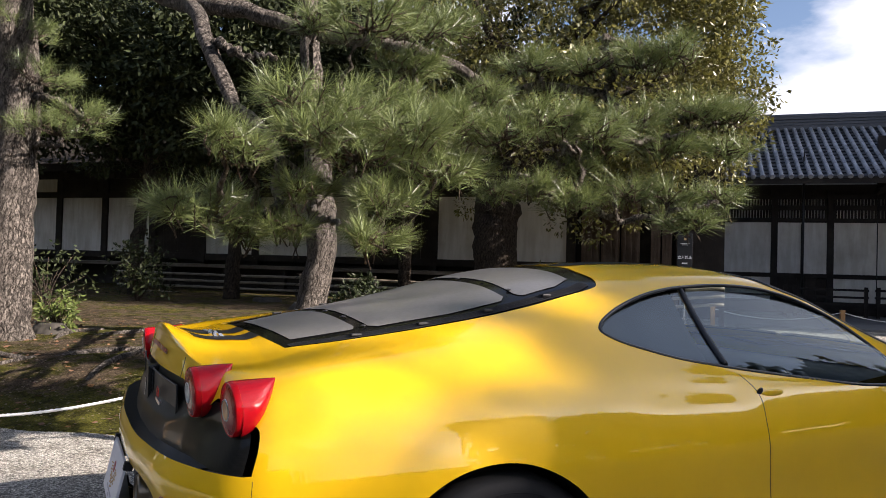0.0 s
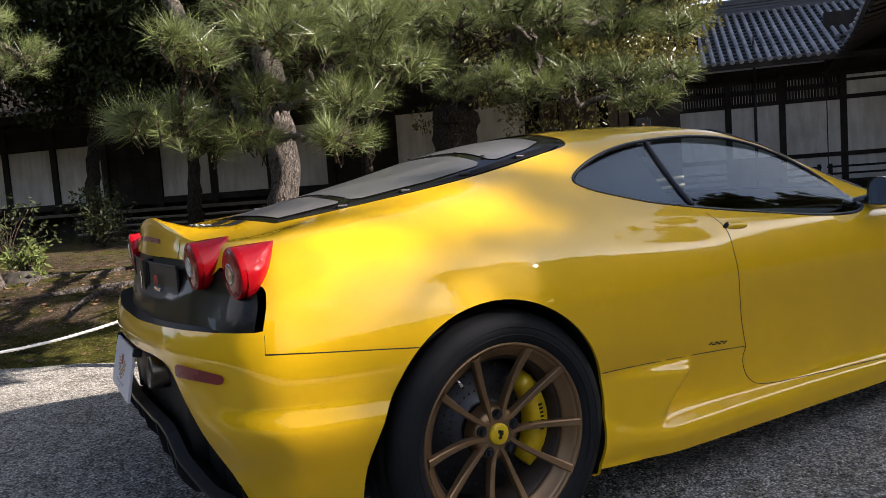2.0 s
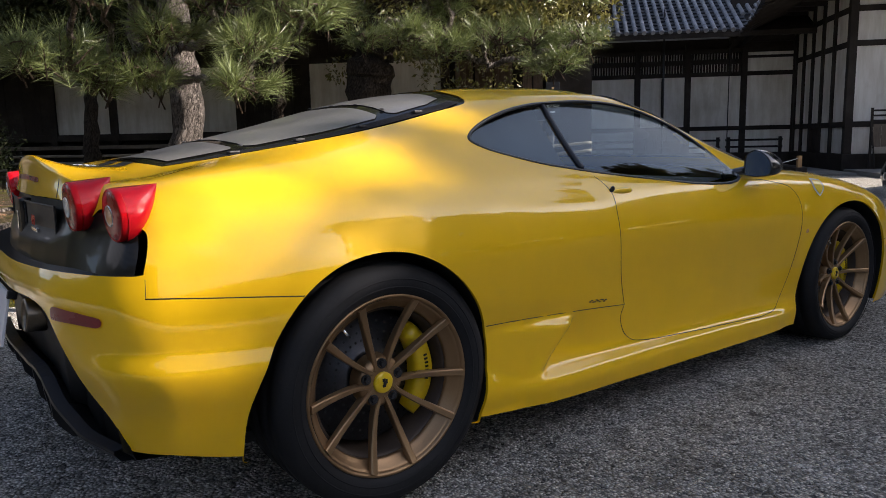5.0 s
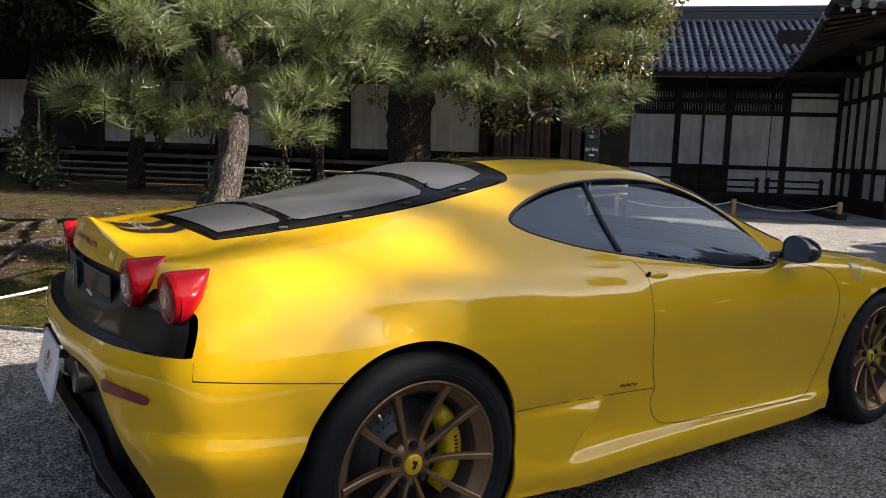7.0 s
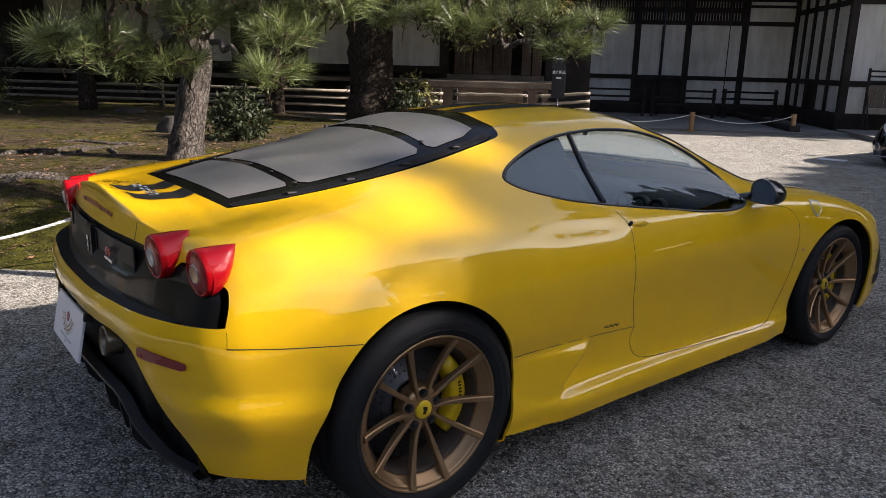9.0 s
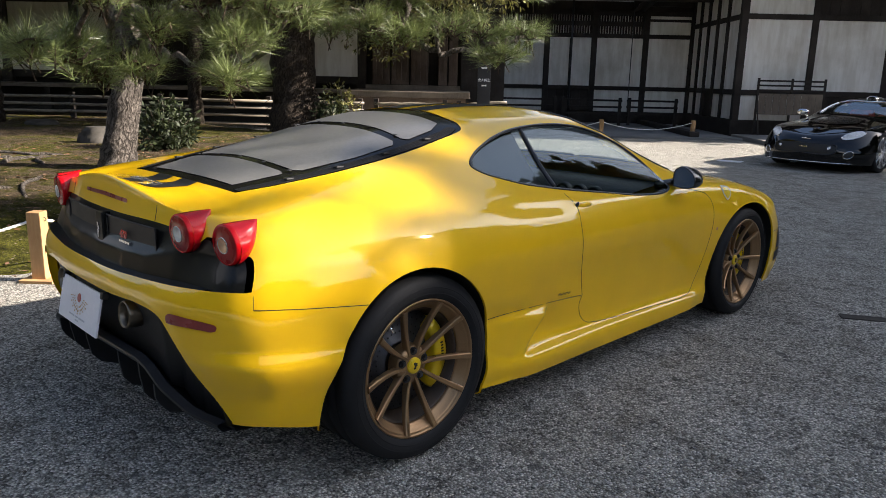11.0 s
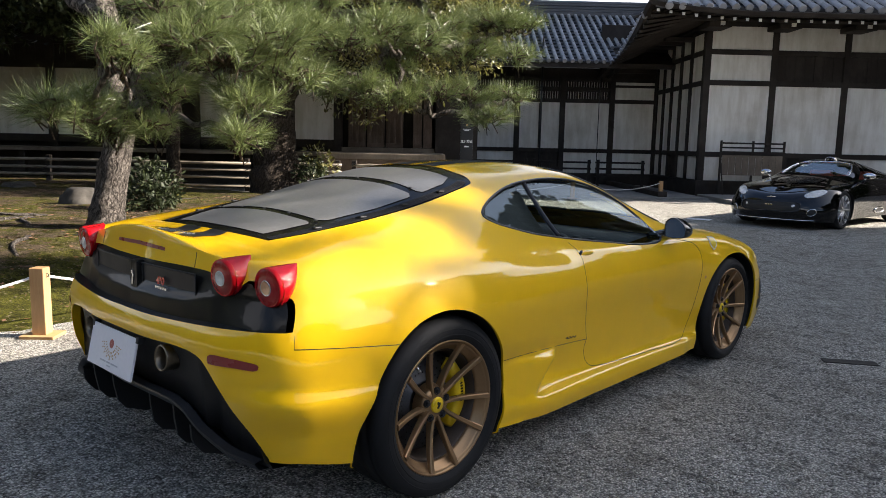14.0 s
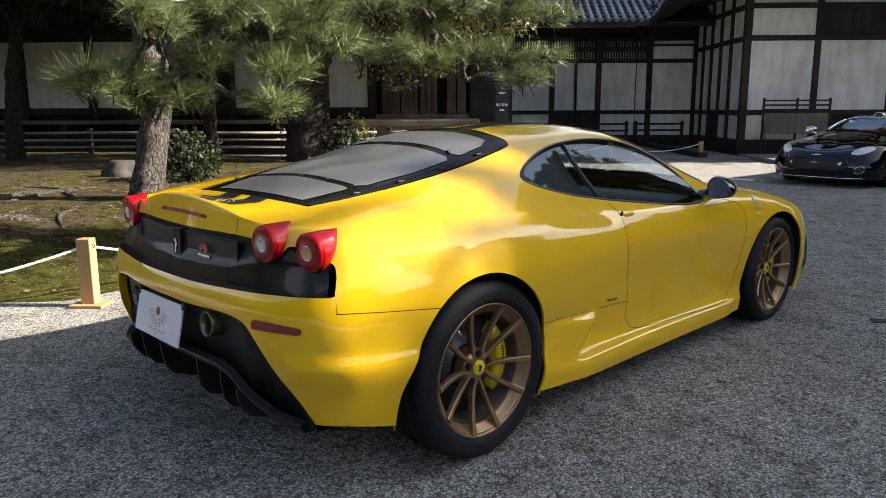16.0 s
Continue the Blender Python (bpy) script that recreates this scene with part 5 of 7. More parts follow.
for c0, c1 in zip(cols, cols[1:]):
    for k in range(3):
        bm.faces.new((c0[k], c0[k + 1], c1[k + 1], c1[k]))
diffuser = part("diffuser_panel", bm, BLACK, coupe, "matt black lower tail panel", True)
edge = SK.place("rear", [p for p in DIFFUSER if p[0] > 0 and p[1] > .26])
flange("bumper_lip", edge, (0, 0.035, 0), YELLOW, coupe)
lip = []
for x in np.linspace(-.70, .70, 61):
    ax = abs(x)
    z = float(np.interp(ax, [0, .28, .36, .42, .50, .60, .70, .745], [.425, .426, .422, .402, .352, .300, .262, .25]))
    y = float(np.interp(ax, [0, .30, .50, .62, .70, .745], [-.80, -.79, -.765, -.725, -.67, -.635]))
    lip.append((x, y, z))
v, f = [], []
for x, y, z in lip:
    v += [(x, y, z), (x, y - .002, z - .007), (x, y + .016, z - .030), (x, y + .24, z - .14 if abs(x) < .6 else z - .04), (x, y + .03, z + .004)]
for i in range(len(lip) - 1):
    a, b = 5 * i, 5 * i + 5
    f += [(a, a + 1, b + 1, b), (a + 1, a + 2, b + 2, b + 1), (a + 2, a + 3, b + 3, b + 2), (a + 4, a, b, b + 4)]
tagged(raw("diffuser", v, f, SATIN, coupe, False), "carbon rear diffuser with vertical fins")
for x in (-.46, -.34, -.16, .16, .34, .46):
    bm = bmesh.new()
    zt = .39 if abs(x) < .4 else .35
    prof = [(-.766, zt), (-.762, zt - .05), (-.750, .275), (-.72, .238), (-.64, .208), (-.55, .20), (-.50, .25), (-.52, zt - .1)]
    for s in (-.006, .006):
        bm.faces.new([bm.verts.new((x + s + (z - .4) * .05 * np.sign(x), y, z)) for y, z in prof])
    fs = list(bm.faces)
    v0, v1 = list(fs[0].verts), list(fs[1].verts)
    for k in range(len(v0)):
        bm.faces.new((v0[k], v0[(k + 1) % len(v0)], v1[(k + 1) % len(v0)], v1[k]))
    part("diffuser_fin", bm, BLACK, coupe)
for s in (1, -1):
    bm = bmesh.new()
    m = Matrix.Translation((s * .300, -.782, .553)) @ Matrix.Rotation(radians(-4), 4, "X") @ Matrix.Diagonal((1.1, 1, 1.1, 1))
    add_lathe(bm, [(.16, .032), (.02, .032), (.0, .036), (-.006, .040), (.0, .0425), (.06, .0425), (.16, .041)], 36, "y", m)
    pipe = part("exhaust_pipe", bm, EXHAUST, coupe, "burnished round exhaust tip", True)
    bm = bmesh.new()
    add_lathe(bm, [(.035, .001), (.035, .0325)], 36, "y", m)
    part("pipe_bore", bm, BLACK, pipe)

# rear reflectors
refl = outline([(.572, .612), (.58, .62), (.66, .618), (.728, .610)], [(.728, .610), (.744, .604), (.742, .590), (.732, .584)], [(.732, .584), (.66, .588), (.582, .588)], [(.582, .588), (.570, .592), (.572, .612)])
skin_piece("reflector", "rear", refl, 0.004, REDDARK, coupe, "dull red bumper reflector")

# show card where the plate hangs
sc = part("show_card", box((-.188, -.004, -.080), (.188, .004, .076), 0.002), CARD, coupe, "white card with a small gold crest")
sc.matrix_local = pose(-.022, -.818, .522, -12, 0, 0)
bm = bmesh.new()
add_lathe(bm, [(-.0065, .001), (-.0065, .0155), (-.005, .017)], 24, "y", Matrix.Translation((0, 0, .022)))
part("crest", bm, PRINTRED, sc)
bm = bmesh.new()
for ring, count in ((.030, 11), (.042, 15), (.052, 9)):
    for k in range(count):
        a = radians(-78 + k * 156 / (count - 1))
        x, z = ring * 1.55 * math.sin(a), .018 - ring * 1.05 * math.cos(a) + .010 * abs(math.sin(a))
        add_box(bm, (-.0035, -.0062, -.0016), (.0035, -.0045, .0016), 0.0, Matrix.Translation((x, 0, z)) @ Matrix.Rotation(-a + math.pi / 2, 4, "Y"))
part("crest_rays", bm, PRINTGOLD, sc)
bm = bmesh.new()
for k in range(16):
    if k not in (5, 9):
        add_box(bm, (-.075 + k * .0095, -.0062, -.052), (-.068 + k * .0095, -.0045, -.047))
add_box(bm, (-.014, -.0062, -.064), (.014, -.0045, -.060))
part("print_line", bm, PRINTGREY, sc)
for sx in (-.194, .182):
    part("card_clip", box((sx, -.006, .06), (sx + .02, .02, .085), 0.004), BLACK, sc)


def tail_lamp(x, y, z, r, glass, s, tip):
    """Round lamp facing rearward: clear eye, red lens, and a red barrel that runs forward into the wing."""
    tilt = Matrix.Translation((s * x, y, z)) @ Matrix.Rotation(s * radians(5 if x > .65 else 3), 4, "Z") @ Matrix.Rotation(radians(4), 4, "X")
    bm = bmesh.new()
    add_lathe(bm, [(-.009, r - .006), (-.010, r - .003), (-.007, r), (.006, r + .001)], 48, "y", tilt)
    lamp = part("tail_lamp", bm, REDLENS, coupe, "round red tail lamp with a clear eye", True)
    bm = bmesh.new()
    add_lathe(bm, [(-.015, .023), (-.0145, .036), (-.012, r - .013), (-.0088, r - .0055)], 48, "y", tilt)
    part("lamp_lens", bm, REDDEEP, lamp, "deep red prismatic lens", True)
    bm = bmesh.new()
    add_lathe(bm, [(-.011, .001), (-.0115, .010), (-.013, .018), (-.0155, .023)], 36, "y", tilt)
    part("lamp_eye", bm, glass, lamp, "", True)
    bm = bmesh.new()
    add_lathe(bm, [(-.0148, .0225), (-.0172, .0245), (-.0145, .0262)], 36, "y", tilt)
    part("lamp_ring", bm, SILVER, lamp, "", True)
    bm = bmesh.new()
    rings = []
    n = 12
    for k in range(n):
        t = k / (n - 1)
        rad = (r + .001) * (1 - t ** 2.4) + .0015
        c = Vector((s * tip[0] * t ** 1.6, .006 + tip[1] * t, (r + .001 - rad) + tip[2] * t))
        rings.append([bm.verts.new(tilt @ (c + Vector((rad * math.cos(a), 0, rad * math.sin(a))))) for a in (2 * math.pi * q / 36 for q in range(36))])
    for a, b in zip(rings, rings[1:]):
        for q in range(36):
            bm.faces.new((a[q], a[(q + 1) % 36], b[(q + 1) % 36], b[q]))
    part("lamp_fairing", bm, REDBARREL, lamp, "ribbed red barrel behind the lens", True)


for s in (1, -1):
    tail_lamp(.553, -.684, .860, .062, CLEARLENS, s, (.030, .084, .002))
    tail_lamp(.728, -.626, .846, .064, AMBER if s > 0 else CLEARLENS, s, (.026, .090, .000))


# wheels
def wheel(x, y, r_tyre, width, side, parent):
    """Bronze five-twin-spoke wheel with tyre, disc and caliper. side +1 faces +x."""
    m = Matrix.Translation((x, y, r_tyre)) @ (Matrix.Identity(4) if side > 0 else Matrix.Rotation(math.pi, 4, "Z"))
    rl = 0.2475
    bm = bmesh.new()
    prof = [(-.010, rl - .004), (.000, rl), (.004, rl + .006), (-.004, rl + .010), (-.03, rl - .002), (-.05, rl - .012), (-.12, rl - .02), (-width + .03, rl - .006), (-width + .01, rl + .008)]
    add_lathe(bm, prof, 72, "x", m)
    add_lathe(bm, [(-.006, rl - .004), (-.010, rl - .012), (-.020, rl - .014), (-.022, rl - .020), (-.030, rl - .022), (-.031, rl - .030), (-.044, rl - .032)], 72, "x", m)
    rim = part("wheel", bm, BRONZE, parent, "bronze alloy wheel with ten slim spokes", True)
    # deep part of the barrel, coloured dark in place of shadow
    bm = bmesh.new()
    add_lathe(bm, [(-.044, rl - .033), (-.048, rl - .042), (-width + .03, rl - .038)], 72, "x", m)
    part("wheel_barrel", bm, BARREL_SHADE, rim, "inner barrel darkened for its shadow", True)
    bm = bmesh.new()
    h = r_tyre
    add_lathe(bm, [(-.012, rl + .002), (.004, rl + .012), (.013, rl + .035), (.012, h - .035), (.000, h - .012), (-.022, h - .002), (-.05, h), (-.055, h - .007), (-.062, h - .007), (-.067, h), (-.115, h + .001), (-.12, h - .007), (-.128, h - .007), (-.133, h + .001), (-width + .07, h), (-width + .062, h - .007), (-width + .055, h - .007), (-width + .05, h), (-width + .022, h - .002), (-width, h - .014), (-width - .012, h - .04), (-width - .008, rl + .01)], 96, "x", m)
    part("tyre", bm, RUBBER, rim, "black low-profile tyre", True)
    bm = bmesh.new()
    for k in range(2):
        add_lathe(bm, [(.0132, rl + .028 + k * .022), (.0148, rl + .030 + k * .022), (.0132, rl + .032 + k * .022)], 96, "x", m)
    part("sidewall_ring", bm, RUBBER, rim, "", True)
    for k in range(5):
        for q in (-1, 1):
            mid = radians(90 + 36 + 72 * k)
            bm = bmesh.new()
            prev = None
            for t in np.linspace(0, 1, 15):
                rad = .040 + (rl - .003 - .040) * t
                # the pair leaves the hub as one point and opens like a wishbone
                off = (.0055 + .0605 * t ** 0.78) * q
                ang = mid + off / rad
                w = .0062 + .0052 * t ** 1.3
                xf = -.046 + .052 * t ** 1.7
                deep = .030 - .016 * t
                c = Vector((0, math.cos(ang), math.sin(ang)))
                tg = Vector((0, -math.sin(ang), math.cos(ang)))
                ring = [bm.verts.new(m @ (c * rad + tg * dw + Vector((xf + dx, 0, 0)))) for dw, dx in ((-w, -.0015), (-w * .7, .0015), (w * .7, .0015), (w, -.0015), (w * 1.05, -deep), (-w * 1.05, -deep))]
                if prev:
                    for e in range(6):
                        bm.faces.new((prev[e], prev[(e + 1) % 6], ring[(e + 1) % 6], ring[e]))
                prev = ring
            bm.faces.new(prev)
            sp = part("spoke", bm, BRONZE, rim)
            sp.data.polygons.foreach_set("use_smooth", [False] * len(sp.data.polygons))
    bm = bmesh.new()
    add_lathe(bm, [(-.10, .075), (-.06, .072), (-.052, .066), (-.046, .045), (-.046, .030)], 48, "x", m)
    part("hub", bm, BRONZE, rim, "", True)
    bm = bmesh.new()
    add_lathe(bm, [(-.036, .001), (-.037, .026), (-.040, .030), (-.05, .0305)], 36, "x", m)
    cap = part("centre_cap", bm, CALIPER, rim, "round yellow centre cap", True)
    bm = bmesh.new()
    for z0, z1, y0, y1 in ((-.012, -.004, -.006, .004), (-.006, .006, -.003, .006), (.004, .013, -.006, .003), (-.002, .010, .004, .010)):
        add_box(bm, (-.037, y0, z0), (-.0345, y1, z1), 0.001, m)
    part("cap_emblem", bm, BLACK, cap)
    for k in range(5):
        a = radians(90 + 72 * k)
        mm = m @ Matrix.Translation((0, .054 * math.cos(a), .054 * math.sin(a)))
        bm = bmesh.new()
        add_lathe(bm, [(-.052, .0145), (-.044, .0145), (-.044, .0105), (-.056, .0105)], 18, "x", mm)
        add_lathe(bm, [(-.036, .001), (-.036, .0085), (-.05, .0095)], 6, "x", mm)
        part("wheel_bolt", bm, SATIN, rim)
    bm = bmesh.new()
    add_lathe(bm, [(-.135, .06), (-.115, .062), (-.112, .085), (-.125, .088), (-.125, .190), (-.155, .190), (-.155, .088)], 64, "x", m)
    disc = part("brake_disc", bm, STEEL, rim, "drilled grey brake disc", True)
    bm = bmesh.new()
    for k in range(36):
        for q, rr in enumerate((.108, .134, .160, .178)):
            a = radians(k * 10 + q * 4)
            c = Vector((-.1243, rr * math.cos(a), rr * math.sin(a)))
            bm.faces.new([bm.verts.new(m @ (c + Vector((0, .004 * math.cos(b), .004 * math.sin(b))))) for b in (0, 1.05, 2.1, 3.15, 4.2, 5.25)])
    tagged(part("disc_drilling", bm, BLACK, disc), kind="stuff")
    # caliper sits on the front half of the disc
    bm = bmesh.new()
    fw = 1 if side > 0 else -1
    prev = None
    for t in np.linspace(-1, 1, 13):
        ang = (0 if fw > 0 else math.pi) + radians(46) * t
        c = Vector((0, math.cos(ang), math.sin(ang)))
        bulge = .010 * (1 - t * t)
        r0, r1 = .135 + .012 * abs(t) ** 3, .203 - .008 * abs(t) ** 4
        ring = [bm.verts.new(m @ (c * rr + Vector((xx, 0, 0)))) for rr, xx in ((r0, -.17), (r0, -.095 + bulge), (r0 + .012, -.082 + bulge), (r1 - .014, -.082 + bulge), (r1, -.098), (r1, -.17))]
        if prev:
            for e in range(6):
                bm.faces.new((prev[e], prev[(e + 1) % 6], ring[(e + 1) % 6], ring[e]))
        else:
            bm.faces.new(ring[::-1])
        prev = ring
    bm.faces.new(prev)
    cal = part("brake_caliper", bm, CALIPER, rim, "yellow brake caliper", True)
    bm = bmesh.new()
    for k in range(7):
        ang = (0 if fw > 0 else math.pi) + radians(14 - k * 4.0) * fw
        c = Vector((-.0715, .170 * math.cos(ang), .170 * math.sin(ang)))
        add_box(bm, (-.001, -.0055, -.0028), (.001, .0055, .0028), 0, m @ Matrix.Translation(c) @ Matrix.Rotation(ang, 4, "X"))
    part("caliper_print", bm, BLACK, cal)
    bm = bmesh.new()
    add_tube(bm, [m @ Vector(p) for p in ((-.028, (rl - .02) * math.cos(2.2), (rl - .02) * math.sin(2.2)), (-.012, (rl - .045) * math.cos(2.22), (rl - .045) * math.sin(2.22)))], .0045, 8)
    part("valve", bm, CHROME, rim, "", True)
    return rim


for s in (1, -1):
    wheel(s * .925, 0.0, .341, .275, s, coupe)
    wheel(s * .915, 2.6, .324, .235, s, coupe)

# door mirrors
for s in (1, -1):
    mm = Matrix.Translation((s * .912, 1.855, .884)) @ Matrix.Rotation(s * radians(-8), 4, "Z")
    shape = smooth_line([(-.060, -.050), (-.064, -.010), (-.054, .034), (-.018, .054), (.034, .036), (.066, -.002), (.064, -.040), (.0, -.054), (-.060, -.050)], 40)[:-1]
    bm = bmesh.new()
    rings = []
    for y, k in ((-.040, .93), (-.046, .96), (-.046, 1.0), (-.038, 1.03), (-.005, 1.02), (.035, .86), (.065, .58), (.080, .22)):
        rings.append([bm.verts.new(mm @ Vector((s * x * k, y, z * k))) for x, z in shape])
    for a, b in zip(rings, rings[1:]):
        for q in range(len(a)):
            bm.faces.new((a[q], a[(q + 1) % len(a)], b[(q + 1) % len(a)], b[q]))
    bm.faces.new(rings[-1])
    bmesh.ops.recalc_face_normals(bm, faces=bm.faces)
    mir = part("door_mirror", bm, GLOSSBLACK, coupe, "gloss black door mirror", True)
    bm = bmesh.new()
    bm.faces.new([bm.verts.new(mm @ Vector((s * x * .94, -.041, z * .94))) for x, z in shape])
    part("mirror_glass", bm, CHROME, mir, "")
    part("mirror_arm", tube([(s * .77, 1.78, .835), (s * .80, 1.82, .843), (s * .87, 1.865, .862)], [.022, .018, .02], 8), GLOSSBLACK, mir, "", True)
    tri = SK.place("side", [(1.83, .83), (1.70, .835), (1.70, .955)], 0.003) * np.array([s, 1, 1])

# handles, script, badges
hp = SK.place("side", [(1.035, .812)], 0.0)[0]
for s in (1, -1):
    bm = bmesh.new()
    bmesh.ops.create_uvsphere(bm, u_segments=24, v_segments=12, radius=1, matrix=Matrix.Translation((s * (hp[0] - .002), 1.045, .812)) @ Matrix.Rotation(s * radians(18), 4, "Y") @ Matrix.Diagonal((.010, .055, .014, 1)))
    h = part("door_handle", bm, YELLOW, coupe, "flush yellow pull handle", True)
    # black spot that draws the shadow inside the handle's cup
    bm = bmesh.new()
    bmesh.ops.create_uvsphere(bm, u_segments=20, v_segments=10, radius=1, matrix=Matrix.Translation((s * (hp[0] - .001), .990, .818)) @ Matrix.Rotation(s * radians(18), 4, "Y") @ Matrix.Diagonal((.0045, .013, .016, 1)))
    part("handle_recess", bm, BLACK, h, "", True)
bm = bmesh.new()
for k in range(11):
    y = .835 + k * .0088
    z = .447 + 0.004 * math.sin(k * 1.9) - .0006 * k
    c = SK.place("side", [(y, z)], 0.0015)[0]
    add_box(bm, (c[0] - .002, y - .0038, z - .0021), (c[0] + .0012, y + .0044, z + .0021), 0.0008)
part("side_script", bm, BLACK, coupe, "small black designer script")
shield_pts = outline([(2.30, .80), (2.37, .79)], [(2.37, .79), (2.375, .755), (2.33, .715)], [(2.33, .715), (2.295, .76), (2.30, .80)])
skin_piece("shield_badge", "side", shield_pts, 0.003, PRINTGREY, coupe, "enamelled shield badge")
skin_piece("shield_face", "side", outline([(2.305, .792), (2.362, .784)], [(2.362, .784), (2.366, .757), (2.331, .724)], [(2.331, .724), (2.303, .762), (2.305, .792)]), 0.0045, CALIPER, coupe, "enamelled shield badge")
skin_piece("side_marker", "side", outline([(2.225, .575), (2.243, .580)], [(2.243, .580), (2.245, .562), (2.227, .557)], [(2.227, .557), (2.225, .575)]), 0.004, AMBER, coupe, "small amber side marker")
for z0, z1 in ((.345, .455), (.26, .325)):
    skin_piece("front_vent", "side", outline([(3.045, z0), (3.20, z0 + .01)], [(3.20, z0 + .01), (3.19, z1 + .01)], [(3.19, z1 + .01), (3.035, z1)], [(3.035, z1), (3.045, z0)]), 0.003, BLACK, coupe, "black front bumper vent")
HEADLAMP = outline([(.52, 3.10), (.70, 2.98), (.78, 2.80)], [(.78, 2.80), (.72, 3.05), (.68, 3.28)], [(.68, 3.28), (.58, 3.24), (.52, 3.10)])
skin_piece("headlamp", "top", HEADLAMP, 0.003, CLEARLENS, coupe, "slanted clear headlamp")

# cabin
bm = bmesh.new()
add_box(bm, (-.76, -.30, .17), (.76, 2.24, .24), 0.02)
part("floor_pan", bm, BLACK, coupe)
part("bulkhead", box((-.56, .50, .22), (.56, .56, .97), 0.03), DARKLEATHER, coupe)
part("engine_bay", box((-.48, -.42, .24), (.48, .46, .86), 0.03), BLACK, coupe)
for s in (1, -1):
    part("inner_sill", box((s * .745 - .03, .9, .2), (s * .745 + .03, 2.0, .76), 0.02), DARKLEATHER, coupe)
    bm = bmesh.new()
    add_box(bm, (s * .36 - .22, .72, .30), (s * .36 + .22, 1.22, .44), 0.05)
    seat = part("seat", bm, DARKLEATHER, coupe, "dark leather bucket seat", True)
    bm = bmesh.new()
    add_box(bm, (-.22, -.06, 0), (.22, .06, .58), 0.05, Matrix.Translation((s * .36, .70, .36)) @ Matrix.Rotation(radians(18), 4, "X"))
    add_box(bm, (-.11, -.045, .56), (.11, .045, .70), 0.04, Matrix.Translation((s * .36, .70, .36)) @ Matrix.Rotation(radians(18), 4, "X"))
    part("backrest", bm, DARKLEATHER, seat, "", True)
bm = bmesh.new()
cols = []
for x in np.linspace(-.70, .70, 21):
    hump = .02 * math.exp(-((x + .36) / .16) ** 2)
    cols.append([bm.verts.new(p) for p in ((x, 1.70, .48), (x, 1.62, .60), (x, 1.60, .72 + hump), (x, 1.66, .79 + hump), (x, 1.90, .815), (x, 2.12, .80))])
for c0, c1 in zip(cols, cols[1:]):
    for k in range(5):
        bm.faces.new((c0[k], c0[k + 1], c1[k + 1], c1[k]))
part("dashboard", bm, DARKLEATHER, coupe, "dark dashboard", True)
part("console", box((-.11, .9, .28), (.11, 1.66, .50), 0.04), DARKLEATHER, coupe)
ring = [Vector((-.36, 1.46, .70)) + Matrix.Rotation(radians(-22), 3, "X") @ Vector((.18 * math.cos(a), 0, .18 * math.sin(a))) for a in (2 * math.pi * k / 40 for k in range(40))]
sw = part("steering_wheel", tube(ring, .015, 8, True), DARKLEATHER, coupe, "black steering wheel", True)
part("wheel_boss", box((-.50, 1.45, .67), (-.22, 1.49, .73), 0.015), DARKLEATHER, sw)
for x in (.10, .0, -.10):
    bm = bmesh.new()
    add_lathe(bm, [(-.012, .030), (-.016, .040), (-.01, .047), (.02, .048)], 24, "y", Matrix.Translation((x + .42, 1.60, .765)))
    part("air_vent", bm, SATIN, coupe, "round air vent", True)
bm = bmesh.new()
add_box(bm, (-.10, 1.40, 1.085), (.10, 1.425, 1.135), 0.012)
add_tube(bm, [(0, 1.41, 1.13), (0, 1.45, 1.165)], .008, 6)
part("rear_view_mirror", bm, SATIN, coupe)
part("under_tray", box((-.72, -.36, .20), (.72, 3.3, .235), 0.01), BLACK, coupe)

# ---- trees ----
def bent(pts, n, wobble, rng):
    """A crooked limb through control points."""
    p = smooth_line(pts, n)
    d = rng.normal(0, wobble, p.shape)
    d[0] = d[-1] = 0
    return p + d


def needles(clusters, rng, count=56, length=0.155, width=0.0032):
    """Long two-sided needles bursting from shoot tips. clusters: rows of x, y, z and direction."""
    c = np.repeat(clusters[:, :3], count, axis=0)
    d = np.repeat(clusters[:, 3:6], count, axis=0)
    n = len(c)
    r = rng.normal(0, 1, (n, 3))
    side = np.cross(d, r)
    side /= np.linalg.norm(side, axis=1, keepdims=True)
    ang = rng.uniform(0.15, 1.15, n)[:, None]
    way = np.cos(ang) * d + np.sin(ang) * side
    base = c - d * rng.uniform(0, 0.13, n)[:, None]
    tip = base + way * (length * rng.uniform(0.75, 1.2, n))[:, None] + np.array([0, 0, -0.008])
    w = np.cross(way, rng.normal(0, 1, (n, 3)))
    w *= width / np.linalg.norm(w, axis=1, keepdims=True)
    v = np.empty((n * 3, 3))
    v[0::3], v[1::3], v[2::3] = base - w / 2, base + w / 2, tip
    return v, np.arange(n * 3).reshape(-1, 3)


def bulk_mesh(name, v, f, material, parent=None):
    """A large triangle or quad mesh straight from arrays."""
    me = bpy.data.meshes.new(name)
    k = f.shape[1]
    me.vertices.add(len(v))
    me.vertices.foreach_set("co", np.ascontiguousarray(v, np.float32).ravel())
    me.loops.add(f.size)
    me.loops.foreach_set("vertex_index", np.ascontiguousarray(f, np.int32).ravel())
    me.polygons.add(len(f))
    me.polygons.foreach_set("loop_start", np.arange(0, f.size, k, dtype=np.int32))
    me.update(calc_edges=True)
    me.validate()
    ob = new(name, me)
    me.materials.append(material)
    if parent is not None:
        ob.parent = parent
    return ob


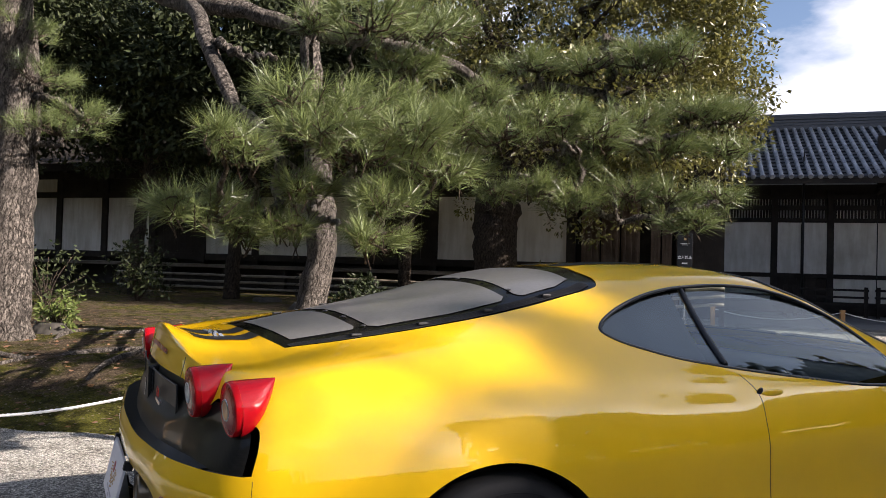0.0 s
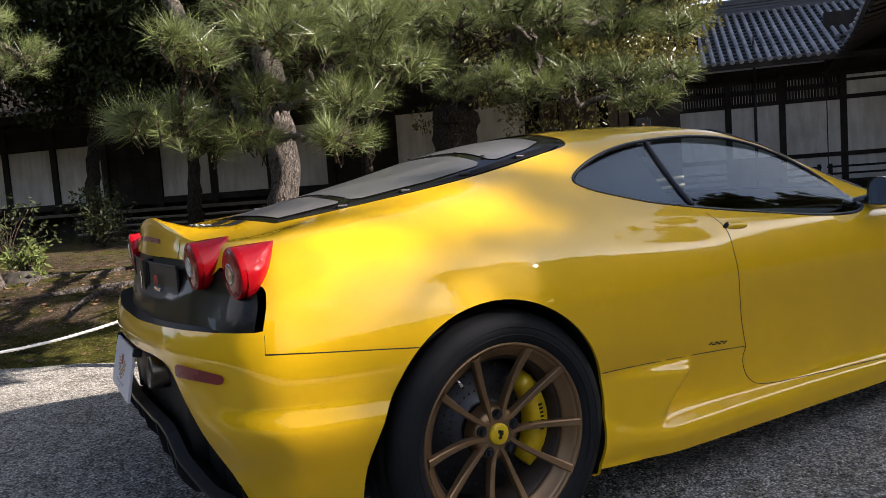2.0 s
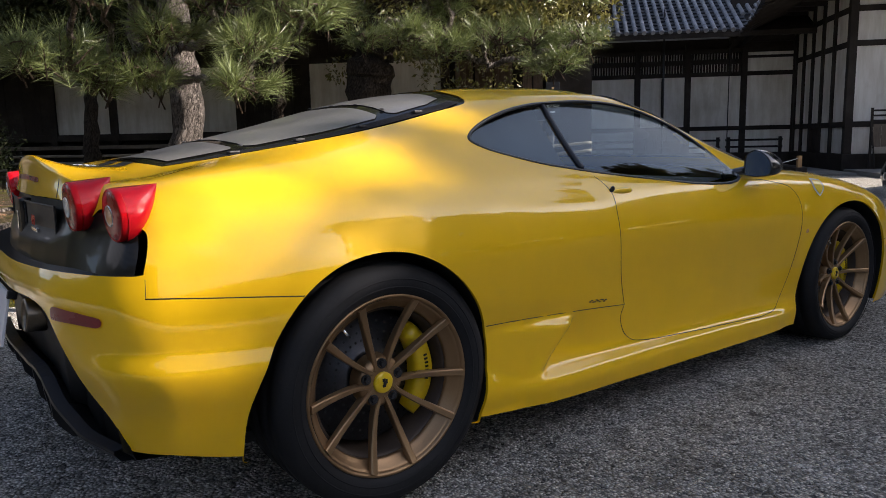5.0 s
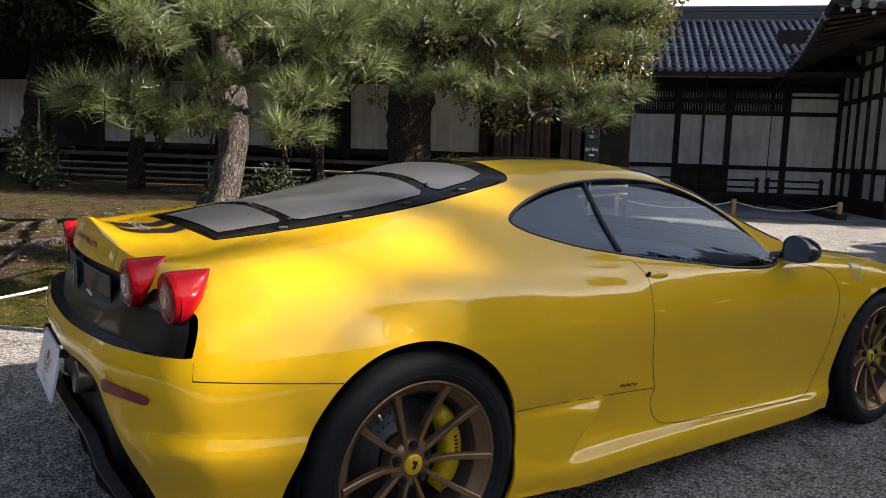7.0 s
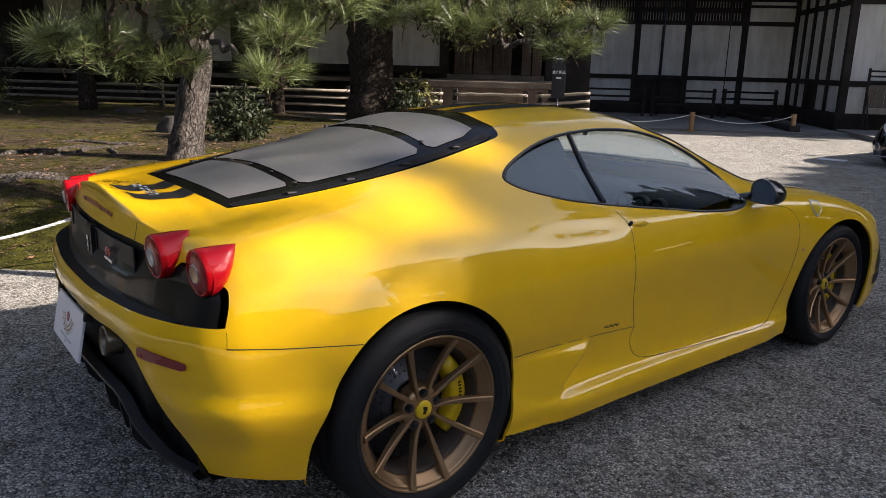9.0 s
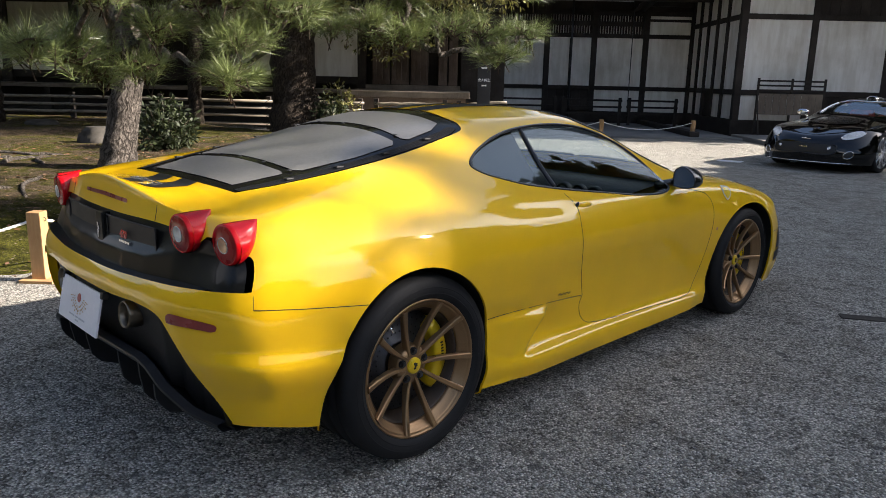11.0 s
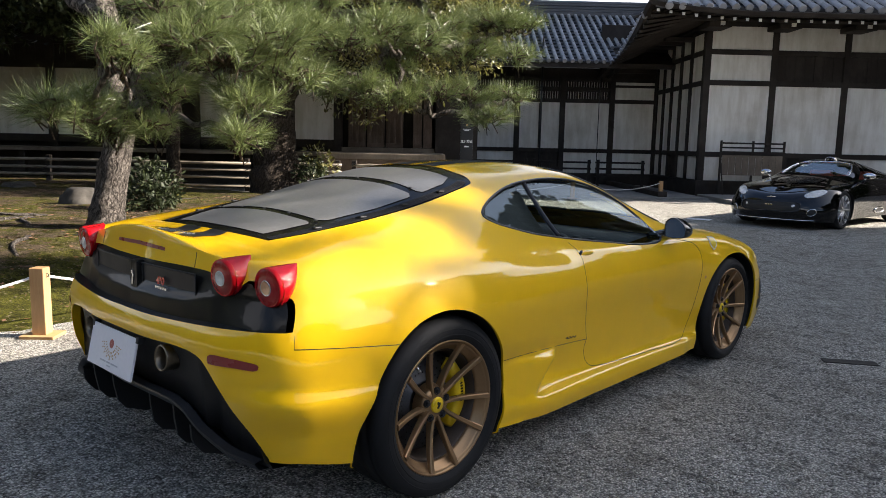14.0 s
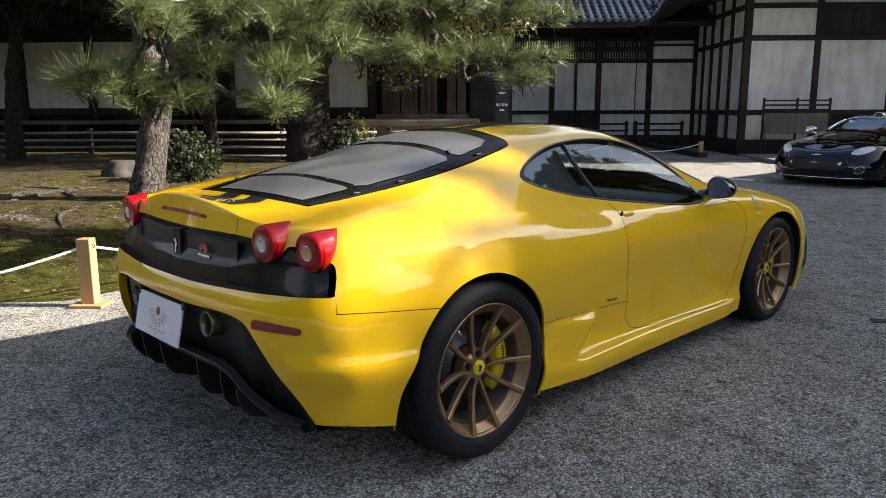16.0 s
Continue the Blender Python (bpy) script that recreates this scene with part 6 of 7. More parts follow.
def pad_shoots(pads, rng, density=30):
    """Shoot tips spread over flat foliage pads."""
    out = []
    for x, y, z, r in pads:
        n = int(density * (r / 0.42) ** 2) + 8
        for _ in range(n):
            a, q = rng.uniform(0, 2 * math.pi), math.sqrt(rng.uniform(0, 1.25))
            h = rng.uniform(-0.45, 1.0) * math.sqrt(max(0.05, 1 - q * q)) * 0.62
            o = np.array([q * math.cos(a), q * math.sin(a), h]) * r
            d = np.array([o[0], o[1], abs(o[2]) * 0.6 + 0.55 * r]) + rng.normal(0, 0.25 * r, 3)
            out.append(np.r_[np.array([x, y, z]) + o, d / np.linalg.norm(d)])
    return np.array(out)


def pine(name, label, trunk, radii, limbs, pads, seed, density=30, roots=True):
    rng = np.random.default_rng(seed)
    tree = tagged(empty(name, Matrix.Translation(trunk[0])), label, "tree", "garden pines")
    origin = np.array(trunk[0])
    path = bent(np.array(trunk) - origin, 40, 0.008, rng)
    rad = np.interp(np.linspace(0, 1, 40), np.linspace(0, 1, len(radii)), radii) * rng.uniform(0.93, 1.07, 40)
    t = part("trunk", tube(path, rad, 18), BARK, tree, "", True)
    if roots:
        for k in range(7):
            a = 2 * math.pi * k / 7 + rng.uniform(-0.3, 0.3)
            L = rng.uniform(0.3, 0.75)
            pts = [(radii[0] * 0.6 * math.cos(a), radii[0] * 0.6 * math.sin(a), 0.10), (0.45 * L * math.cos(a), 0.45 * L * math.sin(a), 0.02), (L * math.cos(a + 0.2), L * math.sin(a + 0.2), -0.05)]
            part("root", tube(bent(pts, 10, 0.01, rng), np.linspace(radii[0] * 0.38, 0.02, 10), 8), BARK, tree, "", True)
    ends = []
    for pts, r0, r1 in limbs:
        q = bent(np.array(pts) - origin, 26, 0.014, rng)
        part("limb", tube(q, np.linspace(r0, r1, 26), 10), BARK, tree, "", True)
        ends.append(q)
    nodes = np.concatenate(ends + [path[10:]])
    bm = bmesh.new()
    shoots = pad_shoots(pads, rng, density)
    for x, y, z, r in pads:
        c = np.array([x, y, z - 0.25 * r]) - origin
        k = np.argmin(((nodes - c) ** 2).sum(1) + 3.0 * np.maximum(0, nodes[:, 2] - c[2] - 0.1) ** 2)
        mid = (nodes[k] + c) / 2 + np.array([0, 0, 0.06]) + rng.normal(0, 0.06, 3)
        q = bent([nodes[k], mid, c], 12, 0.012, rng)
        part("branch", tube(q, np.linspace(0.020, 0.009, 12), 7), BARK, tree, "", True)
        for j in range(12):
            a = 2 * math.pi * j / 12 + rng.uniform(-0.3, 0.3)
            e = c + np.array([0.8 * r * math.cos(a), 0.8 * r * math.sin(a), rng.uniform(0.0, 0.45) * r])
            add_tube(bm, bent([c, (c + e) / 2 + rng.normal(0, 0.03, 3), e], 6, 0.008, rng), np.linspace(0.008, 0.003, 6), 4)
    for s in shoots[::2]:
        p = s[:3] - origin
        add_tube(bm, [p - s[3:] * 0.16 - np.array([0, 0, 0.03]), p - s[3:] * 0.07, p], [0.005, 0.004, 0.003], 3)
    tagged(part("twig", bm, TWIG, tree, "", True), kind="stuff")
    sh = shoots.copy()
    sh[:, :3] -= origin
    v, f = needles(sh, rng)
    tagged(bulk_mesh("crown", v, f, NEEDLE, tree), "long green pine needles in flat pads", kind="stuff")
    return tree


PADS_A = [(-1.58, -0.31, 1.45, 0.26), (-1.5, -0.48, 1.48, 0.13), (-1.13, -0.24, 1.74, 0.17), (-1.09, -0.36, 1.79, 0.1), (-1.4, 0.08, 2.08, 0.24), (-1.5, 0.48, 2.07, 0.32), (-1.48, 0.33, 1.91, 0.16), (-1.69, 0.75, 1.62, 0.21), (-1.54, 0.64, 1.36, 0.17), (-1.88, 0.23, 1.41, 0.15), (-1.73, 0.32, 1.64, 0.15), (-1.64, 0.91, 2.13, 0.27), (-1.74, 1.05, 1.88, 0.22), (-1.7, 0.87, 2.42, 0.22), (-1.66, -0.12, 1.35, 0.15), (-1.36, 0.47, 2.55, 0.29), (-1.53, 0.85, 2.62, 0.25), (-1.74, 0.89, 1.59, 0.15), (-1.64, 0.25, 2.58, 0.14), (-1.67, 1.35, 2.05, 0.22), (-1.74, 1.3, 1.82, 0.21), (-1.67, 1.44, 2.32, 0.17), (-1.69, 1.17, 2.71, 0.21)]
PADS_B = [(-1.97, 1.98, 2.66, 0.21), (-1.74, 2.31, 2.65, 0.21), (-1.58, 2.65, 2.71, 0.26), (-1.41, 2.81, 2.76, 0.2), (-1.84, 2.18, 2.22, 0.18), (-1.62, 2.61, 2.27, 0.26), (-1.46, 3.05, 2.37, 0.27), (-1.37, 3.29, 2.35, 0.23), (-1.34, 3.24, 2.1, 0.21), (-1.69, 2.41, 2.09, 0.18), (-1.56, 2.87, 2.11, 0.26), (-1.89, 1.68, 1.72, 0.16), (-1.84, 1.95, 1.76, 0.18), (-1.78, 2.22, 1.68, 0.24), (-1.62, 2.57, 1.76, 0.24), (-1.5, 2.86, 1.74, 0.22), (-1.34, 2.91, 1.55, 0.2), (-1.26, 3.1, 1.74, 0.16), (-1.81, 2.3, 1.94, 0.13)]
PADS_C = [(-1.23, 0.16, 1.88, 0.26), (-1.22, 0.4, 1.8, 0.26), (-1.17, 0.64, 1.93, 0.25), (-1.27, 0.89, 1.74, 0.22), (-1.26, 0.57, 1.55, 0.18), (-1.39, 0.13, 1.61, 0.14), (-1.53, 0.09, 1.4, 0.13), (-1.25, 0.3, 1.96, 0.21), (-1.29, 0.98, 2.01, 0.23), (-1.27, 1.33, 2.01, 0.24), (-1.26, 1.63, 2.12, 0.25), (-1.25, 1.95, 2.08, 0.24), (-1.13, 0.41, 1.34, 0.12)]
PINE_LIMBS = [([(-5.68, -0.98, 4.23), (-4.99, -0.5, 3.75), (-4.24, -0.27, 3.41), (-3.48, -0.13, 3.09), (-2.87, -0.11, 2.68), (-2.44, -0.09, 2.31), (-2.16, -0.05, 2.12), (-1.86, 0.06, 1.95), (-1.76, 0.11, 1.81), (-1.74, 0.1, 1.62), (-1.69, 0.12, 1.51), (-1.62, 0.03, 1.45), (-1.54, -0.06, 1.39)], 0.085, 0.026),
         ([(-3.95, -0.21, 3.31), (-3.52, 0.13, 3.19), (-3.18, 0.42, 3.06), (-2.94, 0.67, 2.93), (-2.67, 0.89, 2.84), (-2.5, 1.1, 2.81), (-2.36, 1.49, 2.67), (-2.2, 1.88, 2.49), (-1.97, 2.23, 2.54), (-1.79, 2.5, 2.46), (-1.64, 2.56, 2.33)], 0.075, 0.026),
         ([(-2.76, -0.1, 2.69), (-2.56, 0.04, 2.57), (-2.32, 0.21, 2.51)], 0.035, 0.018),
         ([(-5.41, 1.56, 2.04), (-4.05, 1.24, 1.86), (-3.07, 1.02, 1.81), (-2.28, 0.84, 1.77), (-1.86, 0.82, 1.76), (-1.79, 0.95, 1.87)], 0.045, 0.02),
         ([(-3.07, 1.02, 1.81), (-2.59, 0.85, 1.89), (-2.02, 0.61, 1.94), (-1.66, 0.42, 1.92)], 0.028, 0.014),
         ([(-5.45, 1.54, 1.69), (-4.09, 1.2, 1.58), (-2.92, 0.91, 1.49), (-1.94, 0.71, 1.38), (-1.63, 0.69, 1.37)], 0.036, 0.014),
         ([(-5.44, 1.54, 1.76), (-4.14, 1.02, 1.68), (-2.83, 0.53, 1.57), (-2.08, 0.23, 1.5), (-1.75, -0.07, 1.39), (-1.63, -0.28, 1.43)], 0.036, 0.014),
         ([(-2.22, 1.91, 2.36), (-2.02, 2.06, 2.32), (-1.79, 2.25, 2.2), (-1.64, 2.47, 2.1), (-1.51, 2.77, 2.14), (-1.48, 3.07, 2.23), (-1.4, 3.27, 2.3)], 0.04, 0.016),
         ([(-2.02, 2.06, 2.32), (-1.94, 2.2, 2.22), (-1.84, 2.22, 2.07), (-1.72, 2.26, 1.9), (-1.75, 2.25, 1.72)], 0.038, 0.016),
         ([(-1.84, 2.22, 2.07), (-1.84, 2.16, 1.97), (-1.84, 2.12, 1.81)], 0.02, 0.01),
         ([(-1.94, 2.2, 2.22), (-1.79, 2.38, 1.69), (-1.7, 2.51, 1.58), (-1.5, 2.74, 1.58), (-1.31, 2.93, 1.64)], 0.03, 0.018),
         ([(-1.79, 2.5, 2.46), (-1.72, 2.51, 2.63), (-1.71, 2.42, 2.85), (-1.59, 2.61, 2.77)], 0.035, 0.016)]
# the last five pads are unseen, added overhead to shade the moss
pine("pine_tree", "old garden pine with flaky bark and layered green needle pads",
     [(-5.60, 1.45, 0.15), (-5.60, 1.48, 0.5), (-5.57, 1.58, 1.0), (-5.50, 1.60, 1.5), (-5.45, 1.55, 1.9), (-5.50, 1.50, 2.5), (-5.60, 1.45, 3.3), (-5.7, 1.4, 4.4)],
     [0.23, 0.175, 0.162, 0.158, 0.15, 0.13, 0.11, 0.08], PINE_LIMBS, PADS_A + PADS_B + PADS_C + [(-5.9, 1.6, 5.3, 1.0), (-6.8, 2.4, 5.1, 0.9), (-5.2, 0.4, 5.5, 0.9), (-6.9, 0.8, 5.6, 0.9), (-5.0, 2.4, 5.4, 0.8)], 11, 54)
# its seven highest pads are out of view too, added as overhead shade
pine("pine_tree", "thick rough-barked pine trunk with a low tuft of needles",
     [(-6.50, -1.47, 0.16), (-6.47, -1.45, 1.3), (-6.41, -1.43, 2.18), (-6.30, -1.42, 2.93), (-6.15, -1.51, 3.74), (-6.1, -1.6, 6.0)],
     [0.26, 0.205, 0.20, 0.19, 0.18, 0.14], [([(-6.41, -1.43, 2.25), (-6.2, -1.2, 2.32), (-6.0, -1.0, 2.30)], 0.035, 0.02), ([(-6.30, -1.42, 2.85), (-6.0, -1.1, 2.75), (-5.85, -0.85, 2.6)], 0.045, 0.02)],
     [(-6.02, -1.07, 2.50, 0.40), (-6.05, -1.25, 3.00, 0.34), (-5.86, -0.85, 2.62, 0.30), (-6.14, -1.50, 3.45, 0.42), (-6.2, -1.5, 6.0, 1.1), (-7.4, -1.0, 5.6, 1.0), (-7.0, -2.6, 5.7, 1.0), (-5.1, -2.2, 5.8, 1.0), (-5.4, -0.4, 5.9, 0.9), (-8.2, 0.3, 5.8, 1.0), (-8.3, -2.0, 5.9, 1.0)], 12, 26)


def leaf_cloud(centres, radii, per, size, rng, droop=0.25):
    """Small pointed leaves scattered through clumps; each leaf is two triangles folded along its rib."""
    n = len(centres) * per
    c = np.repeat(centres, per, axis=0)
    r = np.repeat(radii, per)[:, None]
    o = rng.normal(0, 1, (n, 3))
    o /= np.linalg.norm(o, axis=1, keepdims=True)
    p = c + o * r * rng.uniform(0.25, 1.0, n)[:, None] ** 0.6 * np.array([1, 1, 0.75])
    d = o * 0.7 + rng.normal(0, 0.6, (n, 3)) + np.array([0, 0, -droop])
    d /= np.linalg.norm(d, axis=1, keepdims=True)
    w = np.cross(d, rng.normal(0, 1, (n, 3)) + np.array([0, 0, 1.2]))
    w /= np.linalg.norm(w, axis=1, keepdims=True)
    L = (size * rng.uniform(0.7, 1.25, n))[:, None]
    nn = np.cross(d, w)
    v = np.empty((n * 4, 3))
    v[0::4] = p
    v[1::4] = p + d * L * 0.5 + w * L * 0.21 + nn * L * 0.06
    v[2::4] = p + d * L
    v[3::4] = p + d * L * 0.5 - w * L * 0.21 + nn * L * 0.06
    b = np.arange(n)[:, None] * 4
    return v, np.concatenate([b + np.array([0, 1, 2]), b + np.array([0, 2, 3])])


def broadleaf(name, label, base, trunk_pts, radii, crown, clumps, per, size, seed, material=None, shell=0.45, hang=()):
    rng = np.random.default_rng(seed)
    tree = tagged(empty(name, Matrix.Translation(base)), label, "tree")
    path = bent(trunk_pts, 30, 0.02, rng)
    rad = np.interp(np.linspace(0, 1, 30), np.linspace(0, 1, len(radii)), radii) * rng.uniform(0.94, 1.06, 30)
    part("trunk", tube(path, rad, 20), BARK_DARK, tree, "", True)
    cen, cr = [], []
    for (cx, cy, cz, rx, ry, rz), k in crown:
        m = int(clumps * k)
        o = rng.normal(0, 1, (m, 3))
        o /= np.linalg.norm(o, axis=1, keepdims=True)
        q = rng.uniform(shell, 1.0, m)[:, None] ** 0.5
        cen.append(np.array([cx, cy, cz]) + o * q * np.array([rx, ry, rz]))
        cr.append(rng.uniform(0.28, 0.62, m))
    cen, cr = np.concatenate(cen), np.concatenate(cr)
    if len(hang):
        cen = np.concatenate([cen, np.array(hang)[:, :3]])
        cr = np.concatenate([cr, np.array(hang)[:, 3]])
    top = path[-1]
    for k in range(26):
        e = cen[rng.integers(len(cen))]
        s = path[rng.integers(18, 30)]
        q = bent([s, (s + e) / 2 + np.array([0, 0, 0.3]), e], 12, 0.04, rng)
        part("limb", tube(q, np.linspace(0.09, 0.02, 12), 7), BARK_DARK, tree, "", True)
    v, f = leaf_cloud(cen, cr, per, size, rng)
    tagged(bulk_mesh("crown", v, f, material or LEAF, tree), "dense small glossy evergreen leaves", kind="stuff")
    return tree


HANG = [(1.25, 1.25, 1.85, 0.38), (0.9, 0.9, 2.1, 0.42), (1.7, 1.8, 2.15, 0.40), (0.5, 1.0, 2.5, 0.4), (2.3, 2.3, 2.4, 0.42), (1.1, 1.6, 2.5, 0.42), (0.55, 0.75, 0.75, 0.34), (0.75, 0.45, 1.05, 0.28), (2.8, 2.9, 2.9, 0.4), (-0.5, -0.3, 2.35, 0.35)]
broadleaf("broadleaf_tree", "large evergreen broadleaf tree with a thick dark trunk", (-9.55, 6.35, 0.0),
          [(0.0, 0.0, -0.1), (0.0, 0.02, 0.6), (-0.03, 0.0, 1.3), (-0.02, -0.02, 2.0), (0.10, 0.1, 2.8), (0.4, 0.5, 3.8), (0.7, 0.8, 5.2)],
          [0.56, 0.44, 0.40, 0.45, 0.40, 0.28, 0.16], [((1.1, 1.2, 5.0, 2.7, 2.7, 2.6), 1.0), ((2.1, 2.2, 4.6, 1.75, 1.75, 2.1), 0.6), ((-0.3, 0.0, 5.8, 2.4, 2.4, 2.2), 0.5)], 260, 110, 0.105, 21, hang=HANG)
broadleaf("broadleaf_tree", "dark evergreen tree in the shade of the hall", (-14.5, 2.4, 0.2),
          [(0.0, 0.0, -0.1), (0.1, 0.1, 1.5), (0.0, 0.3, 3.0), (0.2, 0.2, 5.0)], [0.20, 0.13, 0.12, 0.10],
          [((0.3, 0.6, 5.6, 3.6, 3.4, 2.6), 1.0), ((-3.2, -2.8, 5.6, 3.2, 3.2, 2.8), 0.9), ((1.4, 1.2, 4.5, 1.9, 1.9, 1.4), 0.7), ((-0.4, -0.6, 4.2, 1.6, 1.6, 1.3), 0.5)], 230, 70, 0.16, 22, LEAF_SHADED, 0.3)
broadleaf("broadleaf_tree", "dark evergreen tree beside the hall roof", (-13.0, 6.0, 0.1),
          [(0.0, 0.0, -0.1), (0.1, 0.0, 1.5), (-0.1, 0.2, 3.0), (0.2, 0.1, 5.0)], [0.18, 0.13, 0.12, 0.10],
          [((0.0, 0.2, 6.2, 3.2, 3.2, 2.7), 1.0)], 230, 70, 0.16, 23, LEAF_SHADED, 0.3)
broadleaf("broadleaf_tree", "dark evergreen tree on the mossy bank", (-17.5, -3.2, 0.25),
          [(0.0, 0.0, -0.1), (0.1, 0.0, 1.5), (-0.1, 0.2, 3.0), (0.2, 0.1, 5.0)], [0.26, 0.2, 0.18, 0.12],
          [((0.0, -0.5, 6.0, 3.8, 3.8, 3.0), 1.0)], 260, 70, 0.16, 24, LEAF_SHADED, 0.3)

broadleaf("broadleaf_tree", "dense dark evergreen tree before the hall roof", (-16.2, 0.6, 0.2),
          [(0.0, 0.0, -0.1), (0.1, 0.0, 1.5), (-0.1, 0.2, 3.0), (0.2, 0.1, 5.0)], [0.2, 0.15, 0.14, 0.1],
          [((-0.6, -0.7, 5.4, 2.0, 2.0, 2.0), 0.8), ((1.4, 1.4, 5.3, 2.0, 2.0, 1.7), 0.8), ((-2.8, -2.8, 5.6, 2.0, 2.0, 2.0), 0.8), ((3.0, 2.9, 5.6, 1.8, 1.8, 1.5), 0.6)], 190, 110, 0.17, 25, LEAF_SHADED, 0.2)


def shrub(label, at, height, spread, clumps, per, size, material, seed):
    rng = np.random.default_rng(seed)
    sh = tagged(empty("shrub", Matrix.Translation(at)), label, "shrub")
    cen = []
    for k in range(clumps):
        a, q = rng.uniform(0, 2 * math.pi), math.sqrt(rng.uniform(0, 1))
        cen.append((spread * q * math.cos(a), spread * q * math.sin(a), height * rng.uniform(0.22, 0.95) * (1 - 0.35 * q)))
    bm = bmesh.new()
    for c in cen[::2]:
        add_tube(bm, bent([(0.02 * rng.normal(), 0.02 * rng.normal(), -0.04), (c[0] * 0.4, c[1] * 0.4, c[2] * 0.55), c], 7, 0.008, rng), np.linspace(0.013, 0.004, 7), 5)
    tagged(part("stem", bm, TWIG, sh, "", True), kind="stuff")
    v, f = leaf_cloud(np.array(cen), rng.uniform(0.10, 0.2, clumps) * spread / 0.4, per, size, rng, 0.1)
    tagged(bulk_mesh("leaves", v, f, material, sh), kind="stuff")


LEAF_MID = leaf_material("shrub_leaves", (0.010, 0.015, 0.005), (0.032, 0.045, 0.013), 0.6, 0.35, 0.15)
LEAF_BRIGHT = leaf_material("young_leaves", (0.06, 0.085, 0.02), (0.16, 0.20, 0.055), 0.4, 0.45, 0.3)
shrub("small light-green shrub beside the pine trunk", (-7.0, -0.98, 0.27), 0.58, 0.21, 34, 14, 0.07, LEAF_BRIGHT, 31)
shrub("dark glossy shrub behind the pine", (-7.45, 2.85, 0.20), 0.95, 0.38, 80, 22, 0.085, LEAF_MID, 32)
shrub("spindly dark shrub before the hall", (-12.0, -1.2, 0.28), 1.3, 0.6, 40, 10, 0.10, LEAF_SHADED, 34)
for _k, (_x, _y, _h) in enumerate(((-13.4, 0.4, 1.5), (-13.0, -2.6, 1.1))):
    shrub("dark leafy undergrowth in the shade of the hall", (_x, _y, 0.27), _h, 0.62, 46, 20, 0.105, LEAF_SHADED, 60 + _k)
shrub("low shrub at the foot of the big tree", (-8.9, 6.7, 0.02), 1.15, 0.42, 60, 20, 0.095, LEAF_MID, 35)


def rock(label, at, size, seed):
    bm = bmesh.new()
    bmesh.ops.create_icosphere(bm, subdivisions=4, radius=1)
    for v in bm.verts:
        p = v.co.copy()
        k = 1 + 0.28 * noise.noise(p * 1.3 + Vector((seed, 0, 0))) + 0.10 * noise.noise(p * 4 + Vector((0, seed, 0)))
        v.co = Vector((p.x * k * size[0], p.y * k * size[1], max(-0.25, min(0.8, p.z * k)) * size[2]))
    ob = mesh_object("garden_rock", bm, STONE, smooth=True)
    ob.matrix_world = Matrix.Translation(at) @ Matrix.Rotation(seed, 4, "Z")
    tagged(ob, label, "rock", "garden rocks")


rock("weathered grey garden rock on the moss", (-8.9, 2.45, 0.30), (0.30, 0.24, 0.30), 1.3)
rock("flat-topped pale stone beside the fence", (-9.04, 4.21, 0.12), (0.24, 0.18, 0.22), 2.6)
rock("grey stone at the foot of the pine", (-6.95, -1.05, 0.26), (0.22, 0.18, 0.20), 4.1)
rock("dark low rock behind the pine", (-13.4, 3.0, 0.2), (0.4, 0.3, 0.24), 5.2)

# surface roots and fallen leaves on the bank
rng = np.random.default_rng(41)
for k in range(16):
    x, y = rng.uniform(-8.0, -4.6), rng.uniform(-1.8, 2.2)
    a = rng.uniform(0, math.pi)
    pts = []
    for q in np.linspace(-0.5, 0.5, 9):
        px, py = x + q * 1.3 * math.cos(a) + 0.06 * math.sin(q * 9 + k), y + q * 1.3 * math.sin(a) + 0.06 * math.cos(q * 7 + k)
        pts.append((px, py, bank_height(px, py) + 0.012 - 0.05 * (2 * q) ** 4))
    ob = mesh_object("surface_root", tube(pts, 0.026 * (0.7 + 0.5 * rng.uniform()), 7), BARK, smooth=True)
    tagged(ob, "gnarled grey pine root across the moss", "root", "surface roots")


def scatter_leaves(name, label, region, count, size, material, seed, lift=None):
    r = np.random.default_rng(seed)
    v, f = [], []
    for _ in range(count):
        x, y = r.uniform(region[0], region[1]), r.uniform(region[2], region[3])
        h = lift(x, y) if lift else 0.0
        if lift and h < -0.015:
            continue
        a, s = r.uniform(0, 6.28), size * r.uniform(0.6, 1.3)
        c, d = math.cos(a), math.sin(a)
        k = len(v)
        z = h + 0.006
        v += [(x + s * c, y + s * d, z + r.uniform(0, .012)), (x - s * .45 * d, y + s * .45 * c, z + r.uniform(.004, .016)), (x - s * c, y - s * d, z + r.uniform(0, .012)), (x + s * .45 * d, y - s * .45 * c, z)]
        f.append((k, k + 1, k + 2, k + 3))
    tagged(raw(name, v, f, material), label, "leaves", kind="stuff")


scatter_leaves("fallen_leaves", "brown fallen leaves scattered on the moss", (-9, -2.4, -4, 5), 1700, 0.026, LEAFDRY, 42, bank_height)
scatter_leaves("gravel_leaves", "a few dry leaves lying on the gravel", (-3, 6, -3, 12), 60, 0.03, LEAFDRY, 43)


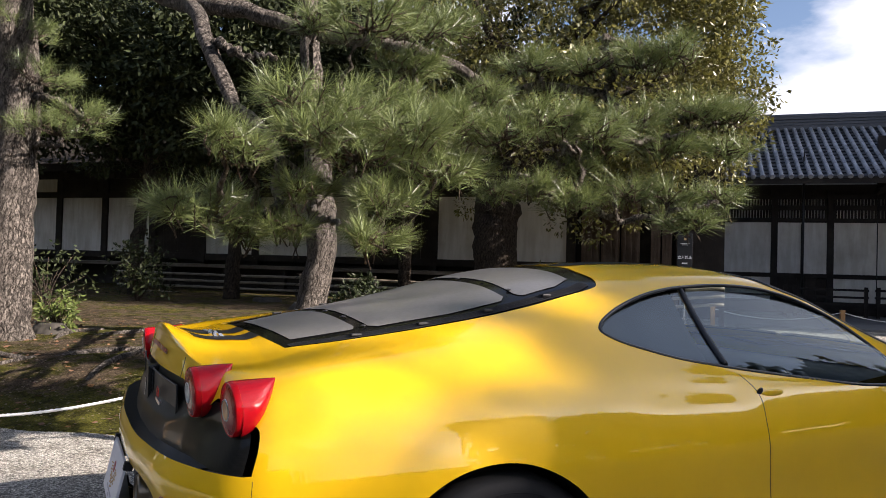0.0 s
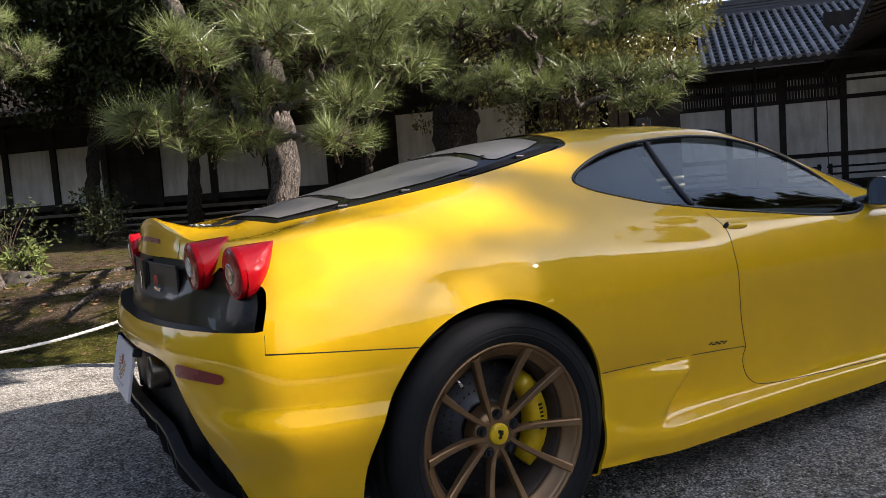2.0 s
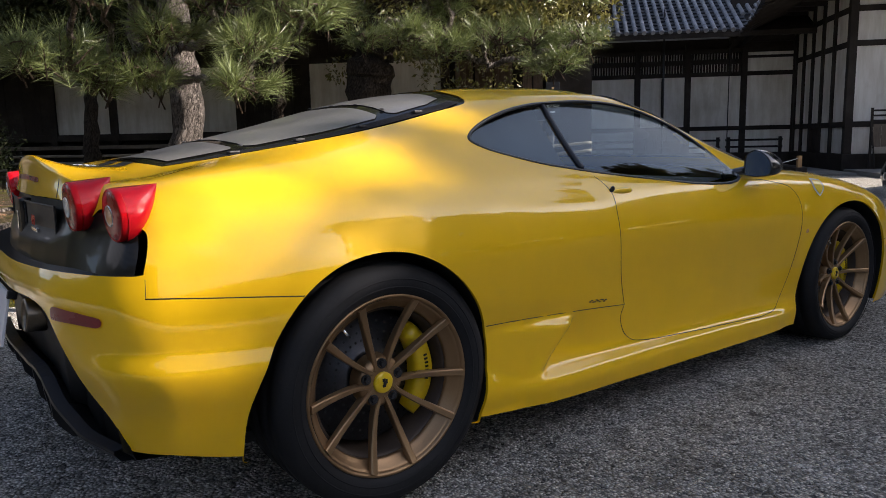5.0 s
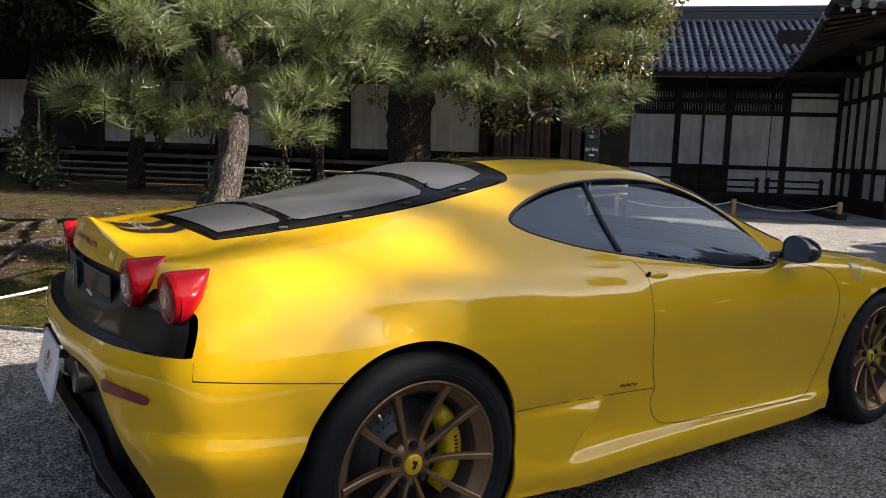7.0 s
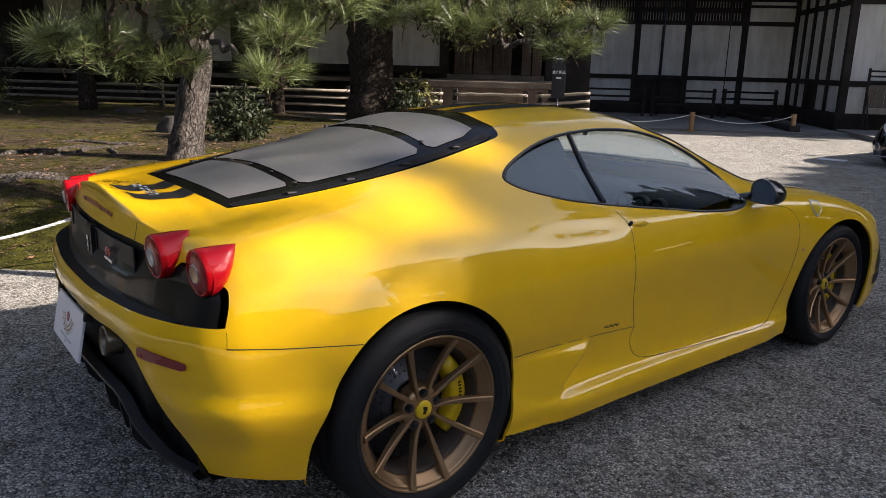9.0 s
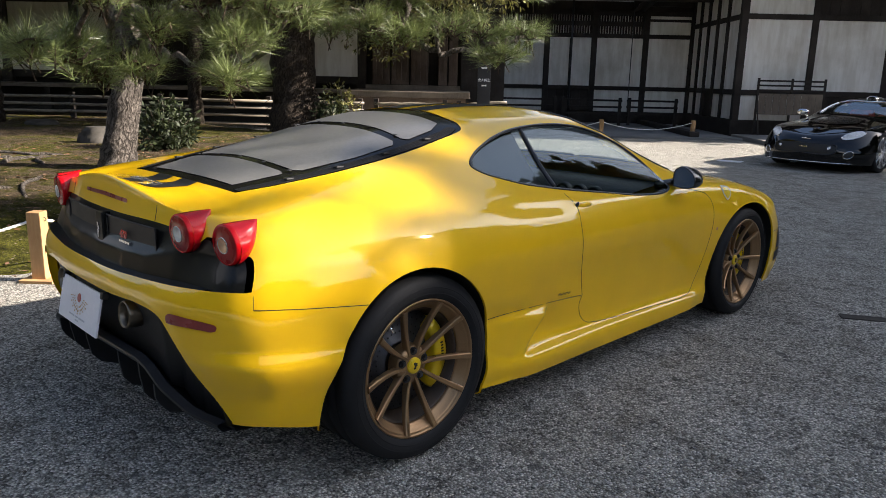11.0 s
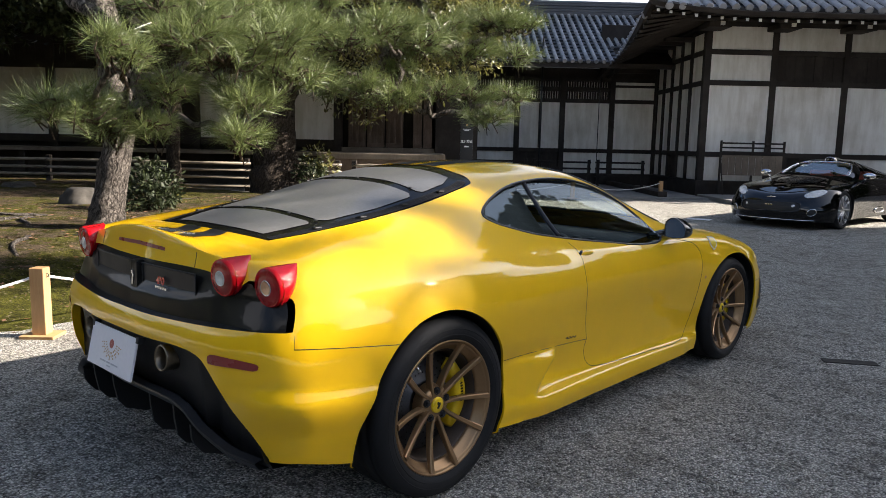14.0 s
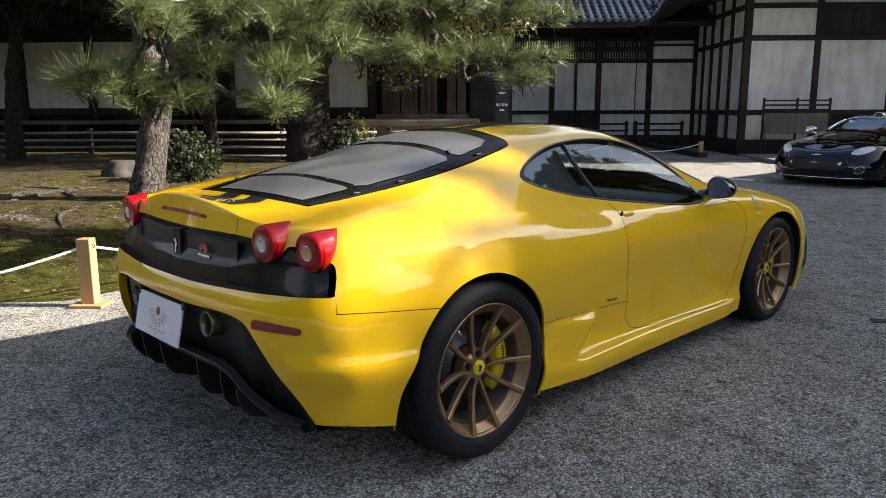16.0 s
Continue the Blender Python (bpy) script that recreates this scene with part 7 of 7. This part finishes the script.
def pebbles(seed=44):
    """Coarser stones lying proud of the gravel near the camera's side of the car."""
    r = np.random.default_rng(seed)
    base = np.array([(1, 0, 0), (-1, 0, 0), (0, 1, 0), (0, -1, 0), (0, 0, 1), (0, 0, -1)], float)
    tri = np.array([(0, 2, 4), (2, 1, 4), (1, 3, 4), (3, 0, 4), (2, 0, 5), (1, 2, 5), (3, 1, 5), (0, 3, 5)])
    n = 26000
    # denser towards the foreground
    p = np.stack([r.uniform(-2.4, 4.2, n), -1.9 + 9 * r.uniform(0, 1, n) ** 1.6, np.zeros(n)], 1)
    s = (0.0035 + 0.0045 * r.uniform(0, 1, n) ** 3)[:, None, None]
    v = base[None] * s * r.uniform(0.6, 1.25, (n, 6, 1))
    a = r.uniform(0, 6.28, n)
    c, d = np.cos(a)[:, None], np.sin(a)[:, None]
    v = np.stack([v[..., 0] * c - v[..., 1] * d, v[..., 0] * d + v[..., 1] * c, v[..., 2] * 0.7], 2) + p[:, None, :] + np.array([0, 0, 0.002])
    f = tri[None] + (np.arange(n) * 6)[:, None, None]
    k = Mat("pebble", (0.3, 0.29, 0.27), 0.9, spec=0.25)
    k.color(k.ramp(k.random("island"), (0.0, (0.10, 0.10, 0.095)), (0.5, (0.30, 0.29, 0.27)), (1.0, (0.58, 0.56, 0.52))))
    tagged(bulk_mesh("loose_gravel", v.reshape(-1, 3), f.reshape(-1, 3), k.m), "loose pale gravel stones", "gravel", kind="stuff")


pebbles()

# ---- bamboo fence before the hall ----
def fence(label, u0, u1, at, zs, posts, tilt=0.0):
    fn = tagged(empty("bamboo_fence", BF), label, "fence", "bamboo fences")
    r = np.random.default_rng(int(abs(u0) * 10))
    for z in zs:
        pts = [(u0 + (u1 - u0) * q / 8, at - 0.05, z + tilt * (q / 8) + 0.006 * r.normal()) for q in range(9)]
        part("rail", tube(pts, 0.032, 8), BAMBOO, fn, "", True)
    for u in posts:
        part("post", box((u - 0.05, at - 0.02, 0.0), (u + 0.05, at + 0.08, max(zs) + 0.10), 0.012), DARKWOOD, fn)
        bm = bmesh.new()
        for z in zs:
            add_tube(bm, [(u - 0.045, at - 0.09, z - 0.03), (u + 0.045, at - 0.09, z + 0.03)], 0.008, 5)
        tagged(part("rope_tie", bm, BLACK, fn), kind="stuff")


fence("dark-tied horizontal bamboo rail fence before the hall", -14.0, -4.05, 16.9, (0.28, 0.46, 0.62, 0.78), (-12.6, -10.6, -8.6, -6.6, -4.15))
fence("short bamboo rail fence in sunlight", -3.95, -2.0, 16.9, (0.28, 0.46, 0.62, 0.78), (-3.85, -2.1))
fence("low bamboo rail fence beside the entrance steps", -1.75, -0.15, 16.6, (0.62, 0.80), (-1.7, -0.2))
fence("leaning bamboo rails beside the platform", 0.0, 1.15, 16.8, (0.45, 0.62, 0.78), (0.1, 1.1), 0.10)
fence_kerb = tagged(mesh_object("fence_kerb", box((-14, 16.55, -0.05), (-2.0, 16.75, 0.16), 0.02), STONE), "pale stone edging below the fence", "kerb", kind="structure")
fence_kerb.matrix_world = BF


# ---- notice post ----
def sign_text(body, size, at, parent, slant=0.0):
    cu = bpy.data.curves.new("lettering", "FONT")
    cu.body, cu.size, cu.align_x, cu.align_y, cu.extrude, cu.offset = body, size, "CENTER", "CENTER", 0.0008, 0.0012
    cu.shear = slant
    ob = new("lettering", cu)
    dg = bpy.context.evaluated_depsgraph_get()
    me = bpy.data.meshes.new_from_object(ob.evaluated_get(dg))
    bpy.data.objects.remove(ob)
    me.materials.clear()
    me.materials.append(WHITEPRINT)
    t = new("lettering", me)
    t.parent = parent
    t.matrix_local = at
    return t


sign_text("430", 0.038, badge_at, tail, 0.25).data.materials[0] = BADGERED

sign = tagged(empty("notice_sign", pose(-3.30, 4.86, 0.0, 0, 0, 46)), "slim black notice panel with white lettering on a steel post", "sign")
part("panel", box((-0.075, -0.006, 1.06), (0.075, 0.006, 1.60), 0.004), SATIN, sign)
part("post", tube([(0, 0.012, 0.0), (0, 0.012, 1.10)], 0.010, 8), STEEL, sign, "", True)
part("foot", box((-0.12, -0.10, 0.0), (0.12, 0.12, 0.012), 0.003), SATIN, sign)
sign_text("立入禁止", 0.036, Matrix.Translation((0, -0.0085, 1.34)) @ Matrix.Rotation(math.pi / 2, 4, "X"), sign)
bm = bmesh.new()
for k, w in enumerate((0.045, 0.03)):
    add_box(bm, (-w, -0.0085, 1.485 - k * 0.014), (w, -0.0062, 1.490 - k * 0.014))
add_box(bm, (-0.028, -0.0085, 1.272), (0.028, -0.0062, 1.288))
tagged(part("small_print", bm, WHITEPRINT, sign), kind="stuff")
bm = bmesh.new()
add_lathe(bm, [(-0.0085, 0.001), (-0.0085, 0.013), (-0.006, 0.014)], 6, "y", Matrix.Translation((0, 0, 1.535)))
part("crest", bm, PRINTGOLD, sign)


# ---- rope barrier ----
def rope_post(x, y, turn, z=0.0):
    p = tagged(empty("rope_post", pose(x, y, z, 0, 0, turn)), "square pale cedar rope post on a flat base", "post", "rope posts")
    part("shaft", box((-0.045, -0.045, 0.02), (0.045, 0.045, 0.46), 0.006), CEDAR, p)
    part("base", box((-0.11, -0.09, 0.0), (0.11, 0.09, 0.02), 0.004), CEDAR, p)
    part("eye_bolt", tube([(0.047 + 0.012 * math.cos(a), 0, 0.41 + 0.012 * math.sin(a)) for a in (k * 0.63 for k in range(10))], 0.003, 5, True), STEEL, p)


def rope(a, b, sag, label="white twisted rope hanging between posts"):
    a, b = np.array(a), np.array(b)
    ts = np.linspace(0, 1, 90)
    mid = a + (b - a) * ts[:, None] - np.array([0, 0, 1]) * (sag * 4 * ts * (1 - ts))[:, None]
    bm = bmesh.new()
    L = np.linalg.norm(b - a)
    for ph in (0, 2.09, 4.19):
        w = ts * L / 0.05 * 2 * math.pi / 2.2 + ph
        nrm = np.array([-(b - a)[1], (b - a)[0], 0]) / L
        add_tube(bm, mid + 0.005 * np.cos(w)[:, None] * nrm + 0.005 * np.sin(w)[:, None] * np.array([0, 0, 1]), 0.0062, 6)
    ob = mesh_object("rope", bm, WHITEROPE, smooth=True)
    tagged(ob, label, "rope", "barrier ropes")


P = {"near": (-2.44, -0.27), "left": (-3.55, -2.9), "behind": (-3.25, 2.5), "far_a": (-7.75, 14.0), "far_b": (-6.42, 16.1), "far_c": (-9.2, 11.7)}
rope_post(*P["near"], 44)
rope_post(*P["left"], 30)
rope_post(*P["behind"], 80)
for k in ("far_a", "far_b", "far_c"):
    rope_post(*P[k], 56)
for a, b, sag in (("near", "left", 0.24), ("near", "behind", 0.22), ("far_a", "far_b", 0.19), ("far_c", "far_a", 0.19)):
    rope((*P[a], 0.41), (*P[b], 0.41), sag)

# ---- court clutter before the wings ----
pole = tagged(empty("lamp_pole", BF @ Matrix.Translation((3.55, 24.4, 0.0))), "thin dark metal pole with a small lantern head", "pole")
part("shaft", tube([(0, 0, 0), (0, 0, 4.6)], 0.035, 10), SATIN, pole, "", True)
part("head", box((-0.06, -0.05, 4.1), (0.06, 0.05, 4.3), 0.02), SATIN, pole)
part("tip", tube([(0, 0, 4.6), (0, 0, 4.85)], [0.02, 0.006], 8), SATIN, pole, "", True)
pole = tagged(empty("down_pipe", BF @ Matrix.Translation((5.55, 24.9, 0.0))), "thin dark rain chain beside the wall", "pipe")
part("pipe", tube([(0, 0, 0.3), (0, 0, 3.7)], 0.014, 8), SATIN, pole, "", True)


def low_rail(u0, u1, at, label):
    b = tagged(empty("low_rail", BF), label, "railing", "low railings")
    for z in (0.38, 0.58, 0.78):
        part("rail", box((u0, at - 0.02, z), (u1, at + 0.02, z + 0.06), 0.008), DARKWOOD, b)
    for u in (u0 + 0.08, u1 - 0.08):
        part("post", box((u - 0.045, at - 0.09, 0.04), (u + 0.045, at - 0.022, 0.90), 0.01), DARKWOOD, b)


low_rail(1.0, 3.1, 23.6, "dark timber railing along the shaded wall")
low_rail(3.2, 5.1, 23.6, "dark timber railing along the shaded wall")
low_rail(5.3, 6.9, 23.9, "dark timber railing along the shaded wall")

rack = tagged(empty("notice_rack", BF @ Matrix.Translation((7.85, 20.15, 0.0))), "dark railed rack with weathered grey boards", "rack")
for z in (1.22, 1.34, 1.46):
    part("rail", box((0, -0.02, z), (1.75, 0.02, z + 0.045), 0.006), DARKWOOD, rack)
for u in (0.0, 0.87, 1.72):
    part("post", box((u, -0.03, 0.10), (u + 0.05, 0.025, 1.55), 0.006), DARKWOOD, rack)
for k in range(9):
    part("board", box((0.055 + k * 0.184, -0.045 + 0.003 * (k % 2), 0.62), (0.232 + k * 0.184, -0.032, 1.16), 0.004), GREYWOOD, rack)
part("brace", tube([(-0.02, -0.45, 0.10), (0.02, -0.02, 1.1)], 0.018, 6), DARKWOOD, rack)
paper = tagged(mesh_object("paper_sheet", box((-0.21, -0.14, 0.004), (0.21, 0.14, 0.008)), CARD), "white printed sheet lying on the gravel", "paper")
paper.matrix_world = pose(-3.25, 11.45, 0.0, 0, 0, 12)
grate = tagged(mesh_object("drain_lid", box((-0.16, -0.045, -0.01), (0.16, 0.045, 0.006), 0.004), STONE), "small dark stone lid flush in the gravel", "lid")
grate.matrix_world = pose(1.50, 3.12, 0.0, 0, 0, 32)

# ---- black coupe parked across the court: its own frame, y forward, rear axle at y = 0 ----
B0 = [(0, 3.42, .14), (.50, 3.36, .14), (.84, 3.05, .14), (.88, 2.55, .14), (.86, 1.95, .15), (.86, 1.2, .15), (.88, .5, .16), (.90, 0, .18), (.86, -.45, .22), (.5, -.70, .26), (0, -.76, .28)]
B1 = [(0, 3.45, .32), (.52, 3.38, .32), (.88, 3.06, .32), (.92, 2.55, .34), (.89, 1.95, .34), (.88, 1.2, .34), (.91, .5, .36), (.94, 0, .38), (.89, -.46, .40), (.52, -.73, .42), (0, -.80, .44)]
B2 = [(0, 3.41, .47), (.50, 3.33, .48), (.85, 3.0, .50), (.92, 2.55, .53), (.90, 1.95, .55), (.89, 1.2, .56), (.92, .5, .58), (.94, 0, .60), (.88, -.46, .62), (.50, -.72, .64), (0, -.78, .64)]
B3 = [(0, 3.32, .56), (.47, 3.22, .60), (.78, 2.92, .66), (.84, 2.55, .70), (.86, 1.95, .74), (.85, 1.2, .76), (.87, .5, .80), (.86, 0, .83), (.78, -.42, .82), (.45, -.64, .80), (0, -.70, .80)]
B4 = [(0, 3.22, .60), (.42, 3.08, .65), (.64, 2.85, .70), (.66, 2.5, .74), (.72, 1.95, .80), (.70, 1.45, .93), (.64, .7, .96), (.60, 0, .92), (.55, -.35, .87), (.33, -.55, .84), (0, -.62, .83)]
B5 = [(0, 3.05, .65), (.25, 2.95, .69), (.38, 2.75, .73), (.38, 2.4, .78), (.42, 1.9, .86), (.44, 1.25, 1.10), (.42, .75, 1.10), (.36, 0, .99), (.33, -.3, .90), (.2, -.5, .85), (0, -.56, .84)]
B6 = [(0, 2.95, .67), (0, 2.85, .70), (0, 2.65, .74), (0, 2.3, .80), (0, 1.85, .89), (0, 1.2, 1.13), (0, .75, 1.135), (0, 0, 1.01), (0, -.3, .91), (0, -.46, .855), (0, -.52, .845)]
BNET = np.array([B0, B1, B2, B3, B4, B5, B6], float)
BK = Skin(surface(BNET, 200, 90))
BK.zone["side"] = (BK.n[..., 0] > 0.12) & (BK.g[..., 1] > -0.5) & (BK.g[..., 1] < 3.2) & (BK.g[..., 0] > 0.3)
BK.zone["front"] = (BK.n[..., 1] > 0.2) & (BK.g[..., 1] > 2.6)
BK.axes["front"] = (0, 2)
B_M = pose(-1.53, 14.53, 0.0, 0, 0, 174.0)
black_car = tagged(empty("sports_car"), "black low two-seat sports coupe with silver wheels parked across the court", "car")
B_SCREEN = outline([(-.01, 1.88), (.40, 1.85), (.60, 1.74)], [(.60, 1.74), (.52, 1.40)], [(.52, 1.40), (.40, 1.28), (-.01, 1.26)], [(-.01, 1.26), (-.01, 1.88)])
B_WIN = outline([(1.72, .835), (1.50, .93), (1.25, 1.03), (.95, 1.055), (.55, 1.0)], [(.55, 1.0), (.55, .86)], [(.55, .86), (1.2, .83), (1.72, .835)])
B_AF = outline([(2.18, .05), (2.20, .35), (2.32, .58), (2.55, .665), (2.78, .58), (2.90, .35), (2.92, .05)], [(2.92, .05), (2.18, .05)])
B_AR = outline([(-.37, .05), (-.35, .35), (-.23, .59), (0, .68), (.23, .59), (.35, .35), (.37, .05)], [(.37, .05), (-.37, .05)])
B_GRILLE = outline([(-.01, .30), (.42, .30), (.50, .33)], [(.50, .33), (.50, .42), (.44, .455)], [(.44, .455), (-.01, .465)], [(-.01, .465), (-.01, .30)])
shell, kept = shell_with_holes(BK, [("top", B_SCREEN), ("side", B_WIN), ("side", B_AF), ("side", B_AR)])
both_sides("body", shell, kept, BLACKPAINT, black_car, "gloss black bodywork")
for g in skin_piece("windscreen", "top", B_SCREEN, -0.004, GLASS_RAKED, black_car, "", BK) + skin_piece("door_window", "side", B_WIN, -0.004, GLASS, black_car, "", BK):
    g.visible_shadow = False
skin_piece("bonnet_panel", "top", outline([(-.01, 2.66), (.30, 2.62), (.40, 2.50)], [(.40, 2.50), (.36, 2.05)], [(.36, 2.05), (-.01, 2.05)], [(-.01, 2.05), (-.01, 2.66)]), 0.010, GLOSSBLACK, black_car, "raised dark bonnet panel", BK)
rim = BK.place("front", [p for p in B_GRILLE if p[0] > 0.005], 0.006)
for s in (1, -1):
    part("grille_rim", tube(rim * np.array([s, 1, 1]), 0.012, 6), BLACKPAINT, black_car, "", True)
skin_piece("grille", "front", B_GRILLE, 0.002, BLACK, black_car, "black front grille", BK)
for name, (cx, cz, rx, rz), mat, lab in (("headlamp", (.63, .60, .125, .058), CLEARLENS, "oval clear headlamp"), ("fog_lamp", (.66, .30, .06, .055), SATIN, "round fog lamp"), ("indicator", (.40, .395, .022, .02), CLEARLENS, "")):
    ring = np.array([(cx + rx * math.cos(a), cz + rz * math.sin(a) + 0.25 * rx * math.cos(a)) for a in np.linspace(0, 2 * math.pi, 30)[:-1]])
    for o in skin_piece(name, "front", ring, 0.006, mat, black_car, lab, BK):
        pass
    p = BK.place("front", ring, 0.006)
    for s in (1, -1):
        part("lamp_rim", tube(p * np.array([s, 1, 1]), 0.006, 6, True), CHROME, black_car, "", True)
lipb = BK.place("front", [(x, .165) for x in np.linspace(.01, .70, 30)], 0.012)
part("front_lip", tube(np.concatenate([(lipb * np.array([-1, 1, 1]))[::-1], lipb]), 0.009, 6), CHROME, black_car, "thin bright front lip", True)
em = BK.place("front", [(.01, .525)], 0.006)[0]
bm = bmesh.new()
add_box(bm, (-.075, em[1] - .004, em[2] - .006), (.075, em[1] + .004, em[2] + .004), 0.002)
add_lathe(bm, [(-.004, .014), (.0, .022), (.006, .022)], 16, "y", Matrix.Translation((0, em[1], em[2])))
part("nose_emblem", bm, CHROME, black_car, "small winged chrome emblem")
em = BK.place("front", [(.02, .40)], 0.008)[0]
bm = bmesh.new()
for k in range(5):
    add_box(bm, (-.06 + k * .026, em[1] - .003, em[2] - .01), (-.042 + k * .026, em[1] + .003, em[2] + .008), 0.001)
part("nose_script", bm, CHROME, black_car)
for cy, cz, ry, rz in ((.62, .70, .10, .05), (.95, .27, .20, .05)):
    ring = np.array([(cy + ry * math.cos(a), cz + rz * math.sin(a)) for a in np.linspace(0, 2 * math.pi, 30)[:-1]])
    skin_piece("side_intake", "side", ring, 0.003, BLACK, black_car, "oval intake with a chrome ring", BK)
    p = BK.place("side", ring, 0.005)
    for s in (1, -1):
        part("intake_ring", tube(p * np.array([s, 1, 1]), 0.014, 8, True), CHROME, black_car, "", True)
for arch in (B_AF, B_AR):
    p = BK.place("side", arch[:-1])
    p = p[p[:, 2] > 0.13]
    flange("wheel_well", p, (-0.30, 0, 0), BLACK, black_car)


def silver_wheel(x, y, r, side, parent):
    m = Matrix.Translation((x, y, r)) @ (Matrix.Identity(4) if side > 0 else Matrix.Rotation(math.pi, 4, "Z"))
    rl = r - .075
    bm = bmesh.new()
    add_lathe(bm, [(-.01, rl - .01), (.002, rl), (-.01, rl + .008), (-.05, rl - .015), (-.2, rl - .01)], 48, "x", m)
    w = part("wheel", bm, SILVER, parent, "polished multi-spoke alloy wheel", True)
    bm = bmesh.new()
    add_lathe(bm, [(-.008, rl), (.008, rl + .02), (.006, r - .02), (-.02, r), (-.19, r), (-.22, r - .03)], 56, "x", m)
    part("tyre", bm, RUBBER, w, "", True)
    for k in range(10):
        a = 2 * math.pi * k / 10
        c, t = Vector((0, math.cos(a), math.sin(a))), Vector((0, -math.sin(a), math.cos(a)))
        bm = bmesh.new()
        add_tube(bm, [m @ (c * .03 + Vector((-.02, 0, 0))), m @ (c * rl * .6 + Vector((-.012, 0, 0))), m @ (c * (rl - .006) + Vector((-.004, 0, 0)))], [.020, .012, .014], 6)
        part("spoke", bm, SILVER, w, "", True)
    bm = bmesh.new()
    add_lathe(bm, [(.0, .001), (-.002, .025), (-.03, .035)], 20, "x", m)
    add_lathe(bm, [(-.09, .05), (-.09, rl - .04)], 40, "x", m)
    part("hub", bm, SILVER, w, "", True)


for s in (1, -1):
    silver_wheel(s * .90, 0.0, .345, s, black_car)
    silver_wheel(s * .88, 2.55, .325, s, black_car)
    bm = bmesh.new()
    bmesh.ops.create_uvsphere(bm, u_segments=20, v_segments=12, radius=1, matrix=Matrix.Translation((s * .93, 1.70, .90)) @ Matrix.Diagonal((.11, .055, .055, 1)))
    mm = part("door_mirror", bm, CHROME, black_car, "chrome door mirror", True)
    part("mirror_stem", tube([(s * .82, 1.68, .80), (s * .90, 1.70, .87)], .014, 6), CHROME, mm, "", True)
    bm = bmesh.new()
    add_box(bm, (s * .35 - .2, .55, .30), (s * .35 + .2, 1.05, .45), 0.05)
    add_box(bm, (s * .35 - .2, .50, .40), (s * .35 + .2, .64, .95), 0.05)
    part("seat", bm, REDLEATHER, black_car, "red leather seat", True)
part("dashboard", box((-.72, 1.45, .55), (.72, 1.78, .80), 0.06), REDLEATHER, black_car, "red leather dashboard")
ring = [Vector((-.34, 1.30, .76)) + Matrix.Rotation(radians(-22), 3, "X") @ Vector((.17 * math.cos(a), 0, .17 * math.sin(a))) for a in (2 * math.pi * k / 32 for k in range(32))]
part("steering_wheel", tube(ring, .014, 8, True), DARKLEATHER, black_car, "", True)
part("bulkhead", box((-.52, .34, .2), (.52, .42, .86), 0.03), REDLEATHER, black_car)
part("floor_pan", box((-.84, -.5, .15), (.84, 3.0, .22), 0.02), BLACK, black_car)
bm = bmesh.new()
add_lathe(bm, [(.10, .055), (.12, .065), (.10, .075), (-.05, .07), (-.35, .03)], 24, "y", Matrix.Translation((0, 1.0, 1.155)) @ Matrix.Diagonal((1.3, 1, .8, 1)))
part("roof_scoop", bm, CHROME, black_car, "polished roof air scoop", True)
for s in (1, -1):
    p = BK.place("top", smooth_line([(.60, 1.74), (.55, 1.50), (.48, 1.33)], 20), 0.004)
    part("screen_pillar", tube(p * np.array([s, 1, 1]), 0.016, 8), CHROME, black_car, "polished screen pillar", True)
p = BK.place("top", smooth_line([(.01, 1.26), (.25, 1.265), (.45, 1.31)], 20), 0.003)
part("screen_header", tube(np.concatenate([(p * np.array([-1, 1, 1]))[::-1], p]), 0.012, 8), CHROME, black_car, "", True)
black_car.matrix_world = B_M
